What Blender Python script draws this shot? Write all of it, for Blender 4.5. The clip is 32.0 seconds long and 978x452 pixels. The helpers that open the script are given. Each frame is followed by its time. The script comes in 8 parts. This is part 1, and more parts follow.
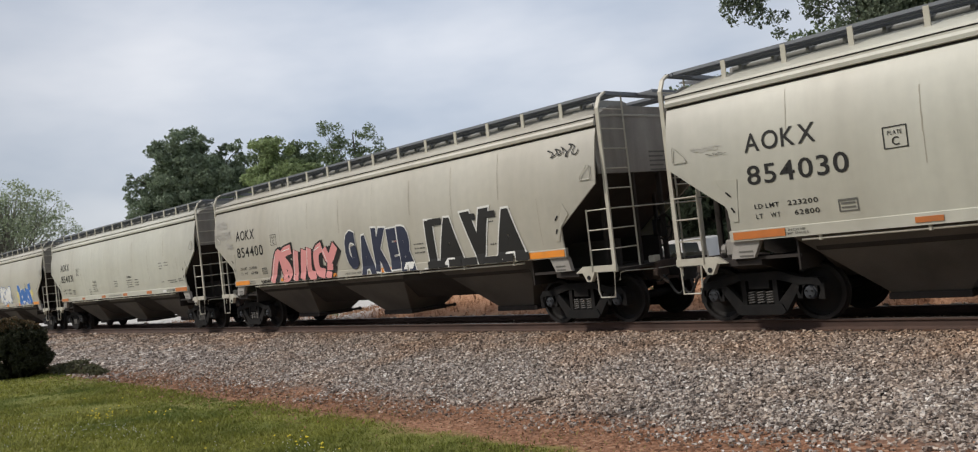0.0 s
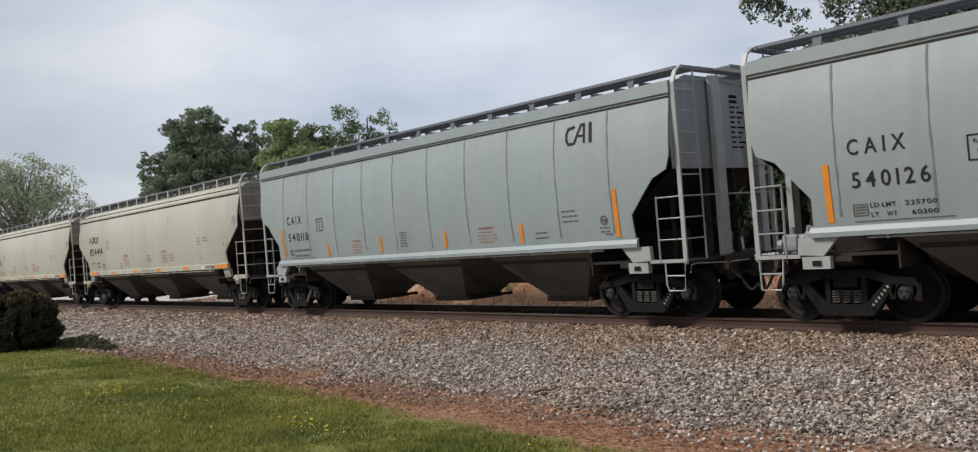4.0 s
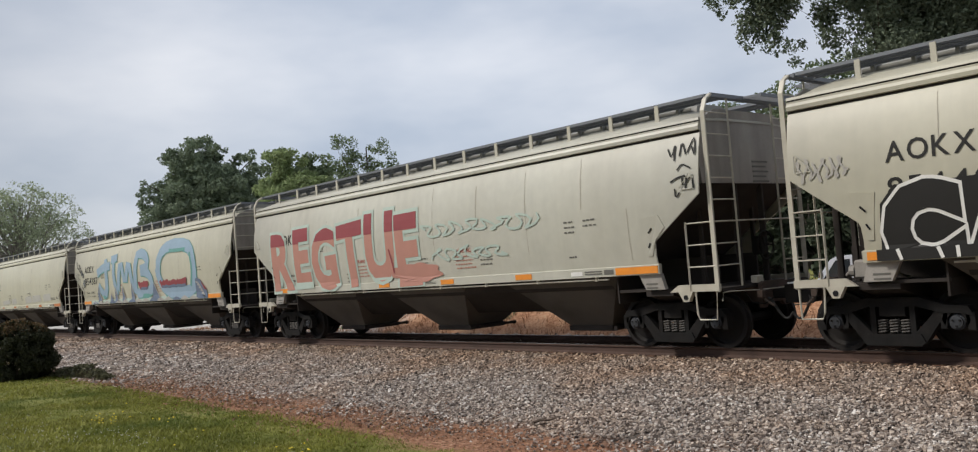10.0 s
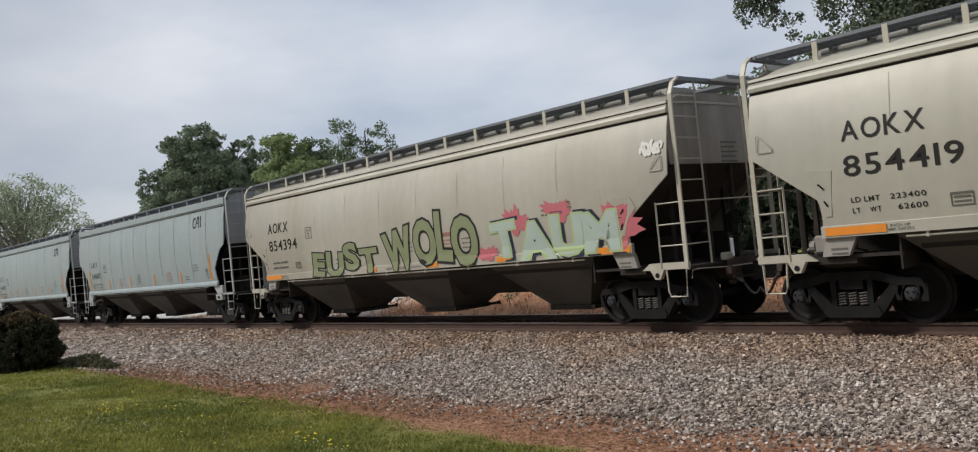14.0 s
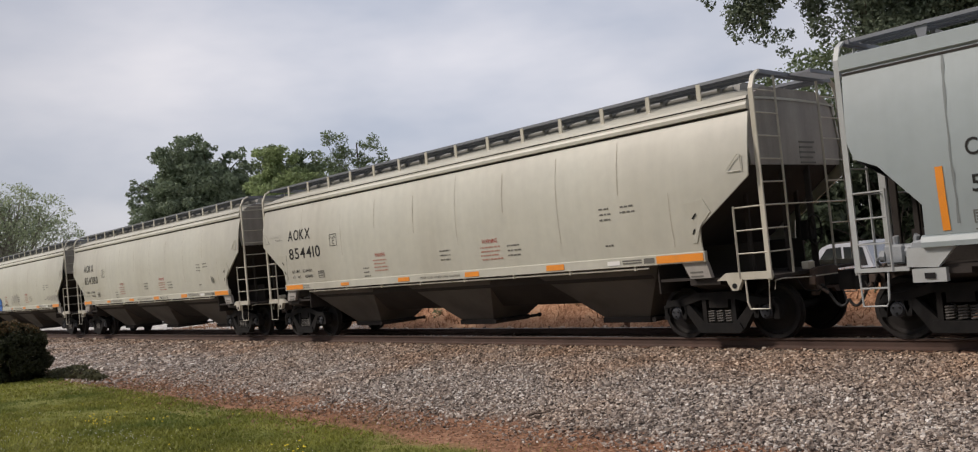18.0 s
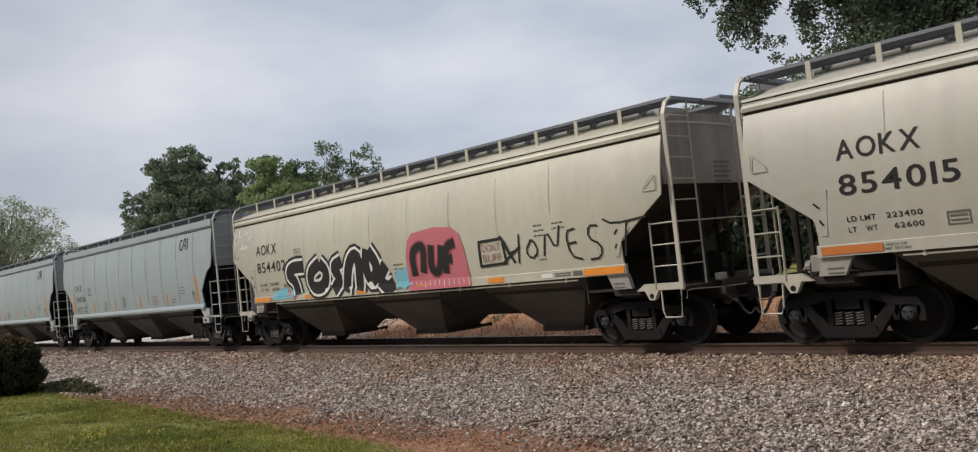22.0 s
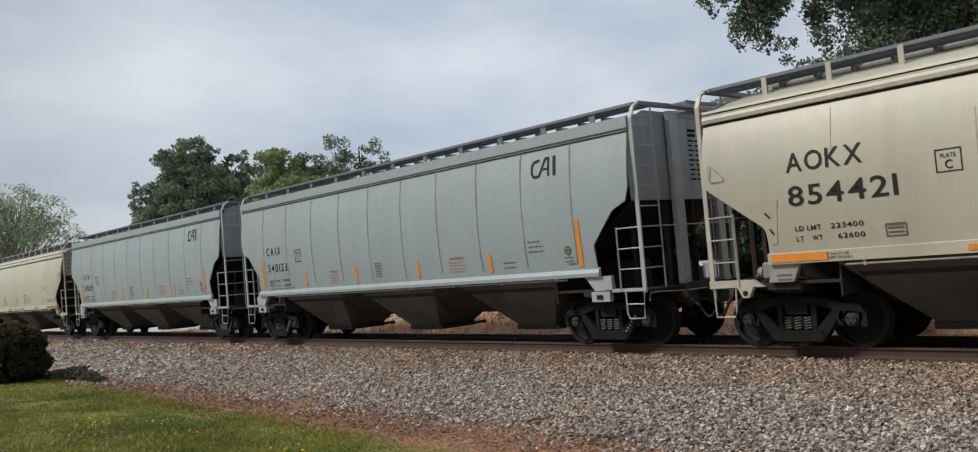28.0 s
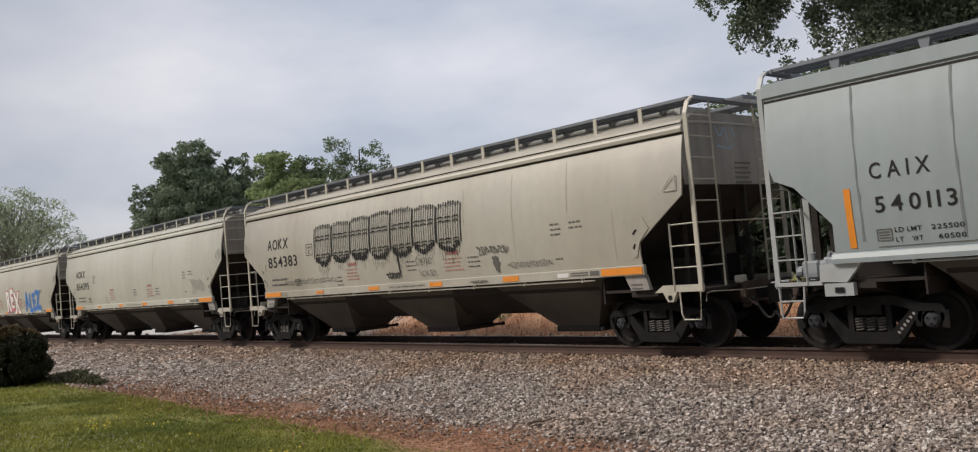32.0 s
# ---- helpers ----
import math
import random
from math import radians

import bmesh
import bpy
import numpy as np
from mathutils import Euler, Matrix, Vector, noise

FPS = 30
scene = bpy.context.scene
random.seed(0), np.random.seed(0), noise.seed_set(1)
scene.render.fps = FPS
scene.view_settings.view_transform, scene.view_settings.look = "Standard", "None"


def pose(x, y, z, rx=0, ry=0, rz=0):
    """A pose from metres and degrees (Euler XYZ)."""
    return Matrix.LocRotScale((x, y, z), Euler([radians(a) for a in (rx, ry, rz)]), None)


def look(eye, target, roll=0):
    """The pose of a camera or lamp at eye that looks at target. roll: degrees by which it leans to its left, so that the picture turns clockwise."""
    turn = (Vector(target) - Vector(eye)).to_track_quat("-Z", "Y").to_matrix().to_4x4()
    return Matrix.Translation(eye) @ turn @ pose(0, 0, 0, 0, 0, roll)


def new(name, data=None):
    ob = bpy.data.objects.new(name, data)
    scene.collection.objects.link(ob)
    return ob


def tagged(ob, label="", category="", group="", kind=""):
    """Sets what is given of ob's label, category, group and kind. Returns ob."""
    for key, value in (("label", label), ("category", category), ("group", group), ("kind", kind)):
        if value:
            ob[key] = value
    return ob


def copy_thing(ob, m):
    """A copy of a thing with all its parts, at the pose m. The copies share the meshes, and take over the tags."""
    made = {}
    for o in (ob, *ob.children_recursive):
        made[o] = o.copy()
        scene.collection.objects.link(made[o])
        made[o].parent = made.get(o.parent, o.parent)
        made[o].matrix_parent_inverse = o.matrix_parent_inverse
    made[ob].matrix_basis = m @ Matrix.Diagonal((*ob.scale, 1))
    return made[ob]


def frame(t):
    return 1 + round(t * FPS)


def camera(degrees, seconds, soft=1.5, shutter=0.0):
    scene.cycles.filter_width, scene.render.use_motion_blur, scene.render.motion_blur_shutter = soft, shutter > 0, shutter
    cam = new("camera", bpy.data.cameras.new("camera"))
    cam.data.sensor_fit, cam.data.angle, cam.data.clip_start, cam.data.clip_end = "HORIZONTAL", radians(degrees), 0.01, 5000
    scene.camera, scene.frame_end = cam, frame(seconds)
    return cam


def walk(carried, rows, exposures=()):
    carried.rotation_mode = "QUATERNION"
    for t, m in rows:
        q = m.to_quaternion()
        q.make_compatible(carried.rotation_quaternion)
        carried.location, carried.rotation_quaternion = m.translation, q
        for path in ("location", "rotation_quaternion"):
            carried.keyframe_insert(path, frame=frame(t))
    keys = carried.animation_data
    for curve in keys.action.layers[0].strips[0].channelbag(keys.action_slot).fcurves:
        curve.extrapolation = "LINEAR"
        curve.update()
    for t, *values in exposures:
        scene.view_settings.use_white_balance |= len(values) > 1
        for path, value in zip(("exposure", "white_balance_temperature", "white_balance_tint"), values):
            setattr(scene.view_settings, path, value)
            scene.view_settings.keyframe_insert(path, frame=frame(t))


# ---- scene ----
# ---------------------------------------------------------------- camera
cam = camera(58.15, 32.0, soft=1.15)
EYE = (0.0, 0.0, 1.774)
# seconds, tilt, lean, turn of the hand-held camera
PATH = [
    (0, 91.27, 6.46, 48.04), (0.5, 91.16, 5.21, 48.43), (1, 90.27, 5.39, 48.45), (1.5, 90.01, 4.23, 48.19),
    (2, 90.51, 3.37, 48.24), (2.5, 90.97, 2.92, 48.10), (3, 90.97, 4.26, 48.98), (3.5, 90.67, 4.61, 48.78),
    (5.5, 90.53, 3.68, 48.43), (6, 90.45, 3.84, 48.57), (6.5, 90.64, 4.16, 48.55), (7, 91.10, 4.12, 48.76),
    (7.5, 91.70, 4.04, 48.24), (8, 91.39, 2.98, 48.77), (8.5, 91.89, 2.90, 49.16), (9, 92.03, 2.34, 49.25),
    (9.5, 92.54, 4.37, 48.60), (10, 92.53, 4.45, 48.63), (10.5, 92.67, 4.66, 48.79), (11, 92.19, 4.72, 49.50),
    (11.5, 91.39, 5.25, 49.00), (12, 91.67, 5.28, 48.73), (12.5, 91.52, 5.61, 48.96), (13, 91.16, 5.37, 49.05),
    (13.5, 91.14, 5.68, 48.93), (15.5, 91.86, 5.36, 48.20), (16, 91.67, 5.51, 48.05), (16.5, 92.00, 5.10, 48.03),
    (17, 91.85, 5.25, 47.96), (17.5, 92.02, 5.47, 47.88), (18, 92.10, 5.37, 48.14), (18.5, 92.09, 4.95, 47.48),
    (19, 92.25, 5.42, 47.47), (19.5, 91.99, 5.31, 47.58), (20, 92.33, 5.27, 48.08), (20.5, 91.99, 5.56, 47.42),
    (21, 92.36, 4.84, 47.59), (21.5, 92.25, 4.22, 48.10), (22, 92.61, 5.96, 47.82), (22.5, 91.96, 6.04, 47.21),
    (23, 91.31, 5.55, 47.65), (23.5, 90.92, 5.75, 48.06), (24, 91.39, 5.64, 48.17), (24.5, 92.03, 5.60, 48.49),
    (25, 91.90, 5.84, 48.28), (25.5, 91.72, 5.58, 48.24), (27.5, 92.54, 5.51, 48.43), (28, 92.45, 4.82, 48.21),
    (28.5, 92.18, 5.24, 47.88), (29, 92.29, 4.77, 48.26), (29.5, 92.35, 5.35, 48.02), (30, 92.27, 5.15, 47.91),
    (30.5, 92.59, 5.52, 47.77), (31, 92.15, 5.37, 47.61), (31.5, 92.66, 5.39, 48.28), (32, 92.60, 4.94, 48.24),
]
walk(cam, [(t, pose(*EYE, rx, ry, rz)) for t, rx, ry, rz in PATH],
     exposures=[(0, 0.03, 6400, 9.5), (1, 0.06, 6400, 9.5), (2, 0.01, 6400, 9.5), (3, 0.05, 6400, 9.5), (6, 0.0, 6400, 9.5), (9, -0.02, 6400, 9.5), (10, 0.03, 6400, 9.5), (11, -0.06, 6400, 9.5), (12, 0.01, 6400, 9.5), (13, -0.06, 6400, 9.5), (16, -0.01, 6480, 10.5), (18, -0.03, 6670, 14.0), (19, -0.04, 6600, 12.0), (20, -0.07, 6500, 10.5), (21, -0.03, 6520, 11.0), (22, -0.06, 6540, 11.5), (23, 0.03, 6560, 12.0), (25, -0.02, 6560, 12.0), (28, -0.05, 6350, 7.5), (29, -0.045, 6500, 10.0), (30, -0.04, 6640, 13.5), (31, -0.035, 6500, 10.5), (32, -0.03, 6600, 12.5)])
TRACK = 14.085   # distance of the track's middle line; the track runs along x, rail tops at z = 0

# ---------------------------------------------------------------- world and light
world = bpy.data.worlds.new("overcast_sky")
scene.world = world
world.use_nodes = True
wn, wl = world.node_tree.nodes, world.node_tree.links
wn.clear()
w_out, w_bg = wn.new("ShaderNodeOutputWorld"), wn.new("ShaderNodeBackground")
w_sky = wn.new("ShaderNodeTexSky")
w_sky.sky_type, w_sky.sun_disc = "NISHITA", False
w_sky.sun_elevation, w_sky.sun_rotation = radians(44), radians(221)
w_gain = wn.new("ShaderNodeVectorMath"); w_gain.operation = "SCALE"; w_gain.inputs["Scale"].default_value = 0.10
w_co, w_map = wn.new("ShaderNodeTexCoord"), wn.new("ShaderNodeMapping")
w_map.inputs["Scale"].default_value = (1.0, 1.0, 2.6)
w_noise = wn.new("ShaderNodeTexNoise")
w_noise.inputs["Scale"].default_value, w_noise.inputs["Detail"].default_value, w_noise.inputs["Roughness"].default_value = 2.2, 5.0, 0.5
w_ramp = wn.new("ShaderNodeValToRGB")
w_ramp.color_ramp.elements[0].position, w_ramp.color_ramp.elements[0].color = 0.32, (0.44, 0.50, 0.605, 1)
w_ramp.color_ramp.elements[1].position, w_ramp.color_ramp.elements[1].color = 0.68, (0.86, 0.865, 0.90, 1)
w_mix = wn.new("ShaderNodeMix"); w_mix.data_type = "RGBA"; w_mix.inputs["Factor"].default_value = 0.86
wl.new(w_co.outputs["Generated"], w_map.inputs["Vector"])
wl.new(w_map.outputs["Vector"], w_noise.inputs["Vector"])
wl.new(w_noise.outputs["Fac"], w_ramp.inputs["Fac"])
wl.new(w_sky.outputs["Color"], w_gain.inputs[0])
wl.new(w_gain.outputs["Vector"], w_mix.inputs[6])
# overcast brightest across the line, greyer towards both ends to imitate lens vignetting
w_dir, w_glow, w_lit = wn.new("ShaderNodeVectorMath"), wn.new("ShaderNodeMapRange"), wn.new("ShaderNodeVectorMath")
w_dir.operation, w_lit.operation = "DOT_PRODUCT", "SCALE"
w_dir.inputs[1].default_value = (-0.70, 0.64, 0.30)
w_glow.inputs["From Min"].default_value, w_glow.inputs["From Max"].default_value = 0.82, 0.99
w_glow.inputs["To Min"].default_value, w_glow.inputs["To Max"].default_value = 0.75, 1.09
wl.new(w_co.outputs["Generated"], w_dir.inputs[0])
wl.new(w_dir.outputs["Value"], w_glow.inputs["Value"])
wl.new(w_ramp.outputs["Color"], w_lit.inputs[0]), wl.new(w_glow.outputs["Result"], w_lit.inputs["Scale"])
wl.new(w_lit.outputs["Vector"], w_mix.inputs[7])
wl.new(w_mix.outputs[2], w_bg.inputs["Color"])
w_bg.inputs["Strength"].default_value = 1.0
wl.new(w_bg.outputs["Background"], w_out.inputs["Surface"])

sun = new("sun", bpy.data.lights.new("sun", "SUN"))
sun.data.energy, sun.data.angle, sun.data.color = 2.6, radians(9), (1.0, 0.93, 0.83)
sun.matrix_world = look((-12.5, -14.5, 18.5), (0, 0, 0))


# ---------------------------------------------------------------- materials
def material(name, base, rough=0.6, metal=0.0, scale=3.0, spread=0.12, grain=60.0, bump=0.05, dirt=None, dirt_amount=0.0,
             streaks=0.0, island=0.0, spec=0.5, through_light=0.0, soot=0.0):
    """A painted or natural surface: two scales of colour variation, dirt, vertical streaks and fine relief, in metres."""
    m = bpy.data.materials.new(name)
    m.use_nodes = True
    n, l = m.node_tree.nodes, m.node_tree.links
    bs = n["Principled BSDF"]
    bs.inputs["Roughness"].default_value, bs.inputs["Metallic"].default_value = rough, metal
    bs.inputs["Specular IOR Level"].default_value = spec
    co = n.new("ShaderNodeTexCoord")
    big, fine = n.new("ShaderNodeTexNoise"), n.new("ShaderNodeTexNoise")
    big.inputs["Scale"].default_value, big.inputs["Detail"].default_value = scale, 5
    fine.inputs["Scale"].default_value, fine.inputs["Detail"].default_value = grain, 3
    l.new(co.outputs["Object"], big.inputs["Vector"]), l.new(co.outputs["Object"], fine.inputs["Vector"])
    add = n.new("ShaderNodeMath"); add.operation = "ADD"
    l.new(big.outputs["Fac"], add.inputs[0]), l.new(fine.outputs["Fac"], add.inputs[1])
    rng = n.new("ShaderNodeMapRange")
    rng.inputs["From Min"].default_value, rng.inputs["From Max"].default_value = 0.6, 1.4
    rng.inputs["To Min"].default_value, rng.inputs["To Max"].default_value = 1 - spread, 1 + spread
    l.new(add.outputs[0], rng.inputs["Value"])
    value = rng.outputs["Result"]
    if island:
        geo, mul = n.new("ShaderNodeNewGeometry"), n.new("ShaderNodeMath")
        r2 = n.new("ShaderNodeMapRange")
        r2.inputs["To Min"].default_value, r2.inputs["To Max"].default_value = 1 - island, 1 + island
        l.new(geo.outputs["Random Per Island"], r2.inputs["Value"])
        mul.operation = "MULTIPLY"
        l.new(value, mul.inputs[0]), l.new(r2.outputs["Result"], mul.inputs[1])
        value = mul.outputs[0]
    sc = n.new("ShaderNodeVectorMath"); sc.operation = "SCALE"
    sc.inputs[0].default_value = base
    l.new(value, sc.inputs["Scale"])
    colour = sc.outputs["Vector"]
    if dirt:
        dn = n.new("ShaderNodeTexNoise")
        dn.inputs["Scale"].default_value, dn.inputs["Detail"].default_value = scale * 0.6, 7
        mp = n.new("ShaderNodeMapping")
        mp.inputs["Scale"].default_value = (1, 1, 0.12 if streaks else 1)
        mp.inputs["Location"].default_value = (3.1, 7.7, 1.3)
        l.new(co.outputs["Object"], mp.inputs["Vector"]), l.new(mp.outputs["Vector"], dn.inputs["Vector"])
        dr = n.new("ShaderNodeMapRange")
        dr.inputs["From Min"].default_value, dr.inputs["From Max"].default_value = 0.45, 0.75
        dr.inputs["To Max"].default_value = dirt_amount
        l.new(dn.outputs["Fac"], dr.inputs["Value"])
        mx = n.new("ShaderNodeMix"); mx.data_type = "RGBA"
        l.new(dr.outputs["Result"], mx.inputs["Factor"]), l.new(colour, mx.inputs[6])
        mx.inputs[7].default_value = (*dirt, 1)
        colour = mx.outputs[2]
    if streaks:
        # thin runs of dust and water down the side
        run, rm = n.new("ShaderNodeTexNoise"), n.new("ShaderNodeMapping")
        run.inputs["Scale"].default_value, run.inputs["Detail"].default_value, run.inputs["Roughness"].default_value = 2.6, 4, 0.5
        rm.inputs["Scale"].default_value = (1.6, 1.6, 0.09)
        rr = n.new("ShaderNodeMapRange")
        rr.inputs["From Min"].default_value, rr.inputs["From Max"].default_value = 0.35, 0.7
        rr.inputs["To Min"].default_value, rr.inputs["To Max"].default_value = 1.04, 1.04 - 0.08 * streaks
        dim = n.new("ShaderNodeVectorMath"); dim.operation = "SCALE"
        l.new(co.outputs["Object"], rm.inputs["Vector"]), l.new(rm.outputs["Vector"], run.inputs["Vector"]), l.new(run.outputs["Fac"], rr.inputs["Value"])
        l.new(colour, dim.inputs[0]), l.new(rr.outputs["Result"], dim.inputs["Scale"])
        colour = dim.outputs["Vector"]
    if soot:
        # brake dust blown up against both ends of the car
        sx, ab, cloud, reach, mul, sm = (n.new("ShaderNode" + k) for k in ("SeparateXYZ", "Math", "TexNoise", "MapRange", "Math", "Mix"))
        ab.operation, mul.operation, sm.data_type = "ABSOLUTE", "MULTIPLY", "RGBA"
        cloud.inputs["Scale"].default_value, cloud.inputs["Detail"].default_value = 0.9, 5
        reach.inputs["From Min"].default_value, reach.inputs["From Max"].default_value, reach.inputs["To Max"].default_value = 5.6, 8.4, 2 * soot
        l.new(co.outputs["Object"], sx.inputs[0]), l.new(sx.outputs["X"], ab.inputs[0]), l.new(ab.outputs[0], reach.inputs["Value"])
        l.new(co.outputs["Object"], cloud.inputs["Vector"])
        l.new(reach.outputs["Result"], mul.inputs[0]), l.new(cloud.outputs["Fac"], mul.inputs[1])
        l.new(mul.outputs[0], sm.inputs["Factor"]), l.new(colour, sm.inputs[6])
        sm.inputs[7].default_value = (0.17, 0.145, 0.115, 1)
        colour = sm.outputs[2]
    l.new(colour, bs.inputs["Base Color"])
    if bump:
        bp = n.new("ShaderNodeBump")
        bp.inputs["Strength"].default_value, bp.inputs["Distance"].default_value = bump, 0.02
        l.new(fine.outputs["Fac"], bp.inputs["Height"]), l.new(bp.outputs["Normal"], bs.inputs["Normal"])
    if through_light:
        tr, ms = n.new("ShaderNodeBsdfTranslucent"), n.new("ShaderNodeMixShader")
        l.new(colour, tr.inputs["Color"])
        ms.inputs["Fac"].default_value = through_light
        l.new(bs.outputs["BSDF"], ms.inputs[1]), l.new(tr.outputs["BSDF"], ms.inputs[2])
        l.new(ms.outputs["Shader"], n["Material Output"].inputs["Surface"])
    return m


def plain(name, base, rough=0.6, metal=0.0, **more):
    return material(name, base, rough, metal, **{"spread": 0.08, "bump": 0.02, **more})


CREAM = [material("cream_paint_" + w, c, 0.5, scale=0.7, spread=0.07, grain=5, bump=0.02, dirt=(0.27, 0.225, 0.16), dirt_amount=a, streaks=1, spec=1.0, soot=0.32)
         for w, c, a in (("clean", (0.518, 0.508, 0.432), 0.32), ("yellowed", (0.535, 0.513, 0.40), 0.28), ("weathered", (0.465, 0.437, 0.365), 0.5))]
GREY = material("pale_grey_paint", (0.306, 0.366, 0.384), 0.5, scale=0.7, spread=0.07, grain=5, bump=0.02, spec=1.0, dirt=(0.25, 0.25, 0.24), dirt_amount=0.25, streaks=1, soot=0.12)
for paint in CREAM + [GREY]:
    coat = paint.node_tree.nodes["Principled BSDF"].inputs
    coat["Coat Weight"].default_value, coat["Coat Roughness"].default_value, coat["Coat IOR"].default_value = 0.35, 0.5, 1.6
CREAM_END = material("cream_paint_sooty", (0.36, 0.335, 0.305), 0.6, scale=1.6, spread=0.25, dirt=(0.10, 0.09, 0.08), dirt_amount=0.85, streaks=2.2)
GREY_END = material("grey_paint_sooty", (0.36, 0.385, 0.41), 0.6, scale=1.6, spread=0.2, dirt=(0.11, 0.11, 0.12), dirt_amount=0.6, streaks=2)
# grime, darkened further for the shade at car ends and underframe
GRIME_AND_SHADE = material("dark_grime_and_shade", (0.044, 0.038, 0.035), 0.9, scale=2.0, spread=0.25, dirt=(0.030, 0.025, 0.023), dirt_amount=0.4, spec=0.2)
# hopper grime, with the shade under the car put into the colour
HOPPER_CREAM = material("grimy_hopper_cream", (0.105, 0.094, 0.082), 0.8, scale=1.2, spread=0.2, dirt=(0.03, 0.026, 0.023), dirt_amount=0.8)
HOPPER_GREY = material("grimy_shaded_hopper_grey", (0.105, 0.099, 0.092), 0.8, scale=1.2, spread=0.2, dirt=(0.03, 0.028, 0.026), dirt_amount=0.8)
# black for lettering and holes, and for shade painted on grey slope sheets
BLACK_AND_SHADE = material("black_paint_and_shade", (0.014, 0.014, 0.016), 0.8, scale=1.5, spread=0.2, dirt=(0.03, 0.027, 0.025), dirt_amount=0.4, spec=0.2)
LADDER_CREAM = plain("cream_enamel", (0.52, 0.49, 0.41), 0.45, dirt=(0.25, 0.2, 0.15), dirt_amount=0.35, scale=4)
LADDER_GREY = plain("grey_enamel", (0.42, 0.44, 0.44), 0.45, dirt=(0.25, 0.22, 0.2), dirt_amount=0.35, scale=4)
GALV = plain("galvanised_grating", (0.20, 0.21, 0.23), 0.55, 0.6, scale=5)
HATCH = plain("hatch_cover_grey", (0.26, 0.255, 0.235), 0.6, scale=3, dirt=(0.08, 0.075, 0.07), dirt_amount=0.6)
CAST = material("cast_steel_dusty", (0.013, 0.0125, 0.0125), 0.85, 0.0, scale=5, spread=0.35, dirt=(0.032, 0.027, 0.024), dirt_amount=0.6, spec=0.2)
TREAD = material("wheel_steel", (0.010, 0.008, 0.0075), 0.8, 0.1, scale=6, spread=0.2, dirt=(0.024, 0.017, 0.013), dirt_amount=0.45)
SPRING = plain("worn_spring_steel", (0.085, 0.078, 0.072), 0.6, 0.2)
CAP = plain("bearing_cap_steel", (0.040, 0.043, 0.050), 0.6, 0.2, scale=8)
SPRING_MARK = plain("faded_white_stencil", (0.34, 0.33, 0.31), 0.7)
DRAFT = material("rusty_draft_gear", (0.085, 0.058, 0.046), 0.85, 0.1, scale=4, spread=0.3, dirt=(0.04, 0.032, 0.028), dirt_amount=0.7)
RUBBER = plain("black_rubber", (0.02, 0.02, 0.02), 0.7)
RUST = material("rusty_steel", (0.13, 0.065, 0.04), 0.8, 0.1, scale=5, spread=0.25, dirt=(0.05, 0.03, 0.022), dirt_amount=0.6)
RAIL_SIDE = material("rail_rust", (0.088, 0.052, 0.040), 0.8, 0.1, scale=3, spread=0.2, dirt=(0.05, 0.035, 0.028), dirt_amount=0.5)
RAIL_TOP = plain("polished_rail_head", (0.22, 0.19, 0.175), 0.45, 0.8)
TIE = material("creosoted_timber", (0.075, 0.052, 0.038), 0.85, scale=4, spread=0.3, dirt=(0.16, 0.12, 0.09), dirt_amount=0.4, bump=0.3)
ORANGE = plain("orange_reflective_sheet", (0.85, 0.29, 0.03), 0.4, dirt=(0.45, 0.2, 0.06), dirt_amount=0.4, scale=4)
OLD_ORANGE = plain("weathered_orange_sheet", (0.55, 0.17, 0.035), 0.45, dirt=(0.3, 0.12, 0.05), dirt_amount=0.5, scale=4)
INK = {k: plain("marking_" + k, c, 0.6, spec=0.3) for k, c in (
    ("black", (0.022, 0.021, 0.02)), ("red", (0.42, 0.09, 0.07)), ("white", (0.78, 0.77, 0.74)), ("grey", (0.30, 0.29, 0.26)),
    ("navy", (0.03, 0.035, 0.065)), ("pink", (0.72, 0.30, 0.29)), ("blue", (0.05, 0.17, 0.50)), ("sky", (0.30, 0.41, 0.52)),
    ("lilac", (0.42, 0.38, 0.60)), ("purple", (0.13, 0.11, 0.30)), ("yellow", (0.72, 0.62, 0.25)), ("flame", (0.80, 0.33, 0.10)),
    ("maroon", (0.30, 0.07, 0.08)), ("salmon", (0.50, 0.25, 0.20)), ("mint", (0.47, 0.56, 0.50)), ("olive", (0.27, 0.30, 0.17)),
    ("lime", (0.45, 0.56, 0.30)), ("cyan", (0.20, 0.50, 0.60)), ("rose", (0.58, 0.17, 0.20)), ("ash", (0.42, 0.40, 0.37)),
    ("ghost", (0.50, 0.49, 0.455)), ("slate", (0.15, 0.19, 0.27)), ("teal", (0.14, 0.33, 0.30)), ("silver", (0.55, 0.55, 0.54)))}
BARK = material("bark", (0.09, 0.075, 0.06), 0.9, scale=4, spread=0.3, bump=0.4)
PALE_BARK = material("pale_bark", (0.26, 0.235, 0.20), 0.9, scale=4, spread=0.25, bump=0.3)


def leaf_material(name, base, spread=0.26):
    return material(name, base, 0.6, scale=0.35, spread=0.18, grain=3.0, bump=0.0, island=spread, spec=0.25, through_light=0.28)


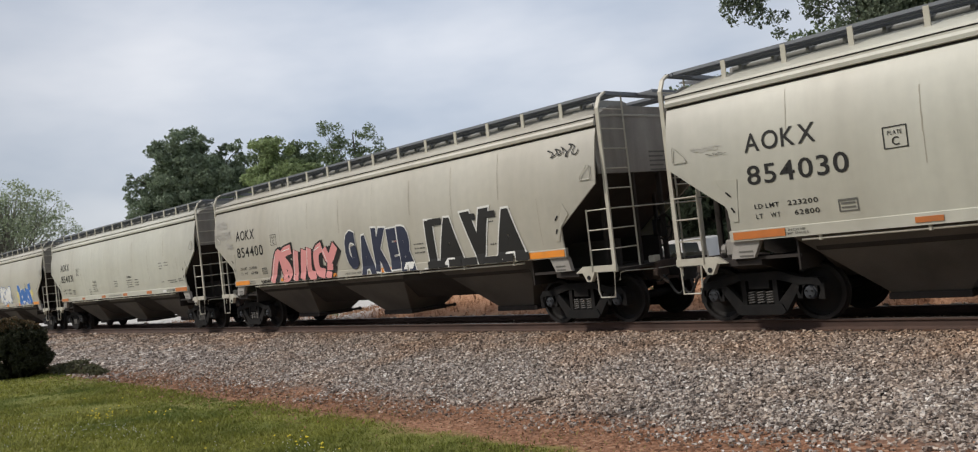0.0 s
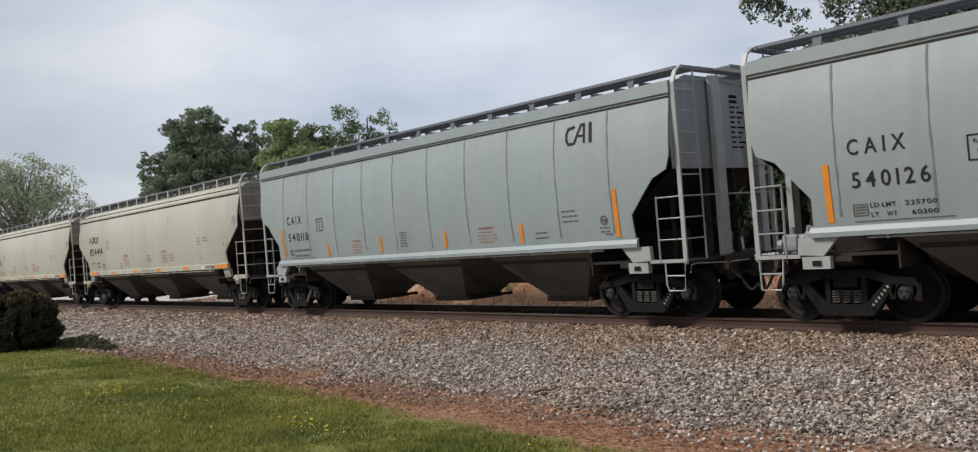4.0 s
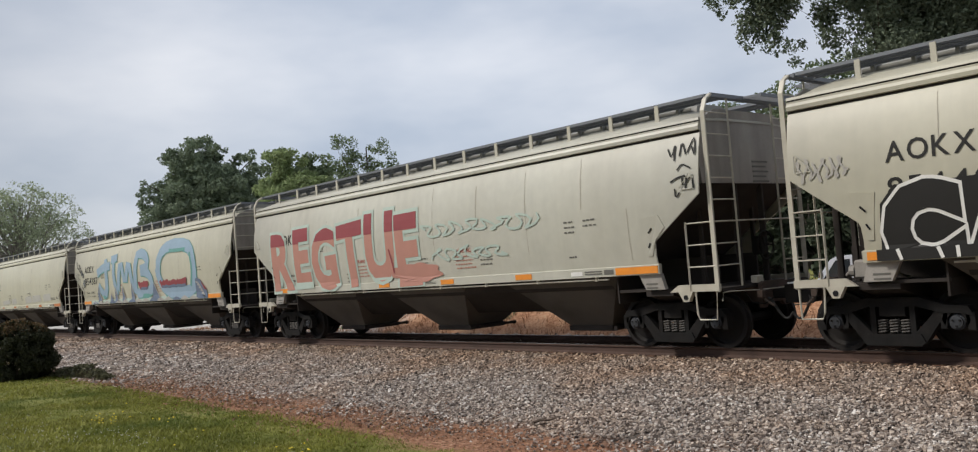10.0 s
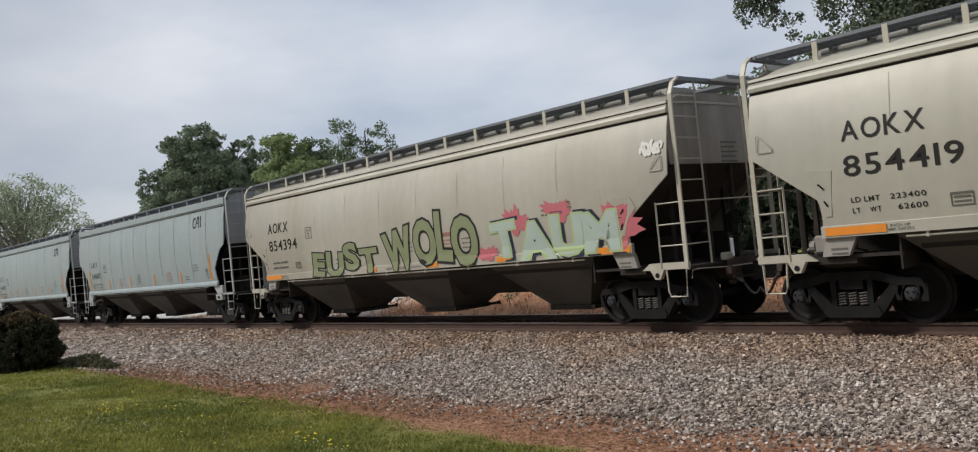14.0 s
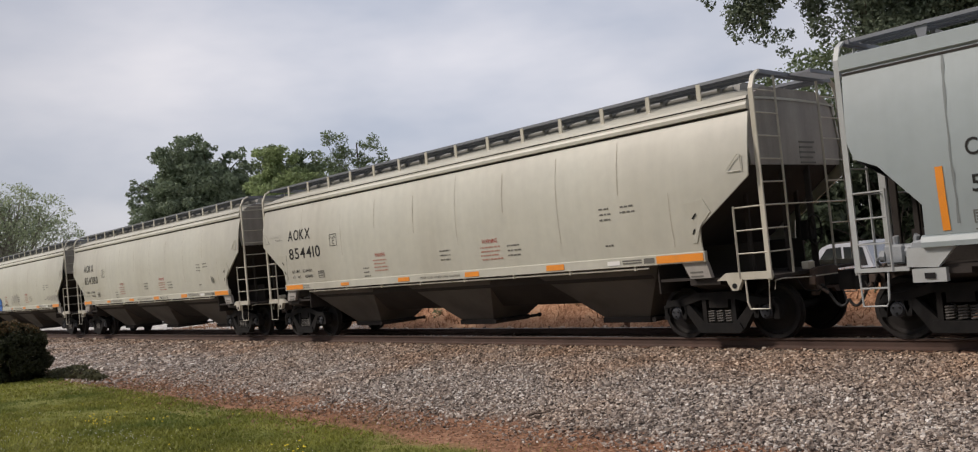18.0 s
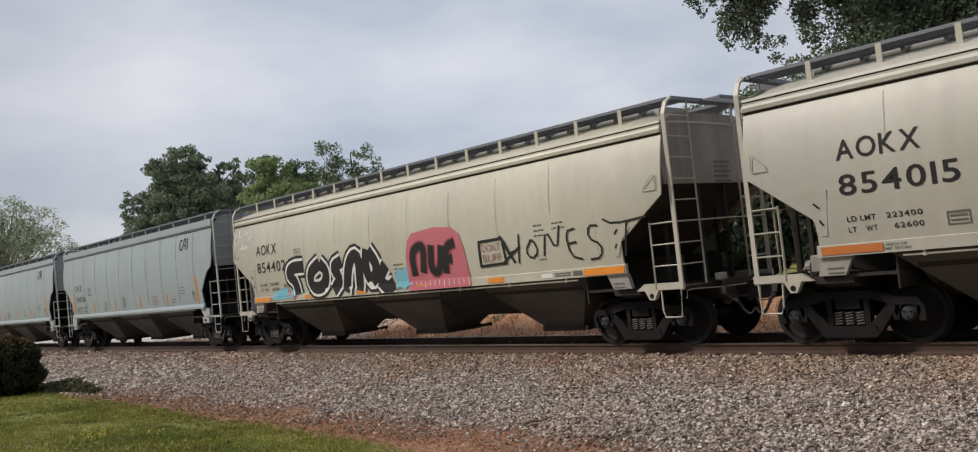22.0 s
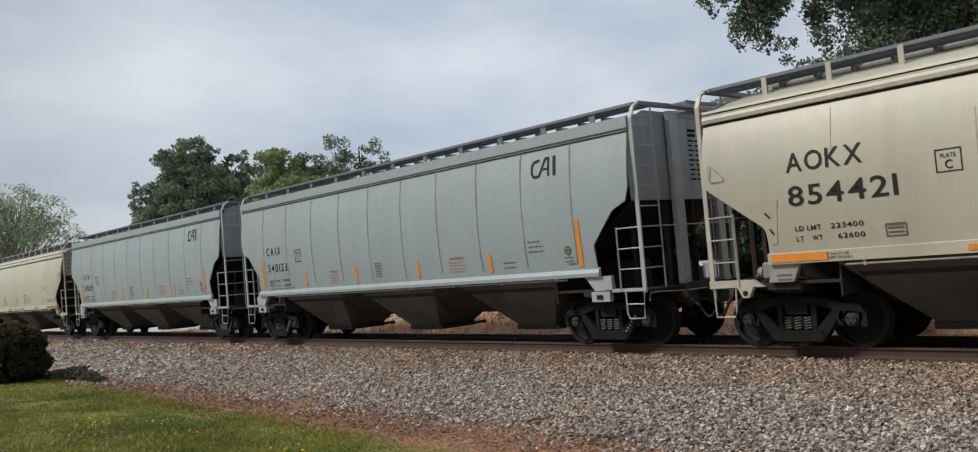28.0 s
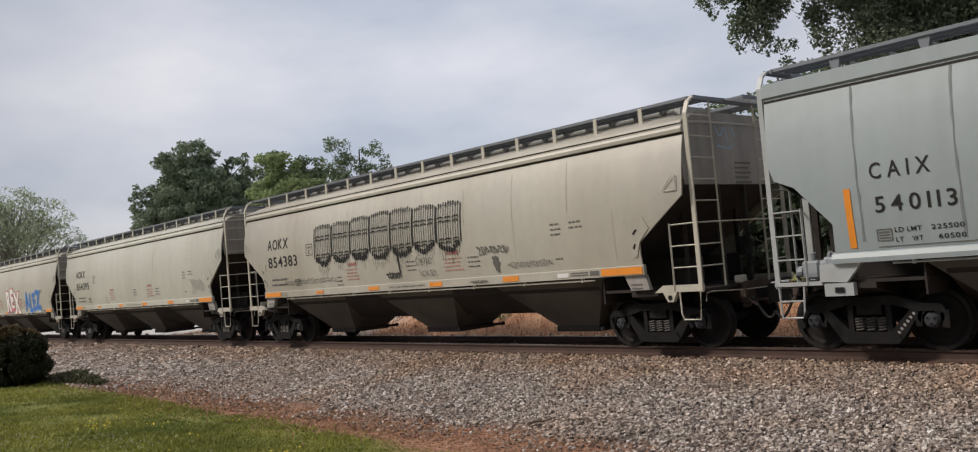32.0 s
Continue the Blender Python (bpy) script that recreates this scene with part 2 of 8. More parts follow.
# distance haze is mixed into the next two leaf colours as a paler tone
LEAF_DARK = leaf_material("hazed_dark_leaves", (0.165, 0.20, 0.135))
LEAF_OAK = leaf_material("hazy_oak_leaves", (0.212, 0.262, 0.175), 0.18)
# shrub leaves with the shade of the trees above put into their colour
LEAF_SHADED = leaf_material("shaded_shrub_leaves", (0.055, 0.072, 0.042), 0.4)
LEAF_MID = leaf_material("mid_green_leaves", (0.19, 0.24, 0.135))
LEAF_LIGHT = leaf_material("spring_green_leaves", (0.285, 0.35, 0.165))
LEAF_PALE = leaf_material("budding_leaves", (0.385, 0.435, 0.29), 0.2)
LEAF_BOX = leaf_material("boxwood_leaves", (0.045, 0.05, 0.026), 0.4)
LEAF_WEED = leaf_material("dull_weed_leaves", (0.13, 0.13, 0.075), 0.4)
LEAF_BRONZE = leaf_material("bronze_new_leaves", (0.12, 0.08, 0.038), 0.4)
GRASS = material("lawn_grass", (0.26, 0.265, 0.058), 0.6, scale=0.8, spread=0.3, grain=9.0, bump=0.0, island=0.4, spec=0.2, through_light=0.28, dirt=(0.095, 0.14, 0.03), dirt_amount=0.9)
DRY_GRASS = leaf_material("dry_weed_stems", (0.36, 0.20, 0.115), 0.4)
LITTER = leaf_material("dead_leaf_litter", (0.30, 0.165, 0.10), 0.6)


def stone_material():
    """Crushed granite: every stone its own shade, from dark to pale and pinkish, with rusty patches near the track."""
    m = material("ballast_granite", (1, 1, 1), 0.9, scale=0.5, spread=0.14, grain=40, bump=0.3)
    n, l = m.node_tree.nodes, m.node_tree.links
    bs = n["Principled BSDF"]
    shade = bs.inputs["Base Color"].links[0].from_socket
    geo, ramp = n.new("ShaderNodeNewGeometry"), n.new("ShaderNodeValToRGB")
    stops = [(0.0, (0.06, 0.048, 0.042)), (0.2, (0.20, 0.16, 0.136)), (0.4, (0.325, 0.268, 0.229)), (0.6, (0.385, 0.335, 0.30)), (0.8, (0.52, 0.435, 0.365)), (0.92, (0.65, 0.595, 0.55)), (1.0, (0.78, 0.735, 0.69))]
    while len(ramp.color_ramp.elements) < len(stops):
        ramp.color_ramp.elements.new(0.5)
    for e, (p, c) in zip(ramp.color_ramp.elements, stops):
        e.position, e.color = p, (*c, 1)
    l.new(geo.outputs["Random Per Island"], ramp.inputs["Fac"])
    mul = n.new("ShaderNodeMix"); mul.data_type, mul.blend_type = "RGBA", "MULTIPLY"
    mul.inputs["Factor"].default_value = 1.0
    l.new(ramp.outputs["Color"], mul.inputs[6]), l.new(shade, mul.inputs[7])
    rust = n.new("ShaderNodeTexNoise"); rust.inputs["Scale"].default_value, rust.inputs["Detail"].default_value = 0.55, 4
    l.new(geo.outputs["Position"], rust.inputs["Vector"])
    rng = n.new("ShaderNodeMapRange")
    rng.inputs["From Min"].default_value, rng.inputs["From Max"].default_value, rng.inputs["To Max"].default_value = 0.45, 0.72, 0.75
    l.new(rust.outputs["Fac"], rng.inputs["Value"])
    tint = n.new("ShaderNodeMix"); tint.data_type, tint.blend_type = "RGBA", "MULTIPLY"
    tint.inputs[7].default_value = (1.0, 0.86, 0.74, 1)
    l.new(rng.outputs["Result"], tint.inputs["Factor"]), l.new(mul.outputs[2], tint.inputs[6])
    # brake dust and rust settle near the rails
    sep, near, dust = n.new("ShaderNodeSeparateXYZ"), n.new("ShaderNodeMapRange"), n.new("ShaderNodeMix")
    dust.data_type, dust.blend_type = "RGBA", "MULTIPLY"
    dust.inputs[7].default_value = (0.92, 0.79, 0.67, 1)
    l.new(geo.outputs["Position"], sep.inputs[0])
    wander = n.new("ShaderNodeMath"); wander.operation = "MULTIPLY_ADD"
    wander.inputs[1].default_value = 2.4
    l.new(rust.outputs["Fac"], wander.inputs[0]), l.new(sep.outputs["Y"], wander.inputs[2])
    near.inputs["From Min"].default_value, near.inputs["From Max"].default_value = 11.4, 14.2
    l.new(wander.outputs[0], near.inputs["Value"])
    l.new(near.outputs["Result"], dust.inputs["Factor"]), l.new(tint.outputs[2], dust.inputs[6])
    l.new(dust.outputs[2], bs.inputs["Base Color"])
    return m


STONE = stone_material()

# ---------------------------------------------------------------- mesh helpers
def part(name, bm, mat, parent=None, label=""):
    """Links a bmesh as one mesh object, under a thing or a part."""
    me = bpy.data.meshes.new(name)
    bm.to_mesh(me)
    bm.free()
    ob = new(name, me)
    for m in mat if isinstance(mat, (list, tuple)) else [mat]:
        me.materials.append(m)
    if parent:
        ob.parent = parent
    if label:
        ob["label"] = label
    return ob


def raw(name, verts, faces, mat, parent=None, smooth=False):
    """One mesh object straight from arrays of corners and faces of one size."""
    verts, faces = np.asarray(verts, np.float32), np.asarray(faces, np.int32)
    me = bpy.data.meshes.new(name)
    k = faces.shape[1]
    me.vertices.add(len(verts)), me.loops.add(faces.size), me.polygons.add(len(faces))
    me.vertices.foreach_set("co", verts.ravel())
    me.loops.foreach_set("vertex_index", faces.ravel())
    me.polygons.foreach_set("loop_start", np.arange(0, faces.size, k, dtype=np.int32))
    me.polygons.foreach_set("use_smooth", np.full(len(faces), smooth))
    me.update()
    me.validate()
    ob = new(name, me)
    me.materials.append(mat)
    if parent:
        ob.parent = parent
    return ob


def box(bm, x0, x1, y0, y1, z0, z1, bevel=0.0):
    vs = [bm.verts.new(p) for p in ((x0, y0, z0), (x1, y0, z0), (x1, y1, z0), (x0, y1, z0), (x0, y0, z1), (x1, y0, z1), (x1, y1, z1), (x0, y1, z1))]
    fs = [bm.faces.new([vs[i] for i in q]) for q in ((3, 2, 1, 0), (4, 5, 6, 7), (0, 1, 5, 4), (1, 2, 6, 5), (2, 3, 7, 6), (3, 0, 4, 7))]
    if bevel:
        es = list({e for f in fs for e in f.edges})
        bmesh.ops.bevel(bm, geom=es, offset=bevel, segments=1, affect="EDGES")
    return bm


def prism(bm, outline, y0, y1):
    """A plate: an outline of (x, z) carried from y0 to y1."""
    a, b = [bm.verts.new((x, y0, z)) for x, z in outline], [bm.verts.new((x, y1, z)) for x, z in outline]
    bm.faces.new(a), bm.faces.new(b[::-1])
    n = len(outline)
    for i in range(n):
        bm.faces.new((a[i], b[i], b[(i + 1) % n], a[(i + 1) % n]))
    return bm


def prism_x(bm, outline, x0, x1):
    """A bar: an outline of (y, z) carried from x0 to x1."""
    a, b = [bm.verts.new((x0, y, z)) for y, z in outline], [bm.verts.new((x1, y, z)) for y, z in outline]
    bm.faces.new(a), bm.faces.new(b[::-1])
    n = len(outline)
    for i in range(n):
        bm.faces.new((a[i], b[i], b[(i + 1) % n], a[(i + 1) % n]))
    return bm


def tube(bm, points, r, sides=6, taper=1.0):
    """A round bar along a line of points; taper is its end radius over its first."""
    pts = [Vector(p) for p in points]
    rings = []
    for i, p in enumerate(pts):
        d = (pts[min(i + 1, len(pts) - 1)] - pts[max(i - 1, 0)]).normalized()
        u = d.cross(Vector((0, 0, 1)) if abs(d.z) < 0.9 else Vector((1, 0, 0))).normalized()
        v = d.cross(u)
        rr = r * (1 + (taper - 1) * i / max(1, len(pts) - 1))
        rings.append([bm.verts.new(p + rr * (math.cos(a) * u + math.sin(a) * v)) for a in (2 * math.pi * k / sides for k in range(sides))])
    for a, b in zip(rings, rings[1:]):
        for k in range(sides):
            bm.faces.new((a[k], a[(k + 1) % sides], b[(k + 1) % sides], b[k]))
    bm.faces.new(rings[0][::-1]), bm.faces.new(rings[-1])
    return bm


def lathe_y(bm, profile, cx, cz, seg=24):
    """A turned solid about an axle along y: a profile of (radius, y)."""
    rings = [[bm.verts.new((cx + r * math.cos(a), y, cz + r * math.sin(a))) for a in (2 * math.pi * k / seg for k in range(seg))] for r, y in profile]
    for a, b in zip(rings, rings[1:]):
        for k in range(seg):
            bm.faces.new((a[k], a[(k + 1) % seg], b[(k + 1) % seg], b[k]))
    bm.faces.new(rings[0]), bm.faces.new(rings[-1][::-1])
    return bm


def fix(bm):
    bmesh.ops.recalc_face_normals(bm, faces=bm.faces[:])
    return bm


def sheet(rows, thick):
    """A curved sheet of metal from rows of points, with its thickness."""
    bm = bmesh.new()
    n, k = len(rows), len(rows[0])
    a = [[bm.verts.new(p) for p in r] for r in rows]
    b = [[bm.verts.new(Vector(p) + Vector(thick)) for p in r] for r in rows]
    for i in range(n - 1):
        for j in range(k - 1):
            bm.faces.new((a[i][j], a[i][j + 1], a[i + 1][j + 1], a[i + 1][j])).smooth = True
            bm.faces.new((b[i][j], b[i + 1][j], b[i + 1][j + 1], b[i][j + 1])).smooth = True
    c = [[bm.verts.new(v.co) for v in side] for side in ([*a[0]], [*a[-1]], [r[0] for r in a], [r[-1] for r in a])]
    d = [[bm.verts.new(v.co) for v in side] for side in ([*b[0]], [*b[-1]], [r[0] for r in b], [r[-1] for r in b])]
    for p, q in zip(c, d):
        for i in range(len(p) - 1):
            bm.faces.new((p[i], p[i + 1], q[i + 1], q[i]))
    return bm


# ---------------------------------------------------------------- letters
def glyphs(chars, swell):
    """Flat shapes of the built-in font's characters, thickened by swell: corners, triangles and width."""
    obs = {}
    for ch in chars:
        cu = bpy.data.curves.new("letter", "FONT")
        cu.body, cu.offset, cu.resolution_u = ch, swell, 3
        obs[ch] = new("letter", cu)
    deps = bpy.context.evaluated_depsgraph_get()
    deps.update()
    got = {}
    for ch, ob in obs.items():
        me = ob.evaluated_get(deps).to_mesh()
        me.calc_loop_triangles()
        vs = [(v.co.x, v.co.y) for v in me.vertices]
        got[ch] = (vs, [tuple(t.vertices) for t in me.loop_triangles])
    for ob in obs.values():
        cu = ob.data
        bpy.data.objects.remove(ob)
        bpy.data.curves.remove(cu)
    return got


CHARS = "ABCDEFGHIJKLMNOPQRSTUVWXYZ0123456789"
THIN, MARK, FAT, FATTER, HUGE = (glyphs(CHARS, swell) for swell in (-0.012, 0.010, 0.045, 0.085, 0.118))


def lettering(text, face, spacing=0.12, jitter=0.0, seed=0, base=None):
    """Corners and triangles of a line of text, scaled to a unit square; base gives the widths, so that layers agree."""
    rnd = random.Random(seed)
    base = base or face
    x, out, tri, which = 0.0, [], [], []
    for k, ch in enumerate(text):
        if ch not in face:
            x += 0.32
            continue
        ref = base[ch][0]
        lo, hi = min(p[0] for p in ref), max(p[0] for p in ref)
        dz, turn, grow = rnd.uniform(-1, 1) * jitter, rnd.uniform(-1, 1) * jitter * 1.2, 1 + rnd.uniform(-1, 1) * jitter
        cx, cz = (lo + hi) / 2, 0.36
        n0 = len(out)
        for px, pz in face[ch][0]:
            qx, qz = (px - cx) * grow, (pz - cz) * grow
            out.append((x + (cx - lo) + qx * math.cos(turn) - qz * math.sin(turn), cz + dz + qx * math.sin(turn) + qz * math.cos(turn)))
        which += [k] * (len(out) - n0)
        tri += [tuple(i + n0 for i in t) for t in face[ch][1]]
        x += hi - lo + spacing
    return out, tri, x - spacing, which


def on_side(bm, width, proud, step=0.22):
    """Lays flat shapes, drawn in x and z, on the curved side of a car."""
    zs = [v.co.z for v in bm.verts]
    z = min(zs) + step
    while z < max(zs) - 0.02:
        bmesh.ops.bisect_plane(bm, geom=bm.verts[:] + bm.edges[:] + bm.faces[:], plane_co=(0, 0, z), plane_no=(0, 0, 1))
        z += step
    for v in bm.verts:
        v.co.y = -(width(v.co.z) + proud)
    for f in bm.faces:
        f.normal_update()
        if f.normal.y > 0:
            f.normal_flip()
    return bm


def words(text, face, x0, x1, z0, z1, slant=0.0, rise=0.0, base=None, jitter=0.0, seed=0, spacing=0.12, bm=None, only=None):
    """A line of text filling a rectangle of the car's side."""
    out, tri, wide, letter = lettering(text, face, spacing, jitter, seed, base)
    bm = bm or bmesh.new()
    sx, sz = (x1 - x0) / wide, (z1 - z0) / 0.72
    vs = [bm.verts.new((x0 + px * sx + pz * sz * slant, 0, z0 + pz * sz + rise * px * sx)) for px, pz in out]
    for t in tri:
        if only is not None and letter[t[0]] != only:
            continue
        try:
            bm.faces.new([vs[i] for i in t])
        except ValueError:
            pass
    if only is not None:
        bmesh.ops.delete(bm, geom=[v for v in bm.verts if not v.link_faces], context="VERTS")
    return bm


def bars(rects):
    bm = bmesh.new()
    for x0, x1, z0, z1 in rects:
        bm.faces.new([bm.verts.new(p) for p in ((x0, 0, z0), (x1, 0, z0), (x1, 0, z1), (x0, 0, z1))])
    return bm


def fine_print(x, z, wide, rows, pitch, height, seed=0):
    """Lines of print too small to read: rows of short dashes."""
    rnd = random.Random(seed + int(x * 50))
    rects = []
    for k in range(rows):
        a, end = x + rnd.uniform(0, 0.05) * wide, x + wide * rnd.uniform(0.8, 1.0)
        while a < end:
            b = min(end, a + rnd.uniform(0.025, 0.10))
            rects.append((a, b, z - k * pitch, z - k * pitch + height * rnd.uniform(0.8, 1.0)))
            a = b + rnd.uniform(0.014, 0.035)
    return bars(rects)


def blob(bm, cx, cz, rx, rz, wobble=0.1, seed=0, n=28, power=2.0, spikes=0):
    """A soft-edged patch of spray paint."""
    rnd = random.Random(seed)
    ph = [(rnd.uniform(0, 6.28), rnd.uniform(-1, 1)) for _ in range(6)]
    vs = []
    for i in range(n):
        a = 2 * math.pi * i / n
        c, s = math.cos(a), math.sin(a)
        r = (abs(c) ** power + abs(s) ** power) ** (-1 / power)
        r *= 1 + wobble * sum(q * math.sin((k + 2) * a + p) for k, (p, q) in enumerate(ph)) / 2
        if spikes and s > -0.2 and i % 2:
            r *= 1 + spikes * rnd.uniform(0.3, 1)
        vs.append(bm.verts.new((cx + rx * r * c, 0, cz + rz * r * s)))
    bm.faces.new(vs)
    return bm


def stroke(bm, pts, w):
    """A brush or spray line through points (x, z)."""
    for (xa, za), (xb, zb) in zip(pts, pts[1:]):
        d = math.hypot(xb - xa, zb - za) or 1
        nx, nz, ex, ez = -(zb - za) / d * w / 2, (xb - xa) / d * w / 2, (xb - xa) / d * w / 3, (zb - za) / d * w / 3
        bm.faces.new([bm.verts.new((x, 0, z)) for x, z in ((xa + nx - ex, za + nz - ez), (xb + nx + ex, zb + nz + ez), (xb - nx + ex, zb - nz + ez), (xa - nx - ex, za - nz - ez))])
    return bm


def scrawl(x0, x1, z0, z1, w, seed, n=14):
    """An unreadable tag: loops of a thin line."""
    rnd = random.Random(seed)
    bm = bmesh.new()
    fine, drift, reach, tall = [], rnd.uniform(0, 6), 1.1 * (x1 - x0) / n, 1.0
    for k in range(6 * n + 1):
        u, a = k / (6 * n), math.pi * k / 6
        if k % 6 == 0:
            tall = rnd.uniform(0.45, 1.0)
        fine.append((x0 + (x1 - x0) * u + reach * math.sin(2 * a + drift + 0.7 * math.sin(0.6 * a)) * 0.5, (z0 + z1) / 2 + (z1 - z0) / 2 * tall * math.sin(a + 0.5 * math.sin(0.41 * a + drift))))
    return stroke(bm, fine, w)


# ---------------------------------------------------------------- ground
def bank_top(x):
    """Height of the clay bank behind the track; it sinks away up the line."""
    k = min(1.0, max(0.0, (x + 33) / 10))
    return -0.5 + 1.05 * k * k * (3 - 2 * k)


def ground_z(x, y):
    knots = [(-400, -0.15), (0, -0.15), (6.9, -0.52), (8.0, -0.58), (9.0, -0.5), (TRACK - 1.75, -0.21), (TRACK - 1.3, -0.19), (TRACK + 1.5, -0.20), (17.0, -0.62), (17.9, -0.6),
             (19.6, None), (21.5, None), (23.2, -0.5), (60, -0.5), (4000, -0.5)]
    ys = [k[0] for k in knots]
    zs = [bank_top(x) if k[1] is None else k[1] for k in knots]
    z = float(np.interp(y, ys, zs))
    if 17.5 < y < 23:
        z += 0.16 * noise.noise((x * 0.7, y * 0.9, 0)) + 0.1 * noise.noise((x * 2.1, y * 2.1, 3))
    if y < 9:
        z += 0.03 * noise.noise((x * 0.5, y * 0.5, 5))
    return z


def ground_material():
    m = bpy.data.materials.new("trackside_ground")
    m.use_nodes = True
    n, l = m.node_tree.nodes, m.node_tree.links
    bs = n["Principled BSDF"]
    bs.inputs["Roughness"].default_value = 0.95
    bs.inputs["Specular IOR Level"].default_value = 0.2
    geo, sep = n.new("ShaderNodeNewGeometry"), n.new("ShaderNodeSeparateXYZ")
    l.new(geo.outputs["Position"], sep.inputs[0])
    edge = n.new("ShaderNodeTexNoise"); edge.inputs["Scale"].default_value, edge.inputs["Detail"].default_value = 0.9, 5
    l.new(geo.outputs["Position"], edge.inputs["Vector"])
    yy = n.new("ShaderNodeMath"); yy.operation = "MULTIPLY_ADD"
    yy.inputs[1].default_value = 1.6
    l.new(edge.outputs["Fac"], yy.inputs[0]), l.new(sep.outputs["Y"], yy.inputs[2])
    fine = n.new("ShaderNodeTexNoise"); fine.inputs["Scale"].default_value, fine.inputs["Detail"].default_value = 14, 6
    l.new(geo.outputs["Position"], fine.inputs["Vector"])
    mid = n.new("ShaderNodeTexNoise"); mid.inputs["Scale"].default_value, mid.inputs["Detail"].default_value = 1.3, 5
    l.new(geo.outputs["Position"], mid.inputs["Vector"])

    def ramp(src, stops):
        r = n.new("ShaderNodeValToRGB")
        while len(r.color_ramp.elements) < len(stops):
            r.color_ramp.elements.new(0.5)
        for e, (p, c) in zip(r.color_ramp.elements, stops):
            e.position, e.color = p, (*c, 1)
        l.new(src, r.inputs["Fac"])
        return r.outputs["Color"]

    def mix(fac, a, b):
        x = n.new("ShaderNodeMix"); x.data_type = "RGBA"
        l.new(fac, x.inputs["Factor"]), l.new(a, x.inputs[6]), l.new(b, x.inputs[7])
        return x.outputs[2]

    def step(src, lo, hi):
        r = n.new("ShaderNodeMapRange")
        r.inputs["From Min"].default_value, r.inputs["From Max"].default_value = lo, hi
        l.new(src, r.inputs["Value"])
        return r.outputs["Result"]

    both = n.new("ShaderNodeMath"); both.operation = "MULTIPLY_ADD"
    both.inputs[1].default_value, half_mid = 0.5, n.new("ShaderNodeMath")
    half_mid.operation, half_mid.inputs[1].default_value = "MULTIPLY", 0.5
    l.new(mid.outputs["Fac"], half_mid.inputs[0])
    l.new(fine.outputs["Fac"], both.inputs[0]), l.new(half_mid.outputs[0], both.inputs[2])
    lawn = ramp(mid.outputs["Fac"], [(0.3, (0.13, 0.15, 0.035)), (0.55, (0.21, 0.21, 0.055)), (0.75, (0.28, 0.23, 0.10))])
    clay = ramp(fine.outputs["Fac"], [(0.3, (0.15, 0.074, 0.045)), (0.5, (0.31, 0.155, 0.092)), (0.72, (0.47, 0.30, 0.20))])
    gravel = ramp(fine.outputs["Fac"], [(0.3, (0.06, 0.05, 0.044)), (0.55, (0.15, 0.125, 0.11)), (0.75, (0.25, 0.215, 0.19))])
    bank = ramp(both.outputs[0], [(0.36, (0.19, 0.09, 0.05)), (0.47, (0.38, 0.20, 0.115)), (0.56, (0.52, 0.30, 0.185)), (0.66, (0.48, 0.34, 0.22))])
    lot = ramp(mid.outputs["Fac"], [(0.3, (0.50, 0.48, 0.45)), (0.7, (0.64, 0.62, 0.60))])
    rim = n.new("ShaderNodeMath"); rim.operation = "MULTIPLY_ADD"
    rim.inputs[1].default_value = 0.0476
    l.new(sep.outputs["X"], rim.inputs[0]), l.new(yy.outputs[0], rim.inputs[2])
    col = mix(step(rim.outputs[0], 7.02, 7.42), lawn, clay)
    col = mix(step(yy.outputs[0], 8.9, 9.7), col, gravel)
    up_line = n.new("ShaderNodeMath"); up_line.operation = "MULTIPLY_ADD"
    up_line.inputs[1].default_value = 6.0
    l.new(edge.outputs["Fac"], up_line.inputs[0]), l.new(sep.outputs["X"], up_line.inputs[2])
    back = mix(step(up_line.outputs[0], -27, -23), lot, bank)
    col = mix(step(yy.outputs[0], 17.6, 18.3), col, back)
    col = mix(step(yy.outputs[0], 22.6, 23.4), col, lot)
    col = mix(step(yy.outputs[0], 36, 40), col, lawn)
    l.new(col, bs.inputs["Base Color"])
    bp = n.new("ShaderNodeBump"); bp.inputs["Strength"].default_value, bp.inputs["Distance"].default_value = 0.6, 0.05
    l.new(fine.outputs["Fac"], bp.inputs["Height"]), l.new(bp.outputs["Normal"], bs.inputs["Normal"])
    return m


def build_ground():
    xs = np.concatenate([[-3000, -1500, -800, -400, -250, -160, -110], np.arange(-80, 10, 0.6), [12, 20, 40, 80, 160, 400, 800, 1500, 3000]])
    ys = np.concatenate([[-3000, -1000, -300, -100, -40, -15], np.arange(-6, 17, 0.5), np.arange(17, 24, 0.35), [26, 30, 36, 45, 60, 90, 150, 300, 800, 2000, 4000]])
    vs = [(x, y, ground_z(x, y)) for y in ys for x in xs]
    k = len(xs)
    fs = [(j * k + i, j * k + i + 1, (j + 1) * k + i + 1, (j + 1) * k + i) for j in range(len(ys) - 1) for i in range(k - 1)]
    g = raw("ground", vs, fs, ground_material(), smooth=True)
    tagged(g, "lawn, red clay strip, gravel shoulder and clay bank", "ground", kind="structure")


build_ground()


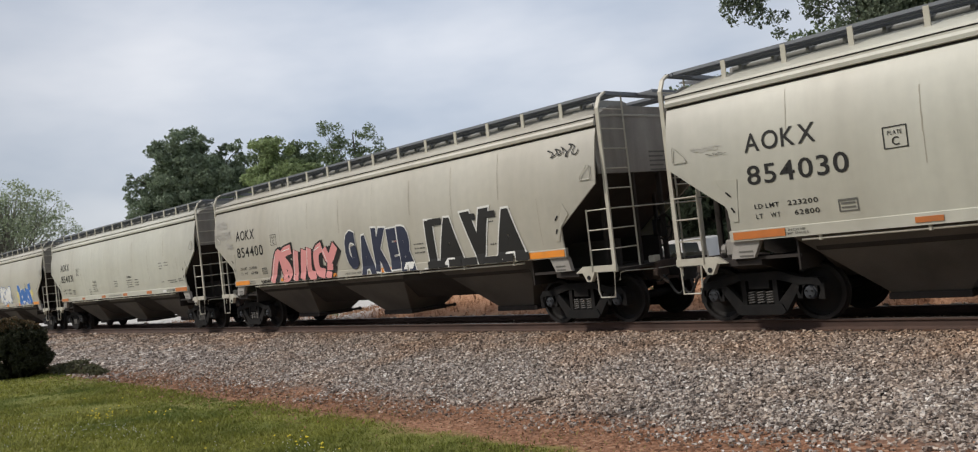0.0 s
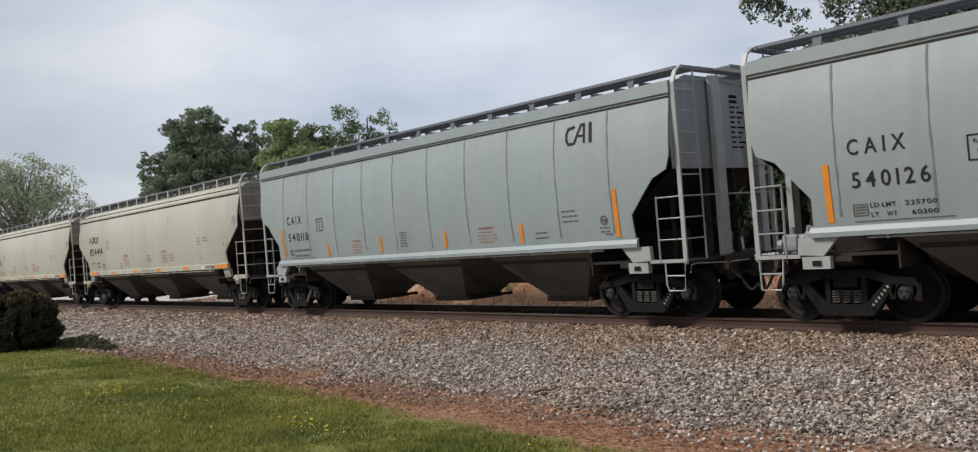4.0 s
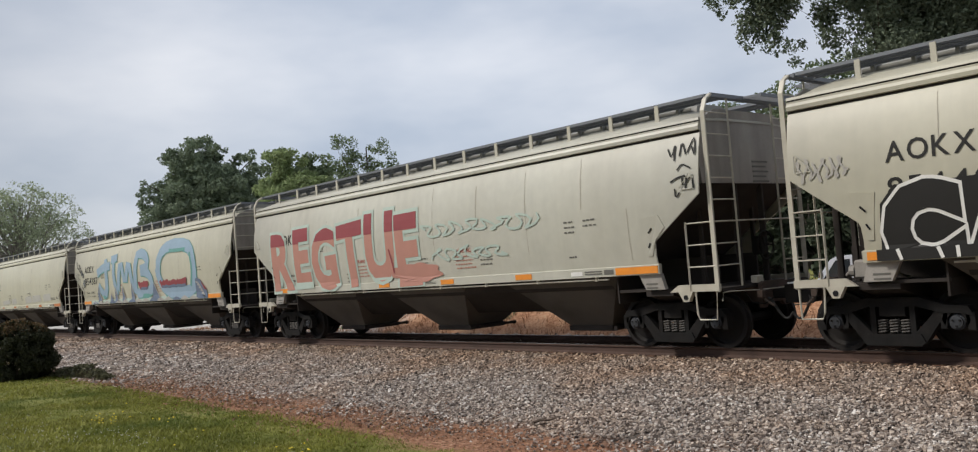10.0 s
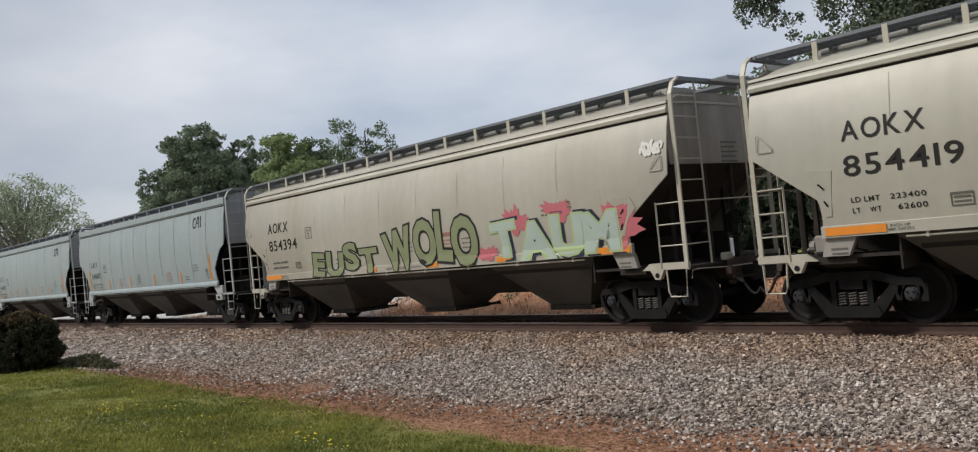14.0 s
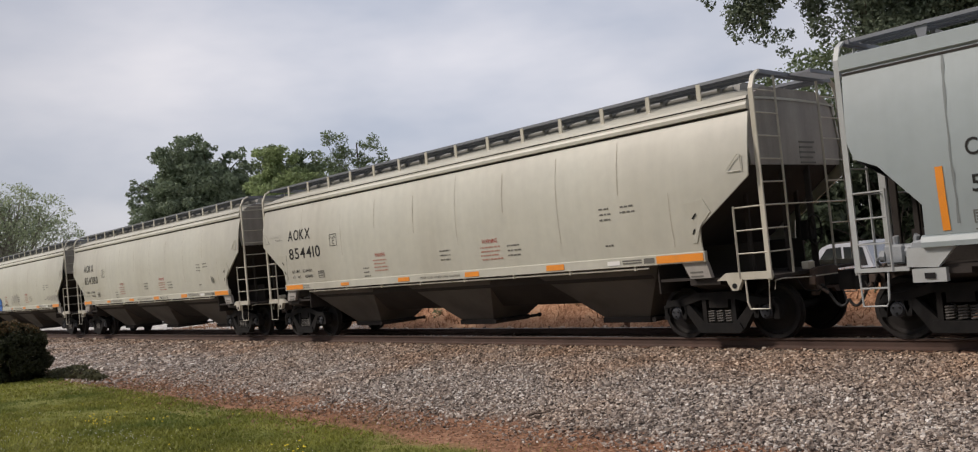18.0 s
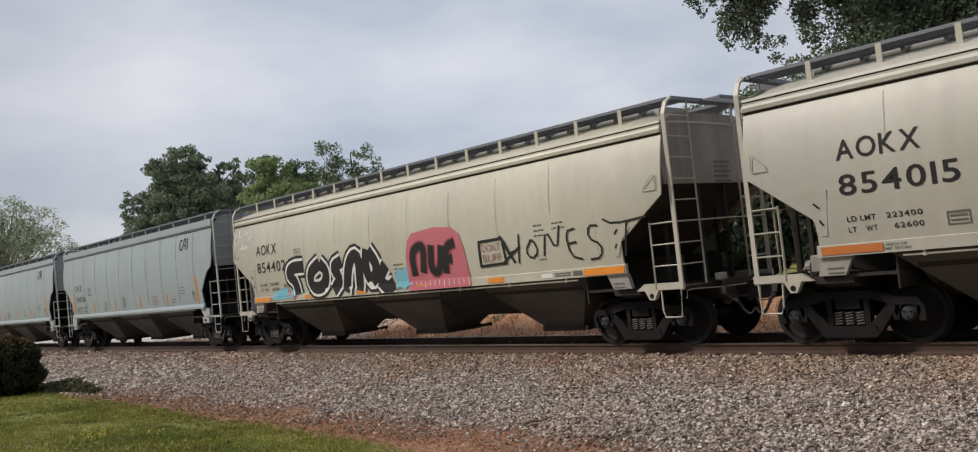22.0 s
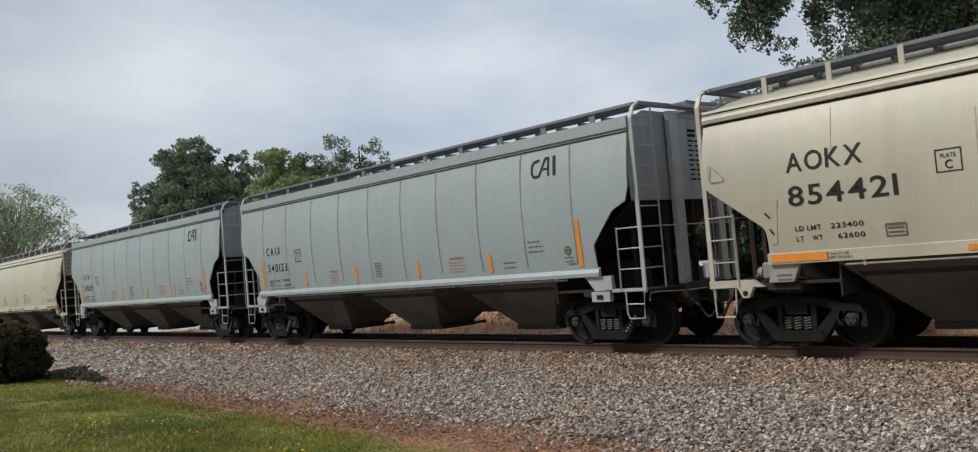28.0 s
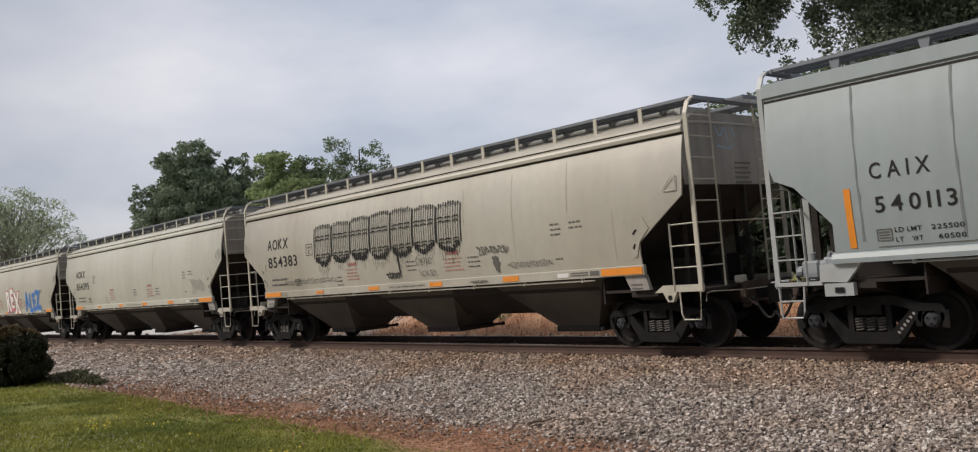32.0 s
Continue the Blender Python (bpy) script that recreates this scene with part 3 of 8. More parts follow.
def build_ballast():
    """Loose crushed stone on the shoulder and between the ties."""
    rng = np.random.default_rng(4)
    pieces = []
    for x0, x1, y0, y1, per in ((-13, -1, 7.4, 13.0, 1300), (-24, -13, 7.4, 13.0, 700), (-40, -24, 7.4, 13.0, 290), (-60, -40, 8.0, 12.9, 100), (-30, 9, 13.0, 14.9, 301), (-1, 9, 7.4, 13.0, 290), (-60, 9, 14.9, 16.2, 90)):
        n = int((x1 - x0) * (y1 - y0) * per)
        size = 0.011 + 0.018 * rng.random(n) ** 1.5 if per > 800 else 0.015 + 0.018 * rng.random(n) if per > 300 else 0.03 + 0.03 * rng.random(n) if per > 150 else 0.05 + 0.04 * rng.random(n)
        x, y = rng.uniform(x0, x1, n), rng.uniform(y0, y1, n)
        toe = np.array([8.45 + 0.6 * noise.noise((a * 0.9, 0, 9)) + 0.3 * noise.noise((a * 3.1, 0, 2)) for a in x])
        keep = (y > toe) | (rng.random(n) < np.clip(0.30 + (y - toe) * 0.26, 0.03, 0.3))
        pieces.append(np.stack([x, y, size], 1)[keep])
    p = np.concatenate(pieces)
    n = len(p)
    z = np.interp(p[:, 1], [6.9, 8.0, 9.0, TRACK - 1.75, TRACK - 1.3, TRACK + 1.5], [-0.52, -0.58, -0.5, -0.21, -0.19, -0.20])
    z += rng.uniform(-0.012, 0.022, n)
    cube = np.array([(-1, -1, -1), (1, -1, -1), (1, 1, -1), (-1, 1, -1), (-1, -1, 1), (1, -1, 1), (1, 1, 1), (-1, 1, 1)], float)
    quads = np.array([(3, 2, 1, 0), (4, 5, 6, 7), (0, 1, 5, 4), (1, 2, 6, 5), (2, 3, 7, 6), (3, 0, 4, 7)])
    v = cube[None] * rng.uniform(0.45, 1.0, (n, 8, 3)) * rng.uniform(0.6, 1.25, (n, 1, 3)) * np.array([1.15, 1.0, 0.72])
    a, b = rng.uniform(0, 6.28, n), rng.uniform(-0.8, 0.8, n)
    ca, sa, cb, sb = np.cos(a)[:, None], np.sin(a)[:, None], np.cos(b)[:, None], np.sin(b)[:, None]
    x1, z1 = v[..., 0] * cb - v[..., 2] * sb, v[..., 0] * sb + v[..., 2] * cb
    v = np.stack([x1 * ca - v[..., 1] * sa, x1 * sa + v[..., 1] * ca, z1], -1) * p[:, 2, None, None]
    v += np.stack([p[:, 0], p[:, 1], z], 1)[:, None]
    f = (quads[None] + 8 * np.arange(n)[:, None, None]).reshape(-1, 4)
    ob = raw("ballast", v.reshape(-1, 3), f, STONE)
    tagged(ob, "grey and pinkish crushed granite ballast on the shoulder", "gravel", kind="stuff")


def build_grass():
    rng = np.random.default_rng(5)
    xs, ys = [], []
    for x0, x1, y0, y1, per in ((-12, -1, 2.2, 8.0, 2600), (-22, -12, 2.2, 8.2, 1400), (-45, -22, 2.2, 8.8, 420), (-1, 9, 2.2, 8.2, 500), (-45, 9, -7, 2.2, 160)):
        n = int((x1 - x0) * (y1 - y0) * per)
        xs.append(rng.uniform(x0, x1, n)), ys.append(rng.uniform(y0, y1, n))
    x, y = np.concatenate(xs), np.concatenate(ys)
    edge = np.array([6.42 - 0.0476 * a + 0.3 * noise.noise((a * 0.45, 0, 1)) + 0.22 * noise.noise((a * 2.3, 0, 7)) for a in x])
    keep = (y < edge) | (rng.random(len(x)) < 0.10 * np.exp(-(y - edge) * 2.2))
    x, y = x[keep], y[keep]
    n = len(x)
    z = np.interp(y, [0, 6.9, 8.0, 9.0], [-0.15, -0.52, -0.58, -0.5])
    patch = np.array([noise.noise((a * 0.6, b * 0.6, 11)) for a, b in zip(x, y)])
    tuft = np.array([noise.noise((a * 3.4, b * 3.4, 4)) for a, b in zip(x, y)])
    h = (0.014 + 0.042 * rng.random(n) ** 1.6) * (1 + 0.7 * patch) * (1 + 0.9 * np.clip(tuft, -0.3, 1))
    a = rng.uniform(0, 6.28, n)
    lean = rng.uniform(0.2, 1.6, n) * h
    w = 0.006 + 0.006 * rng.random(n)
    w = w * np.where((x < -22) | (y < 2.2), 2.4, np.where((x < -12) | (x > -1), 1.6, 1.0))
    dx, dy = np.cos(a), np.sin(a)
    base = np.stack([x, y, z - 0.01], 1)
    side = np.stack([dx * w, dy * w, 0 * w], 1)
    tip = base + np.stack([-dy * lean, dx * lean, h + 0.01], 1)
    v = np.stack([base - side, base + side, tip], 1).reshape(-1, 3)
    ob = raw("lawn_grass", v, np.arange(3 * n).reshape(-1, 3), GRASS)
    tagged(ob, "short green lawn with paler tufts", "grass", kind="stuff")


build_ballast()
build_grass()


# ---------------------------------------------------------------- track
def build_track():
    track = tagged(new("railway_track"), "single railway track, rusty rails on dark timber ties", "railway track", kind="structure")
    track.location = (0, TRACK, 0)
    half = [(0.036, 0.0), (0.036, -0.028), (0.012, -0.045), (0.010, -0.125), (0.068, -0.155), (0.070, -0.172)]
    outline = half + [(-y, z) for y, z in half[::-1]]
    for s in (-1, 1):
        bm = prism_x(bmesh.new(), [(s * 0.755 + y, z) for y, z in outline], -900, 900)
        part("rail", fix(bm), RAIL_SIDE, track)
        part("rail_head", box(bmesh.new(), -900, 900, s * 0.755 - 0.034, s * 0.755 + 0.034, -0.002, 0.003), RAIL_TOP, track, "polished running surface")
    rnd = random.Random(8)
    me = None
    for i in range(150):
        if me is None:
            t = part("tie", box(bmesh.new(), -0.115, 0.115, -1.3, 1.3, -0.35, -0.172, 0.012), TIE, track)
            me = t.data
        else:
            t = new("tie", me)
            t.parent = track
        t.location = (-74 + i * 0.52 + rnd.uniform(-0.03, 0.03), rnd.uniform(-0.05, 0.05), rnd.uniform(-0.015, 0.006))
        t.rotation_euler = (0, 0, rnd.uniform(-0.02, 0.02))
    plate = None
    for i in range(90, 150):
        if plate is None:
            p = part("tie_plate", box(bmesh.new(), -0.09, 0.09, -0.19, 0.19, -0.176, -0.160), RUST, track)
            plate = p.data
        else:
            p = new("tie_plate", plate)
            p.parent = track
        p.location = (-74 + i * 0.52, -0.755, 0)
    bm = bmesh.new()
    for x in [-74 - 1.04 * i for i in range(1, 90)] + [4.6 + 1.04 * i for i in range(90)]:
        box(bm, x - 0.115, x + 0.115, -1.3, 1.3, -0.35, -0.172)
    far = part("far_ties", bm, TIE, track, "ties farther along the line")
    far["kind"] = "stuff"


build_track()

# ---------------------------------------------------------------- covered hopper cars
def cream_width(z):
    return 1.62 - 0.08 * ((2.7 - z) / 1.15) ** 2 if z < 2.7 else 1.62 - 0.17 * ((z - 2.7) / 1.08) ** 2


def grey_width(z):
    return 1.60 - 0.07 * ((2.7 - z) / 1.15) ** 2 if z < 2.7 else 1.60 - 0.11 * ((z - 2.7) / 1.25) ** 2


CREAM_CAR = dict(length=17.94, width=cream_width, sill=7.13, slope=[(7.10, 1.50), (7.08, 1.93), (8.13, 2.70), (8.15, 3.0), (8.15, 3.80)], top=3.80, post=8.24, trucks=13.98 / 2,
                 paint=CREAM[0], end=CREAM_END, hopper=HOPPER_CREAM, enamel=LADDER_CREAM, ladder_top=4.40)
GREY_CAR = dict(length=16.90, width=grey_width, sill=6.72, slope=[(6.72, 1.50), (6.70, 1.95), (7.26, 2.58), (7.64, 2.73), (7.66, 4.0)], top=4.0, post=7.74, trucks=13.02 / 2,
                paint=GREY, end=GREY_END, hopper=HOPPER_GREY, enamel=LADDER_GREY, ladder_top=4.50)


def half_length(spec, z):
    return float(np.interp(z, [p[1] for p in spec["slope"]], [p[0] for p in spec["slope"]]))


def build_truck(name, parent, x, grey):
    """A two-axle truck: side frames, bolster, spring nests, wheels and bearing caps."""
    truck = new(name)
    truck.parent, truck.location = parent, (x, 0, 0)
    for s in (-1, 1):
        bm = bmesh.new()
        y = s * 1.03
        # top chord, two diagonal struts, spring seat and the pedestals over the bearings
        prism(bm, [(-1.13, 0.56), (-1.06, 0.70), (-0.78, 0.72), (-0.40, 0.83), (0.40, 0.83), (0.78, 0.72), (1.06, 0.70), (1.13, 0.56), (0.95, 0.60), (0.72, 0.60), (0.36, 0.70), (-0.36, 0.70), (-0.72, 0.60), (-0.95, 0.60)], y - 0.09, y + 0.09)
        for q in (-1, 1):
            prism(bm, [(q * 0.80, 0.66), (q * 0.66, 0.68), (q * 0.30, 0.30), (q * 0.36, 0.18), (q * 0.46, 0.18)][::q], y - 0.075, y + 0.075)
            prism(bm, [(q * 0.33, 0.72), (q * 0.25, 0.72), (q * 0.25, 0.30), (q * 0.33, 0.30)][::q], y - 0.07, y + 0.07)
            prism(bm, [(q * 1.14, 0.62), (q * 1.14, 0.36), (q * 1.04, 0.36), (q * 1.02, 0.58)][::q], y - 0.08, y + 0.08)
            prism(bm, [(q * 0.66, 0.64), (q * 0.78, 0.64), (q * 0.76, 0.38), (q * 0.68, 0.38)][::q], y - 0.08, y + 0.08)
        prism(bm, [(-0.46, 0.18), (-0.40, 0.30), (0.40, 0.30), (0.46, 0.18), (0.40, 0.13), (-0.40, 0.13)], y - 0.10, y + 0.10)
        part("side_frame", fix(bm), CAST, truck)
        for cx in (-0.17, 0.0, 0.17) if s < 0 else ():
            turns = [(cx + 0.072 * math.cos(a), y + 0.072 * math.sin(a), 0.30 + 0.0066 * a) for a in np.linspace(0, 31.4, 41)]
            part("coil_spring", tube(bmesh.new(), turns, 0.016, 5), SPRING, truck, "worn coil spring")
        for q in (-1, 1):
            cx = q * 0.889
            part("bearing", fix(lathe_y(bmesh.new(), [(0.115, s * 0.90), (0.115, s * 1.08), (0.092, s * 1.09), (0.088, s * 1.115), (0.05, s * 1.12)], cx, 0.47, 14)), CAP, truck)
            if s < 0:
                bm = prism(bmesh.new(), [(cx - 0.15, 0.66), (cx - 0.19, 0.50), (cx - 0.15, 0.42), (cx - 0.12, 0.53), (cx - 0.06, 0.595), (cx + 0.06, 0.595), (cx + 0.12, 0.53), (cx + 0.15, 0.42), (cx + 0.19, 0.50), (cx + 0.15, 0.66)], -1.11, -0.95)
                for a in (0.5, 2.6, 4.7):
                    tube(bm, [(cx + 0.055 * math.cos(a), -1.115, 0.47 + 0.055 * math.sin(a)), (cx + 0.055 * math.cos(a), -1.135, 0.47 + 0.055 * math.sin(a))], 0.016, 6)
                part("bearing_adapter", fix(bm), CAST, truck)
    if grey:
        bm = bmesh.new()
        for k in range(6):
            x, z = 0.66 - 0.047 * k, 0.56 - 0.055 * k
            prism(bm, [(x - 0.03, z + 0.012), (x - 0.008, z + 0.034), (x + 0.022, z + 0.004), (x, z - 0.018)], -1.113, -1.109)
        lettered = part("frame_lettering", fix(bm), SPRING_MARK, truck, "pale stencilled lettering")
        lettered["kind"] = "stuff"
    part("bolster", fix(prism_x(bmesh.new(), [(-1.1, 0.56), (-1.1, 0.70), (-0.5, 0.74), (0.5, 0.74), (1.1, 0.70), (1.1, 0.56), (0.4, 0.42), (-0.4, 0.42)], -0.19, 0.19)), CAST, truck)
    bm = bmesh.new()
    for q in (-1, 1):
        box(bm, q * 0.36 - 0.04, q * 0.36 + 0.04, -0.85, 0.85, 0.28, 0.40)
        tube(bm, [(q * 0.36, -0.72, 0.36), (q * 0.42, -0.3, 0.45), (q * 0.42, 0.3, 0.45), (q * 0.36, 0.72, 0.36)], 0.03, 5)
    part("brake_beam", bm, CAST, truck)
    for q in (-1, 1):
        axle = part("axle", tube(bmesh.new(), [(0, -1.0, 0), (0, 1.0, 0)], 0.08, 10), TREAD, truck)
        axle.location = (q * 0.889, 0, 0.457)
        for s in (-1, 1):
            prof = [(0.06, 0.60), (0.12, 0.62), (0.20, 0.665), (0.34, 0.655), (0.385, 0.64), (0.395, 0.685), (0.486, 0.685), (0.486, 0.712), (0.460, 0.725), (0.457, 0.815), (0.395, 0.815), (0.385, 0.74), (0.33, 0.715), (0.20, 0.745), (0.14, 0.80), (0.06, 0.81)]
            part("wheel", fix(lathe_y(bmesh.new(), [(r, s * y) for r, y in prof], 0, 0, 30)), TREAD, axle)
    return truck


def strap(bm, pts, wide, thick):
    """A flat bar, its width along x, bent through points in the (y, z) plane."""
    ring = []
    for i, (x, y, z) in enumerate(pts):
        a, b = pts[max(i - 1, 0)], pts[min(i + 1, len(pts) - 1)]
        d = math.hypot(b[1] - a[1], b[2] - a[2])
        ny, nz = -(b[2] - a[2]) / d * thick / 2, (b[1] - a[1]) / d * thick / 2
        ring.append([bm.verts.new(p) for p in ((x - wide / 2, y + ny, z + nz), (x + wide / 2, y + ny, z + nz), (x + wide / 2, y - ny, z - nz), (x - wide / 2, y - ny, z - nz))])
    for a, b in zip(ring, ring[1:]):
        for k in range(4):
            bm.faces.new((a[k], a[(k + 1) % 4], b[(k + 1) % 4], b[k]))
    bm.faces.new(ring[0]), bm.faces.new(ring[-1])
    return fix(bm)


def build_ladder(name, parent, stiles, rungs, mat, bend=None):
    """A ladder: two stiles as lines of points, rungs as pairs of points."""
    lad = part(name, bmesh.new(), mat, parent)
    for pts, wide in stiles:
        bm = bmesh.new()
        if len(pts) > 2:
            strap(bm, pts, wide, 0.035)
        else:
            tube(bm, pts, wide, 4)
        part("stile", bm, mat, lad)
    me = {}
    for a, b in rungs:
        d = Vector(b) - Vector(a)
        key = tuple(round(c, 3) for c in d)
        if key not in me:
            r = part("rung", tube(bmesh.new(), [(0, 0, 0), d], 0.013, 5), mat, lad)
            me[key] = r.data
        else:
            r = new("rung", me[key])
            r.parent = lad
        r.location = a
    return lad


def build_car(kind):
    spec = CREAM_CAR if kind == "cream" else GREY_CAR
    grey = kind == "grey"
    car = new("covered_hopper_car")
    tagged(car, "pale grey covered hopper car with dark seams and orange strips" if grey else "cream covered hopper car with round sides and black markings",
           "freight car", "train of covered hopper cars")
    w, paint, enamel, top, L = spec["width"], spec["paint"], spec["enamel"], spec["top"], spec["length"] / 2
    post, deck = spec["post"], 1.10
    hl = lambda z: half_length(spec, z)
    ends = spec["slope"][-1][0]
    # sides
    zs = [1.52, 1.72, 1.95, 2.15, 2.35, 2.56, 2.70, 2.95, 3.2, 3.45, 3.6, top]
    for s in (-1, 1):
        rows = [[(hl(z) * u, s * w(z), z) for u in np.linspace(-1, 1, 25)] for z in zs]
        part("side_sheet", fix(sheet(rows, (0, -s * 0.03, 0))), paint, car)
    # inner floor, ends and slope sheets
    for s in (-1, 1):
        kz = 2.88 if not grey else 2.70
        wall = [(-1.47, kz), (1.47, kz), (w(3.2) - 0.06, 3.2), (w(top) - 0.05, top), (1.30, top + 0.22), (0.95, top + 0.38), (-0.95, top + 0.38), (-1.30, top + 0.22), (-w(top) + 0.05, top), (-w(3.2) + 0.06, 3.2)]
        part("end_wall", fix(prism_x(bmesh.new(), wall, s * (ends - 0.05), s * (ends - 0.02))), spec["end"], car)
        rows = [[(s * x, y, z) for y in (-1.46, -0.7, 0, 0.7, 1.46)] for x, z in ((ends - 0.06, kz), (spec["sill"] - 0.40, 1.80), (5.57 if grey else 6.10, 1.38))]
        # shade under the body's end is painted into the slope sheet's colour
        part("slope_sheet", fix(sheet(rows, (-s * 0.02, 0, -0.03))), BLACK_AND_SHADE if grey else GRIME_AND_SHADE, car, "end slope sheet, coloured dark as in shade")
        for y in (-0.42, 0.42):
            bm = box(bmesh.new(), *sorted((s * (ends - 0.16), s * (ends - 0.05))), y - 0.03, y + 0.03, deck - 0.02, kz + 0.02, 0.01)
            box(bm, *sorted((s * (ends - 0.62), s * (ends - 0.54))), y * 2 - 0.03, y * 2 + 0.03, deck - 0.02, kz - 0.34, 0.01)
            part("end_strut", bm, GRIME_AND_SHADE, car)
    # side sills
    for s in (-1, 1):
        bm = bmesh.new()
        if grey:
            prism_x(bm, [(s * 1.50, 1.36), (s * 1.57, 1.36), (s * 1.575, 1.43), (s * 1.55, 1.50), (s * 1.50, 1.53)], -spec["sill"] - 0.05, spec["sill"] + 0.05)
        else:
            prism_x(bm, [(s * 1.48, 1.38), (s * 1.555, 1.38), (s * 1.56, 1.545), (s * 1.53, 1.56), (s * 1.48, 1.56)], -spec["sill"], spec["sill"])
        part("side_sill", fix(bm), paint, car)
        bm = tube(bmesh.new(), [(-5.9, s * 1.50, 1.325), (5.9, s * 1.50, 1.325)], 0.018, 6)
        for x in np.arange(-5.6, 5.7, 1.6):
            box(bm, x - 0.02, x + 0.02, s * 1.47, s * 1.525, 1.30, 1.385)
        part("air_pipe", bm, enamel, car, "thin pipe under the sill")
    # hoppers and their outlet gates
    pitch = 3.97 if grey else 4.50
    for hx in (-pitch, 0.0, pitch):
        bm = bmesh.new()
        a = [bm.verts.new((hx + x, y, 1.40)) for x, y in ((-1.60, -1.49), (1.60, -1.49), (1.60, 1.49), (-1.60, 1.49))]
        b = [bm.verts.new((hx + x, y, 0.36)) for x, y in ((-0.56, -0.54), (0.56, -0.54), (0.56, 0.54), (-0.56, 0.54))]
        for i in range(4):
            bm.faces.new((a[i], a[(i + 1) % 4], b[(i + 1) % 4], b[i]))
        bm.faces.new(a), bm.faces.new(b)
        hop = part("hopper", fix(bm), spec["hopper"], car, "grimy discharge hopper, darkened as in under-car shade")
        bm = box(bmesh.new(), hx - 0.60, hx + 0.60, -0.58, 0.58, 0.26, 0.37, 0.01)
        box(bm, hx + 0.58, hx + 0.86, -0.46, -0.40, 0.30, 0.36), box(bm, hx + 0.58, hx + 0.86, 0.40, 0.46, 0.30, 0.36)
        tube(bm, [(hx + 0.80, -0.72, 0.33), (hx + 0.80, 0.72, 0.33)], 0.035, 8)
        for y in (-0.72, 0.72):
            tube(bm, [(hx + 0.80, y * 0.95, 0.33), (hx + 0.80, y * 1.02, 0.33)], 0.05, 8)
        part("outlet_gate", bm, GRIME_AND_SHADE, hop)
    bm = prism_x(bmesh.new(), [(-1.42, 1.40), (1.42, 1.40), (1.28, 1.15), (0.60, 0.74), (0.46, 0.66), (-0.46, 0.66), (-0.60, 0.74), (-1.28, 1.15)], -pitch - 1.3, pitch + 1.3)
    part("center_sill", fix(bm), GRIME_AND_SHADE, car)
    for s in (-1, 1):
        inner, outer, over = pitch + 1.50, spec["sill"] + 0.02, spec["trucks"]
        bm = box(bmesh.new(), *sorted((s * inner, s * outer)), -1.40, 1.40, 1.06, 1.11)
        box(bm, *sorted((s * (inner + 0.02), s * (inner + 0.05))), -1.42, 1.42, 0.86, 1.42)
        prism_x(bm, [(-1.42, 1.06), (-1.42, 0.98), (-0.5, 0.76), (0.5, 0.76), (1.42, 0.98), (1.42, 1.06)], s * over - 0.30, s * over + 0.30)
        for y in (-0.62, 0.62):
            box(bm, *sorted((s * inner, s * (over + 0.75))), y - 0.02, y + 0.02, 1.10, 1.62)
        part("body_bolster", fix(bm), GRIME_AND_SHADE, car)
        bm = box(bmesh.new(), min(s * 5.7, s * (L - 0.55)), max(s * 5.7, s * (L - 0.55)), -0.33, 0.33, 0.76, 1.06)
        tube(bm, [(s * (L - 0.50), -0.52, 1.02), (s * (L - 0.44), -0.50, 0.80), (s * (L - 0.30), -0.46, 0.70)], 0.028, 6)
        box(bm, *sorted((s * (L - 0.56), s * (L - 0.44))), -0.58, -0.44, 0.84, 0.98, 0.015)
        prism_x(bm, [(-0.42, 0.66), (-0.42, 1.08), (-0.30, 1.12), (0.30, 1.12), (0.42, 1.08), (0.42, 0.66), (0.30, 0.66), (0.22, 0.74), (-0.22, 0.74), (-0.30, 0.66)], s * (L - 0.62), s * (L - 0.54))
        part("draft_sill", fix(bm), DRAFT, car, "rusty draft sill with striker casting and angle cock")
        bm = bmesh.new()
        box(bm, min(s * (L - 0.62), s * (L - 0.2)), max(s * (L - 0.62), s * (L - 0.2)), -0.09, 0.09, 0.80, 0.98, 0.02)
        prism_x(bm, [(-0.20, 0.72), (0.16, 0.72), (0.20, 0.88), (0.16, 1.04), (-0.20, 1.04)], s * (L - 0.24), s * (L + 0.02))
        part("coupler", fix(bm), CAST, car, "dark knuckle coupler")
        hose = [(s * (L - 0.42 + 0.42 * q), -0.44 + 0.04 * q, 0.84 - 0.46 * math.sin(2.5 * q) * q ** 0.5 + 0.02 * q) for q in np.linspace(0, 1, 12)]
        part("brake_hose", tube(bmesh.new(), hose, 0.024, 6), RUBBER, car)
        lever = [(s * (post + 0.02), -1.38, 0.86), (s * (post + 0.03), -1.36, 1.0), (s * (post + 0.10), -1.28, 1.02), (s * (post + 0.16), -0.5, 0.98), (s * (L - 0.22), -0.12, 1.0), (s * (L - 0.15), -0.05, 1.04)]
        part("uncoupling_lever", tube(bmesh.new(), lever, 0.010, 5), spec["enamel"], car)
        chain = [(s * (post + 0.05), -0.75, 0.98), (s * (post + 0.15), -0.70, 0.78), (s * (post + 0.30), -0.55, 0.74), (s * (post + 0.42), -0.40, 0.86)]
        part("lock_chain", tube(bmesh.new(), chain, 0.012, 5), CAST, car)
    # roof, eave rails and hatch
    crown = 4.26 if not grey else 4.30
    ye = w(top)
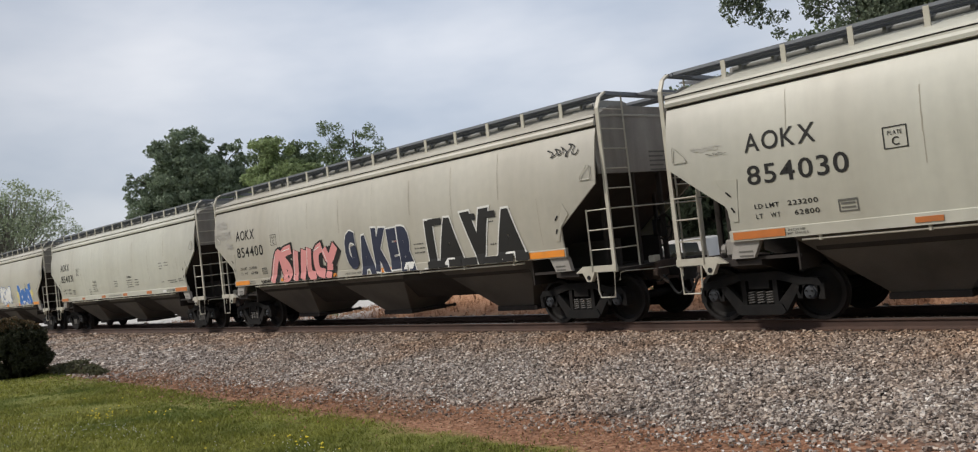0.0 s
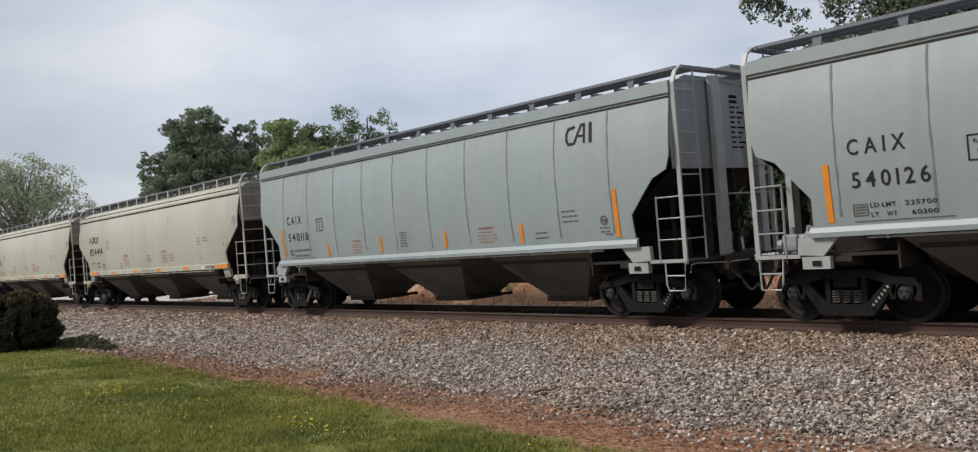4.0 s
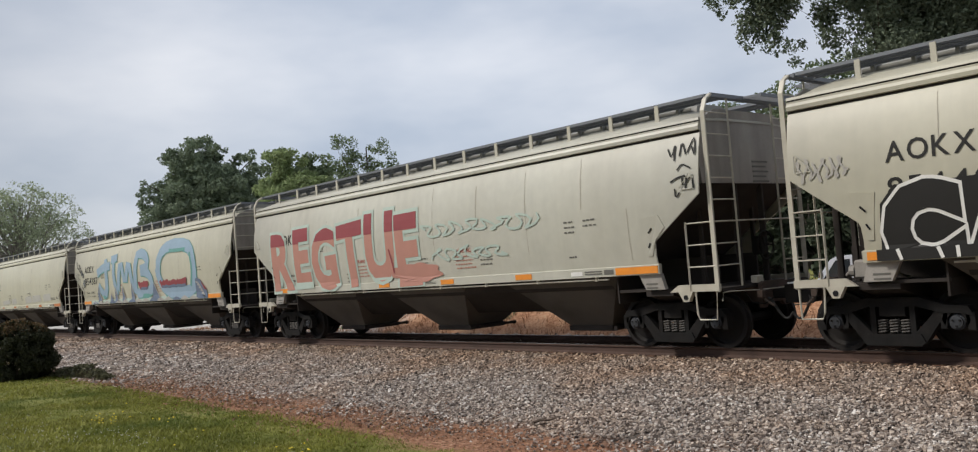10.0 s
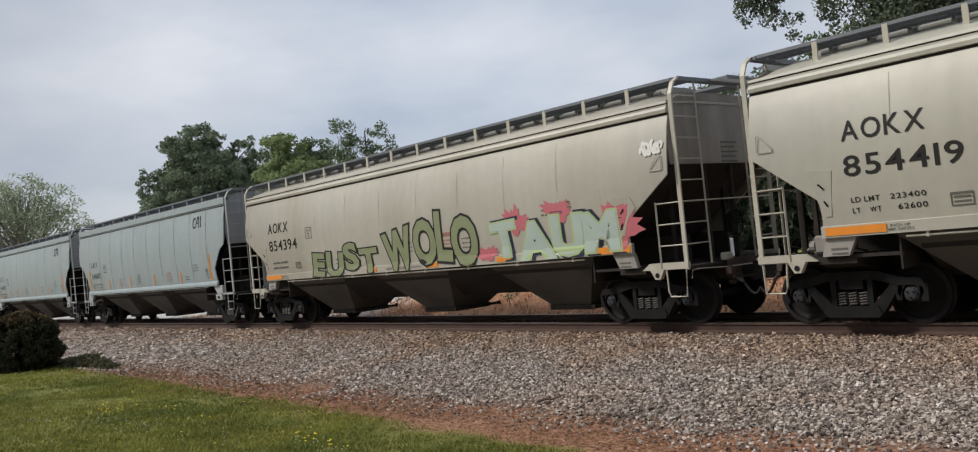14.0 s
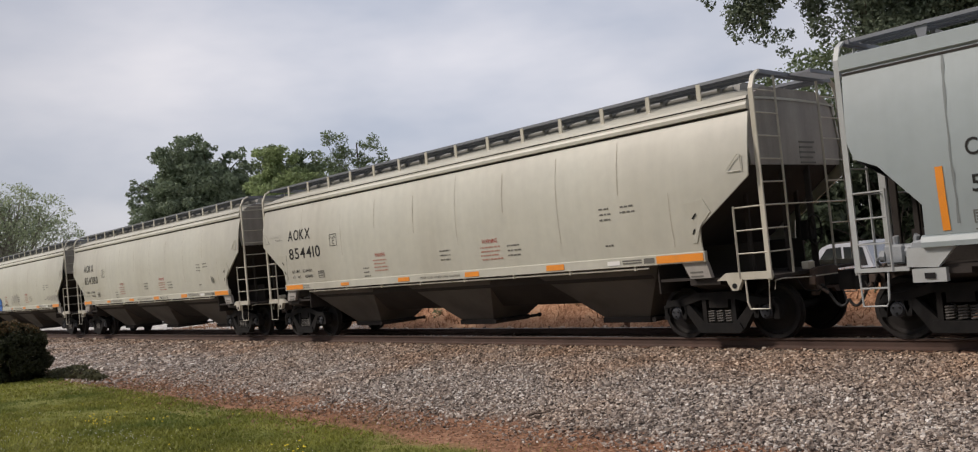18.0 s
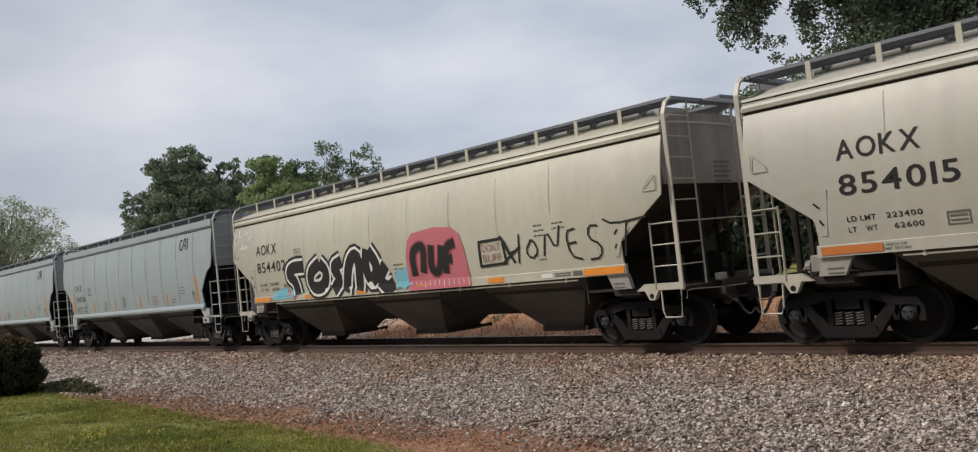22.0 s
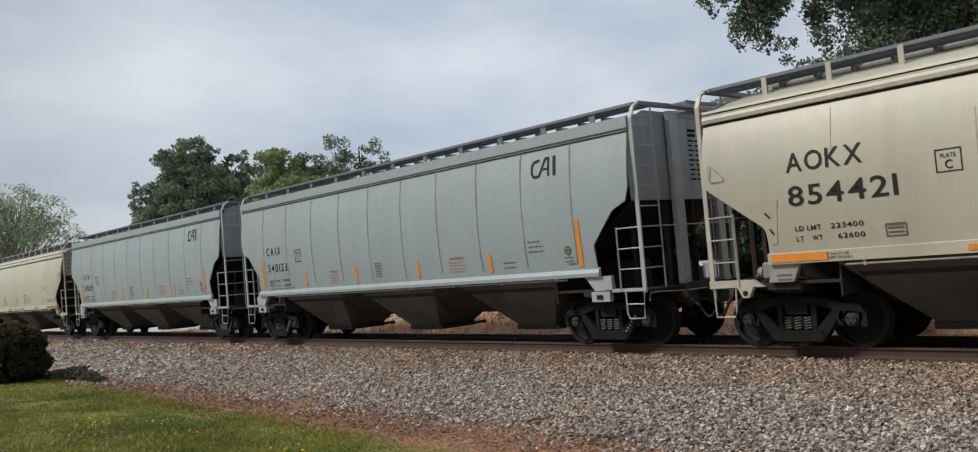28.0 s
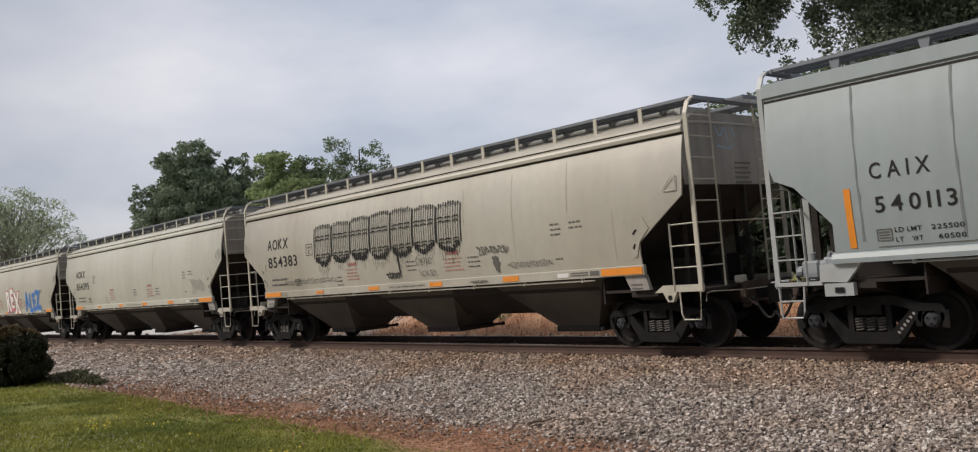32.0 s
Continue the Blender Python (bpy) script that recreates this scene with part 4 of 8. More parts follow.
    prof = [(ye + 0.0, top + 0.18), (ye - 0.10, top + 0.26), (0.95, crown - 0.05), (0.5, crown), (0, crown + 0.01)] if not grey else [(ye - 0.02, top + 0.24), (ye - 0.16, top + 0.28), (0.9, crown + 0.0), (0.5, crown + 0.03), (0, crown + 0.04)]
    prof = prof + [(-y, z) for y, z in prof[-2::-1]]
    xs = [-ends, -ends + 0.12, -ends + 0.30, -ends + 0.6] + list(np.linspace(-6, 6, 9)) + [ends - 0.6, ends - 0.30, ends - 0.12, ends]
    drop = lambda x: 0 if grey else max(0, abs(x) - (ends - 0.5)) / 0.5
    rows = [[(x, y, z - (z - top - 0.16) * 0.85 * drop(x) ** 2) for y, z in prof] for x in xs]
    part("roof", fix(sheet(rows, (0, 0, -0.03))), paint, car)
    for s in (-1, 1):
        bm = bmesh.new()
        if grey:
            prism_x(bm, [(s * (ye - 0.03), top - 0.02), (s * (ye + 0.035), top + 0.03), (s * (ye + 0.03), top + 0.235), (s * (ye - 0.03), top + 0.25)], -ends - 0.02, ends + 0.02)
        else:
            prism_x(bm, [(s * (ye - 0.04), top - 0.03), (s * (ye + 0.055), top - 0.01), (s * (ye + 0.06), top + 0.05), (s * (ye + 0.03), top + 0.10), (s * (ye + 0.03), top + 0.13), (s * (ye - 0.04), top + 0.14)], -ends, ends)
            prism_x(bm, [(s * (ye - 0.04), top + 0.155), (s * (ye + 0.03), top + 0.155), (s * (ye + 0.02), top + 0.20), (s * (ye - 0.05), top + 0.21)], -ends, ends)
        part("eave_rail", fix(bm), paint, car)
        bm = bmesh.new()
        prism_x(bm, [(s * (w(top - 0.05) - 0.01), top - 0.055), (s * (w(top - 0.05) + 0.008), top - 0.055), (s * (ye + 0.012), top - 0.02), (s * (ye - 0.02), top - 0.02)], -ends, ends)
        if not grey:
            prism_x(bm, [(s * (ye - 0.02), top + 0.138), (s * (ye + 0.012), top + 0.138), (s * (ye + 0.012), top + 0.158), (s * (ye - 0.02), top + 0.158)], -ends, ends)
        part("eave_joint", fix(bm), GRIME_AND_SHADE, car, "dark grimy joint below the eave")
    part("roof_hatch", fix(prism_x(bmesh.new(), [(-0.48, crown), (-0.44, crown + 0.13), (-0.3, crown + 0.17), (0.3, crown + 0.17), (0.44, crown + 0.13), (0.48, crown)], -ends + 0.7, ends - 0.7)), HATCH, car, "long trough hatch cover")
    bm = box(bmesh.new(), -ends + 0.8, ends - 0.8, -0.53, -0.49, crown + 0.0, crown + 0.10)
    for x in np.arange(-ends + 1.0, ends - 0.9, 0.62):
        box(bm, x - 0.03, x + 0.03, -0.60, 0.62, crown + 0.02, crown + 0.19)
    part("hatch_frame", bm, HATCH, car)
    # running boards
    bz = spec["ladder_top"]
    yo, yi = (1.20, 0.62)
    for s in (-1, 1):
        bm = bmesh.new()
        for y in (yo, (yo + yi) / 2, yi):
            box(bm, -ends + 0.05, ends - 0.05, s * y - 0.012, s * y + 0.012, bz - 0.03, bz + 0.022)
        for x in np.arange(-ends + 0.1, ends - 0.08, 0.046):
            box(bm, x - 0.006, x + 0.006, min(s * yi, s * yo), max(s * yi, s * yo), bz - 0.022, bz + 0.018)
        part("running_board", bm, GALV, car, "galvanised steel grating walkway")
        n = 14 if not grey else 11
        me, all_far = None, bmesh.new()
        for k in range(n):
            x = (-1 + 2 * k / (n - 1)) * (7.1 if not grey else 6.6)
            bm = all_far if s > 0 else bmesh.new()
            x0 = x if s > 0 else 0.0
            if me is None:
                if grey:
                    prism(bm, [(x0 - 0.05, bz - 0.22), (x0 + 0.05, bz - 0.22), (x0 + 0.09, bz - 0.03), (x0 - 0.09, bz - 0.03)], s * (yo - 0.03) - 0.012, s * (yo - 0.03) + 0.012)
                else:
                    box(bm, x0 - 0.042, x0 + 0.042, s * (yo + 0.005) - 0.012, s * (yo + 0.005) + 0.012, bz - 0.33, bz + 0.0)
                    box(bm, x0 - 0.042, x0 + 0.042, s * (yo + 0.03) - 0.045, s * (yo + 0.03) + 0.045, bz - 0.34, bz - 0.325)
            if s > 0:
                continue
            if me is None:
                p = part("walkway_bracket", bm, enamel if not grey else GALV, car)
                me = p.data
            else:
                bm.free()
                p = new("walkway_bracket", me)
                p.parent = car
            p.location.x = x
        if s > 0:
            part("far_bracket_row", all_far, enamel if not grey else GALV, car)["kind"] = "stuff"
        else:
            all_far.free()
    # end walkways, posts, ladders, handrails, platforms and steps
    for e in (-1, 1):
        ax, bx = sorted((e * (ends - 0.02), e * (post + 0.02)))
        bm = bmesh.new()
        for x in (ax, bx):
            box(bm, x - 0.012, x + 0.012, -1.22, 1.22, bz - 0.05, bz + 0.02)
        for y in np.arange(-1.2, 1.21, 0.08):
            box(bm, ax, bx, y - 0.006, y + 0.006, bz - 0.02, bz + 0.015)
        ax, bx = sorted((e * (post), e * (post + 0.42)))
        for y in np.arange(-0.25, 0.9, 0.08):
            box(bm, ax, bx, y - 0.006, y + 0.006, bz - 0.03, bz + 0.005)
        box(bm, bx - 0.02, bx + 0.005, -0.28, 0.9, bz - 0.05, bz + 0.01)
        part("end_walkway", bm, GALV, car)
        px = e * post
        rz = [deck + 0.36 + 0.375 * k for k in range(8)]
        for s, nm in ((-1, "end_ladder"), (1, "far_end_ladder")):
            main = [(px, s * 1.46, deck - 0.08), (px, s * 1.46, bz - 0.30), (px, s * 1.36, bz - 0.10), (px, s * 1.20, bz)]
            yl = 0.84 if grey else 0.72
            inner = [(px, s * yl, deck - 0.05), (px, s * yl, bz - 0.05)]
            if s < 0:
                build_ladder(nm, car, [(main, 0.08), (inner, 0.021)], [((px, s * 1.45, z), (px, s * yl, z)) for z in rz], enamel)
            else:
                bm = bmesh.new()
                for pts, r in ((main, 0.05), (inner, 0.024)):
                    for a, b in zip(pts, pts[1:]):
                        tube(bm, [a, b], r, 4)
                for z in rz:
                    tube(bm, [(px, s * 1.45, z), (px, s * yl, z)], 0.013, 5)
                part(nm, bm, enamel, car)
        if grey:
            part("end_post", box(bmesh.new(), px - 0.06, px + 0.06, -0.36, -0.10, deck - 0.05, bz - 0.12, 0.012), enamel, car)
            part("end_post", box(bmesh.new(), px - 0.06, px + 0.06, 0.98, 1.20, deck - 0.05, bz - 0.12, 0.012), enamel, car)
            lines = bmesh.new()
            for k in range(11):
                z = 4.02 - 0.095 * k
                for y0, y1 in (((0.40, 0.66),) if k < 2 else ((0.40, 0.58 - 0.05 * (k % 2)), (0.63, 0.86 - 0.07 * (k % 3)))):
                    box(lines, e * (ends - 0.017) - 0.003, e * (ends - 0.017) + 0.003, y0, y1, z, z + (0.06 if k < 2 else 0.035))
            part("end_panel_lettering", lines, BLACK_AND_SHADE, car)["kind"] = "stuff"
        sx = e * (post - 0.52)
        build_ladder("side_ladder", car, [([(sx, -1.50, deck - 0.05), (sx, -1.50, rz[2] + 0.03)], 0.021)], [((sx, -1.50, z), (px, -1.47, z)) for z in rz[:3]], enamel)
        part("end_handrail", tube(bmesh.new(), [(px, -1.45, rz[2]), (px + e * 0.05, -1.2, rz[2]), (px + e * 0.05, 1.2, rz[2]), (px, 1.45, rz[2])], 0.014, 6), enamel, car)
        # deck and side plates
        ax, bx = sorted((e * (spec["sill"] + 0.02), e * (post + 0.06)))
        part("end_platform", box(bmesh.new(), ax, bx, -1.42, 1.42, deck - 0.07, deck - 0.02), GRIME_AND_SHADE, car)
        for s in (-1, 1):
            y0, y1 = sorted((s * 1.43, s * 1.50))
            if grey:
                bm = box(bmesh.new(), *sorted((e * (post - 0.75), e * (post + 0.04))), y0, y1, deck - 0.05, deck + 0.01)
                part("platform_edge", bm, enamel, car)
                bm = prism(bmesh.new(), [(e * (6.35), 1.36), (e * 7.0, 1.36), (e * 7.02, 1.10), (e * 6.6, 1.08)], y0 - 0.01, y1 + 0.01)
                box(bm, *sorted((e * 6.5, e * 6.95)), y0 - 0.02, y1 + 0.02, 0.88, 1.07)
                part("jacking_pad", fix(bm), enamel, car)
                part("tow_slot", box(bmesh.new(), *sorted((e * 6.64, e * 6.78)), s * 1.535 - 0.004, s * 1.535 + 0.004, 0.93, 1.01), BLACK_AND_SHADE, car)
            else:
                bm = prism(bmesh.new(), [(e * 7.28, 1.04), (e * 7.46, 1.16), (e * (post + 0.05), 1.16), (e * (post + 0.05), 1.04)], y0, y1)
                prism(bm, [(e * 7.46, 1.05), (e * 7.56, 0.87), (e * 7.67, 0.87), (e * 7.77, 1.05)], y0 - 0.012, y1 + 0.012)
                part("platform_edge", fix(bm), enamel, car)
                part("tow_eye", lathe_y(bmesh.new(), [(0.045, s * 1.505), (0.045, s * 1.52)], e * 7.615, 0.945, 12), BLACK_AND_SHADE, car)
                bm = prism(bmesh.new(), [(e * 6.62, 1.38), (e * 7.10, 1.38), (e * 7.18, 1.10), (e * 6.76, 1.10)], y0, y1 + 0.02)
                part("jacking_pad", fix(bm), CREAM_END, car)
            st = [(px - e * 0.44, s * 1.47, deck), (px - e * 0.42, s * 1.49, 0.66), (px - e * 0.38, s * 1.49, 0.56), (px - e * 0.04, s * 1.49, 0.56), (px - e * 0.01, s * 1.47, deck)]
            bm = tube(bmesh.new(), st, 0.016, 6)
            if grey:
                tube(bm, [(px - e * 0.43, s * 1.485, 0.82), (px - e * 0.02, s * 1.485, 0.82)], 0.014, 5)
            part("sill_step", bm, enamel, car)
        if not grey:
            # pressed corner plate and its small hooks
            bm = prism(bmesh.new(), [(e * 6.84, 2.38), (e * 7.24, 2.42), (e * 7.36, 2.20), (e * 7.13, 1.98), (e * 7.02, 1.70), (e * 6.93, 1.70)], -w(2.0) - 0.012, -w(2.0) + 0.02)
            for v in bm.verts:
                v.co.y += w(2.0) - w(v.co.z)
            part("corner_plate", fix(bm), paint, car)
            for p in ([(e * 7.0, 2.12), (e * 7.07, 2.19)], [(e * 6.97, 1.86), (e * 7.01, 1.93)]):
                part("grab_slot", on_side(stroke(bmesh.new(), p, 0.03), w, 0.016), BLACK_AND_SHADE, car)
    # brake gear on one end platform
    bm = box(bmesh.new(), -7.42, -7.14, -1.28, -0.95, 1.14, 1.42, 0.03)
    tube(bm, [(-7.5, -1.2, 1.26), (-7.42, -1.2, 1.26)], 0.09, 10)
    tube(bm, [(-7.16, -1.15, 1.32), (-6.92, -1.15, 1.34)], 0.10, 10)
    box(bm, -7.02, -6.84, -1.30, -1.0, 1.16, 1.46, 0.03)
    for k, (x, y, z, r, h) in enumerate(((-7.30, -1.10, 1.42, 0.05, 0.12), (-7.22, -1.22, 1.20, 0.035, 0.1), (-6.98, -1.22, 1.46, 0.04, 0.08), (-7.08, -1.30, 1.24, 0.03, 0.12))):
        tube(bm, [(x, y, z), (x + 0.02 * k, y - 0.02, z + h)], r, 8)
    tube(bm, [(-7.5, -1.2, 1.26), (-7.62, -1.1, 1.2), (-7.66, -0.9, 1.12)], 0.022, 6), tube(bm, [(-6.9, -1.1, 1.2), (-6.7, -1.0, 1.12)], 0.022, 6)
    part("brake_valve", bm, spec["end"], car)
    part("retainer_box", box(bmesh.new(), post - 0.02, post + 0.12, -0.42, -0.22, deck + 0.0, deck + 0.13, 0.015), enamel, car)
    wheel = [(post - 0.10, 0.30 + 0.26 * math.cos(a), 1.75 + 0.26 * math.sin(a)) for a in np.linspace(0, 6.283, 15)]
    bm = tube(bmesh.new(), wheel, 0.016, 5)
    for a in (0, 2.09, 4.19):
        tube(bm, [(post - 0.12, 0.30, 1.75), (post - 0.10, 0.30 + 0.26 * math.cos(a), 1.75 + 0.26 * math.sin(a))], 0.012, 4)
    box(bm, post - 0.30, post - 0.12, 0.20, 0.40, 1.58, 1.92)
    part("hand_brake", bm, CAST, car)
    for e, nm in ((-1, "truck"), (1, "truck")):
        build_truck(nm, car, e * spec["trucks"], grey)
    return car


def seam(x, z0, z1, wide, seed):
    """A wandering line along a welded joint, heavier here and thinner there: grime on cream, painted shadow on grey."""
    rnd = random.Random(seed)
    bm = bmesh.new()
    zs = np.linspace(z0 + rnd.uniform(0, 0.1), z1, 15)
    row = []
    for z in zs:
        m, h = x + rnd.uniform(-0.3, 0.3) * wide, wide * rnd.uniform(0.25, 0.75)
        row.append((bm.verts.new((m - h, 0, z)), bm.verts.new((m + h, 0, z))))
    for a, b in zip(row, row[1:]):
        bm.faces.new((a[0], a[1], b[1], b[0]))
    return bm


def build_markings(car, kind):
    """What every car of a kind carries: strips, notices, seams."""
    spec = CREAM_CAR if kind == "cream" else GREY_CAR
    w = spec["width"]
    sill = lambda z: 1.56
    if kind == "cream":
        for x0, x1, z0, z1 in ((-7.06, -6.14, 1.41, 1.53), (-4.17, -3.79, 1.42, 1.50), (-1.61, -1.16, 1.415, 1.51), (0.89, 1.36, 1.41, 1.515), (3.41, 3.89, 1.41, 1.52), (6.13, 7.10, 1.40, 1.53)):
            part("reflector", box(bmesh.new(), x0, x1, -1.568, -1.556, z0, z1), ORANGE, car)
        for x, z0, z1, wide in ((-5.9, 2.9, 3.66, 0.010), (-3.9, 2.2, 3.3, 0.016), (-2.35, 2.7, 3.5, 0.014), (-0.75, 2.5, 3.4, 0.020), (0.8, 2.1, 3.66, 0.012), (2.35, 2.6, 3.5, 0.022), (3.9, 1.9, 3.6, 0.015), (5.45, 2.6, 3.66, 0.018), (6.55, 1.62, 2.6, 0.012)):
            part("weld_seam", on_side(seam(x, z0, z1, wide, int(x * 10)), w, 0.003, 0.3), SEAM_CREAM, car)
        bm = words("PLATE", MARK, -4.38, -4.18, 2.68, 2.74)
        words("C", MARK, -4.33, -4.23, 2.53, 2.65, bm=bm)
        for r in ((-4.45, -4.11, 2.785, 2.80), (-4.45, -4.11, 2.485, 2.50), (-4.45, -4.435, 2.485, 2.80), (-4.125, -4.11, 2.485, 2.80)):
            bm2 = bars([r])
            bm2.to_mesh(tmp := bpy.data.meshes.new("box"))
            bm.from_mesh(tmp)
            bm2.free()
            bpy.data.meshes.remove(tmp)
        part("plate_mark", on_side(bm, w, 0.007), INK["black"], car)
        for x, z, wide in ((-2.55, 2.08, 0.62), (1.50, 2.10, 0.72)):
            bm = words("WARNING", MARK, x + 0.1, x + 0.5 * wide + 0.22, z - 0.01, z + 0.085)
            part("warning_title", on_side(bm, w, 0.007), INK["red"], car)
            part("warning_print", on_side(fine_print(x, z - 0.11, wide, 4, 0.085, 0.034), w, 0.007), INK["rust"], car)["kind"] = "stuff"
        for x, z, wide, k in ((-3.05, 1.80, 0.30, 3), (0.10, 2.02, 0.42, 3), (2.35, 1.98, 0.45, 3), (4.95, 2.46, 0.30, 3), (5.45, 2.46, 0.36, 2), (5.0, 1.78, 0.2, 1)):
            part("stencil_print", on_side(fine_print(x, z, wide, k, 0.10, 0.034), w, 0.007), INK["faded"], car)["kind"] = "stuff"
        bm = words("VENT CAR WHEN UNLOADING", MARK, -0.75, 0.72, 1.435, 1.485, spacing=0.1)
        part("sill_lettering", on_side(bm, sill, 0.005), INK["faded"], car)
        bm = words("2 INCH HF", MARK, -6.15, -5.8, 1.475, 1.515)
        words("COMP SHOES", MARK, -6.22, -5.75, 1.42, 1.46, bm=bm)
        part("shoe_lettering", on_side(bm, sill, 0.005), INK["faded"], car)
        part("sill_label", on_side(bars([(5.0, 5.3, 1.42, 1.50)]), sill, 0.006), INK["white"], car)
        part("sill_label", on_side(bars([(5.36, 5.8, 1.475, 1.50), (5.36, 5.8, 1.43, 1.455), (5.85, 6.08, 1.42, 1.51)]), sill, 0.005), INK["faded"], car)
        bm = bars([(-5.23, -4.93, 1.84, 1.87), (-5.23, -4.93, 1.68, 1.70), (-5.23, -5.21, 1.68, 1.87), (-4.95, -4.93, 1.68, 1.87), (-5.19, -4.97, 1.79, 1.82), (-5.19, -4.97, 1.73, 1.755)])
        part("test_stencil", on_side(bm, w, 0.007), INK["faded"], car)
        for e in (-1, 1):
            part("pad_lettering", on_side(bars([(e * 6.9 - 0.13, e * 6.9 + 0.13, 1.19, 1.22), (e * 6.9 - 0.12, e * 6.9 + 0.13, 1.12, 1.15)]), lambda z: 1.50, 0.006), INK["faded"], car)
            bm = bmesh.new()
            for k in range(5):
                box(bm, e * 8.135 - 0.004, e * 8.135 + 0.004, 0.1, 0.62 - 0.08 * (k % 2), 2.90 + 0.09 * k, 2.93 + 0.09 * k)
            part("end_panel_lettering", bm, INK["faded"], car)["kind"] = "stuff"
            side = -w(2.9) - 0.022
            part("grab_bracket", tube(bmesh.new(), [(e * 7.76, side, 2.80), (e * 8.02, side, 2.80), (e * 8.03, side, 2.84), (e * 8.02, side, 3.06), (e * 7.98, side, 3.07), (e * 7.78, side, 2.86), (e * 7.76, side, 2.80)], 0.008, 5), spec["paint"], car)
    else:
        for x in (-6.25, -4.87, -3.48, -2.08, -0.70, 0.70, 2.08, 3.48, 4.87, 6.25):
            # the dark shadow line at each joint is painted on as a strip
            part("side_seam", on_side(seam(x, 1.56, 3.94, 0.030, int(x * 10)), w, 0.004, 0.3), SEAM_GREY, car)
        for x, z1, wide in ((-6.42, 2.44, 0.10), (-3.95, 1.97, 0.10), (-1.41, 1.97, 0.10), (1.20, 1.97, 0.10), (3.75, 1.98, 0.10), (6.34, 2.46, 0.11)):
            part("reflector", on_side(bars([(x - wide / 2, x + wide / 2, 1.57, z1)]), w, 0.009), ORANGE, car)
        bm = bars([(-4.42, -4.08, 2.60, 2.62), (-4.42, -4.08, 2.27, 2.29), (-4.42, -4.40, 2.27, 2.62), (-4.10, -4.08, 2.27, 2.62)])
        words("PLATE", MARK, -4.34, -4.16, 2.50, 2.56, bm=bm)
        words("C", MARK, -4.30, -4.20, 2.33, 2.46, bm=bm)
        part("plate_mark", on_side(bm, w, 0.007), INK["black"], car)
        for x, z, wide in ((-2.75, 1.88, 0.55), (2.35, 1.92, 0.62)):
            part("warning_title", on_side(words("WARNING", MARK, x + 0.06, x + wide - 0.08, z, z + 0.06), w, 0.007), INK["red"], car)
            part("warning_print", on_side(fine_print(x, z - 0.07, wide, 4, 0.07, 0.028), w, 0.007), INK["rust"], car)["kind"] = "stuff"
        for x, z, wide, k in ((-0.55, 2.0, 0.32, 6), (4.15, 1.74, 0.42, 2), (4.95, 2.12, 0.5, 3), (6.02, 1.62, 0.22, 1)):
            part("stencil_print", on_side(fine_print(x, z, wide, k, 0.065 if k > 3 else 0.10, 0.032), w, 0.007), INK["faded"], car)["kind"] = "stuff"
        bm = bmesh.new()
        stroke(bm, [(6.03 + 0.075 * math.cos(a), 1.90 + 0.075 * math.sin(a)) for a in np.linspace(0, 6.283, 13)], 0.03)
        stroke(bm, [(5.99, 1.90), (6.07, 1.90)], 0.05)
        part("round_label", on_side(bm, w, 0.007), INK["faded"], car)
        part("stencil_print", on_side(fine_print(5.92, 1.75, 0.24, 2, 0.075, 0.03), w, 0.007), INK["faded"], car)["kind"] = "stuff"
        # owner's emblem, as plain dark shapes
        bm = bmesh.new()
        stroke(bm, [(5.42, 3.74), (5.27, 3.72), (5.22, 3.63), (5.22, 3.5), (5.27, 3.42), (5.38, 3.42)], 0.055)
        stroke(bm, [(5.42, 3.42), (5.6, 3.76), (5.68, 3.76), (5.68, 3.42)], 0.055)
        stroke(bm, [(5.55, 3.55), (5.68, 3.55)], 0.045)
        stroke(bm, [(5.84, 3.42), (5.84, 3.76)], 0.075)
        part("owner_emblem", on_side(bm, w, 0.007), INK["black"], car)


SEAM_CREAM = plain("seam_stain_cream", (0.40, 0.365, 0.30), 0.6)
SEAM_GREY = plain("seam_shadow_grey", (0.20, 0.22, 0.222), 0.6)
INK["faded"] = plain("faded_stencil", (0.13, 0.125, 0.11), 0.6)
INK["rust"] = plain("faded_red_stencil", (0.45, 0.22, 0.17), 0.6)

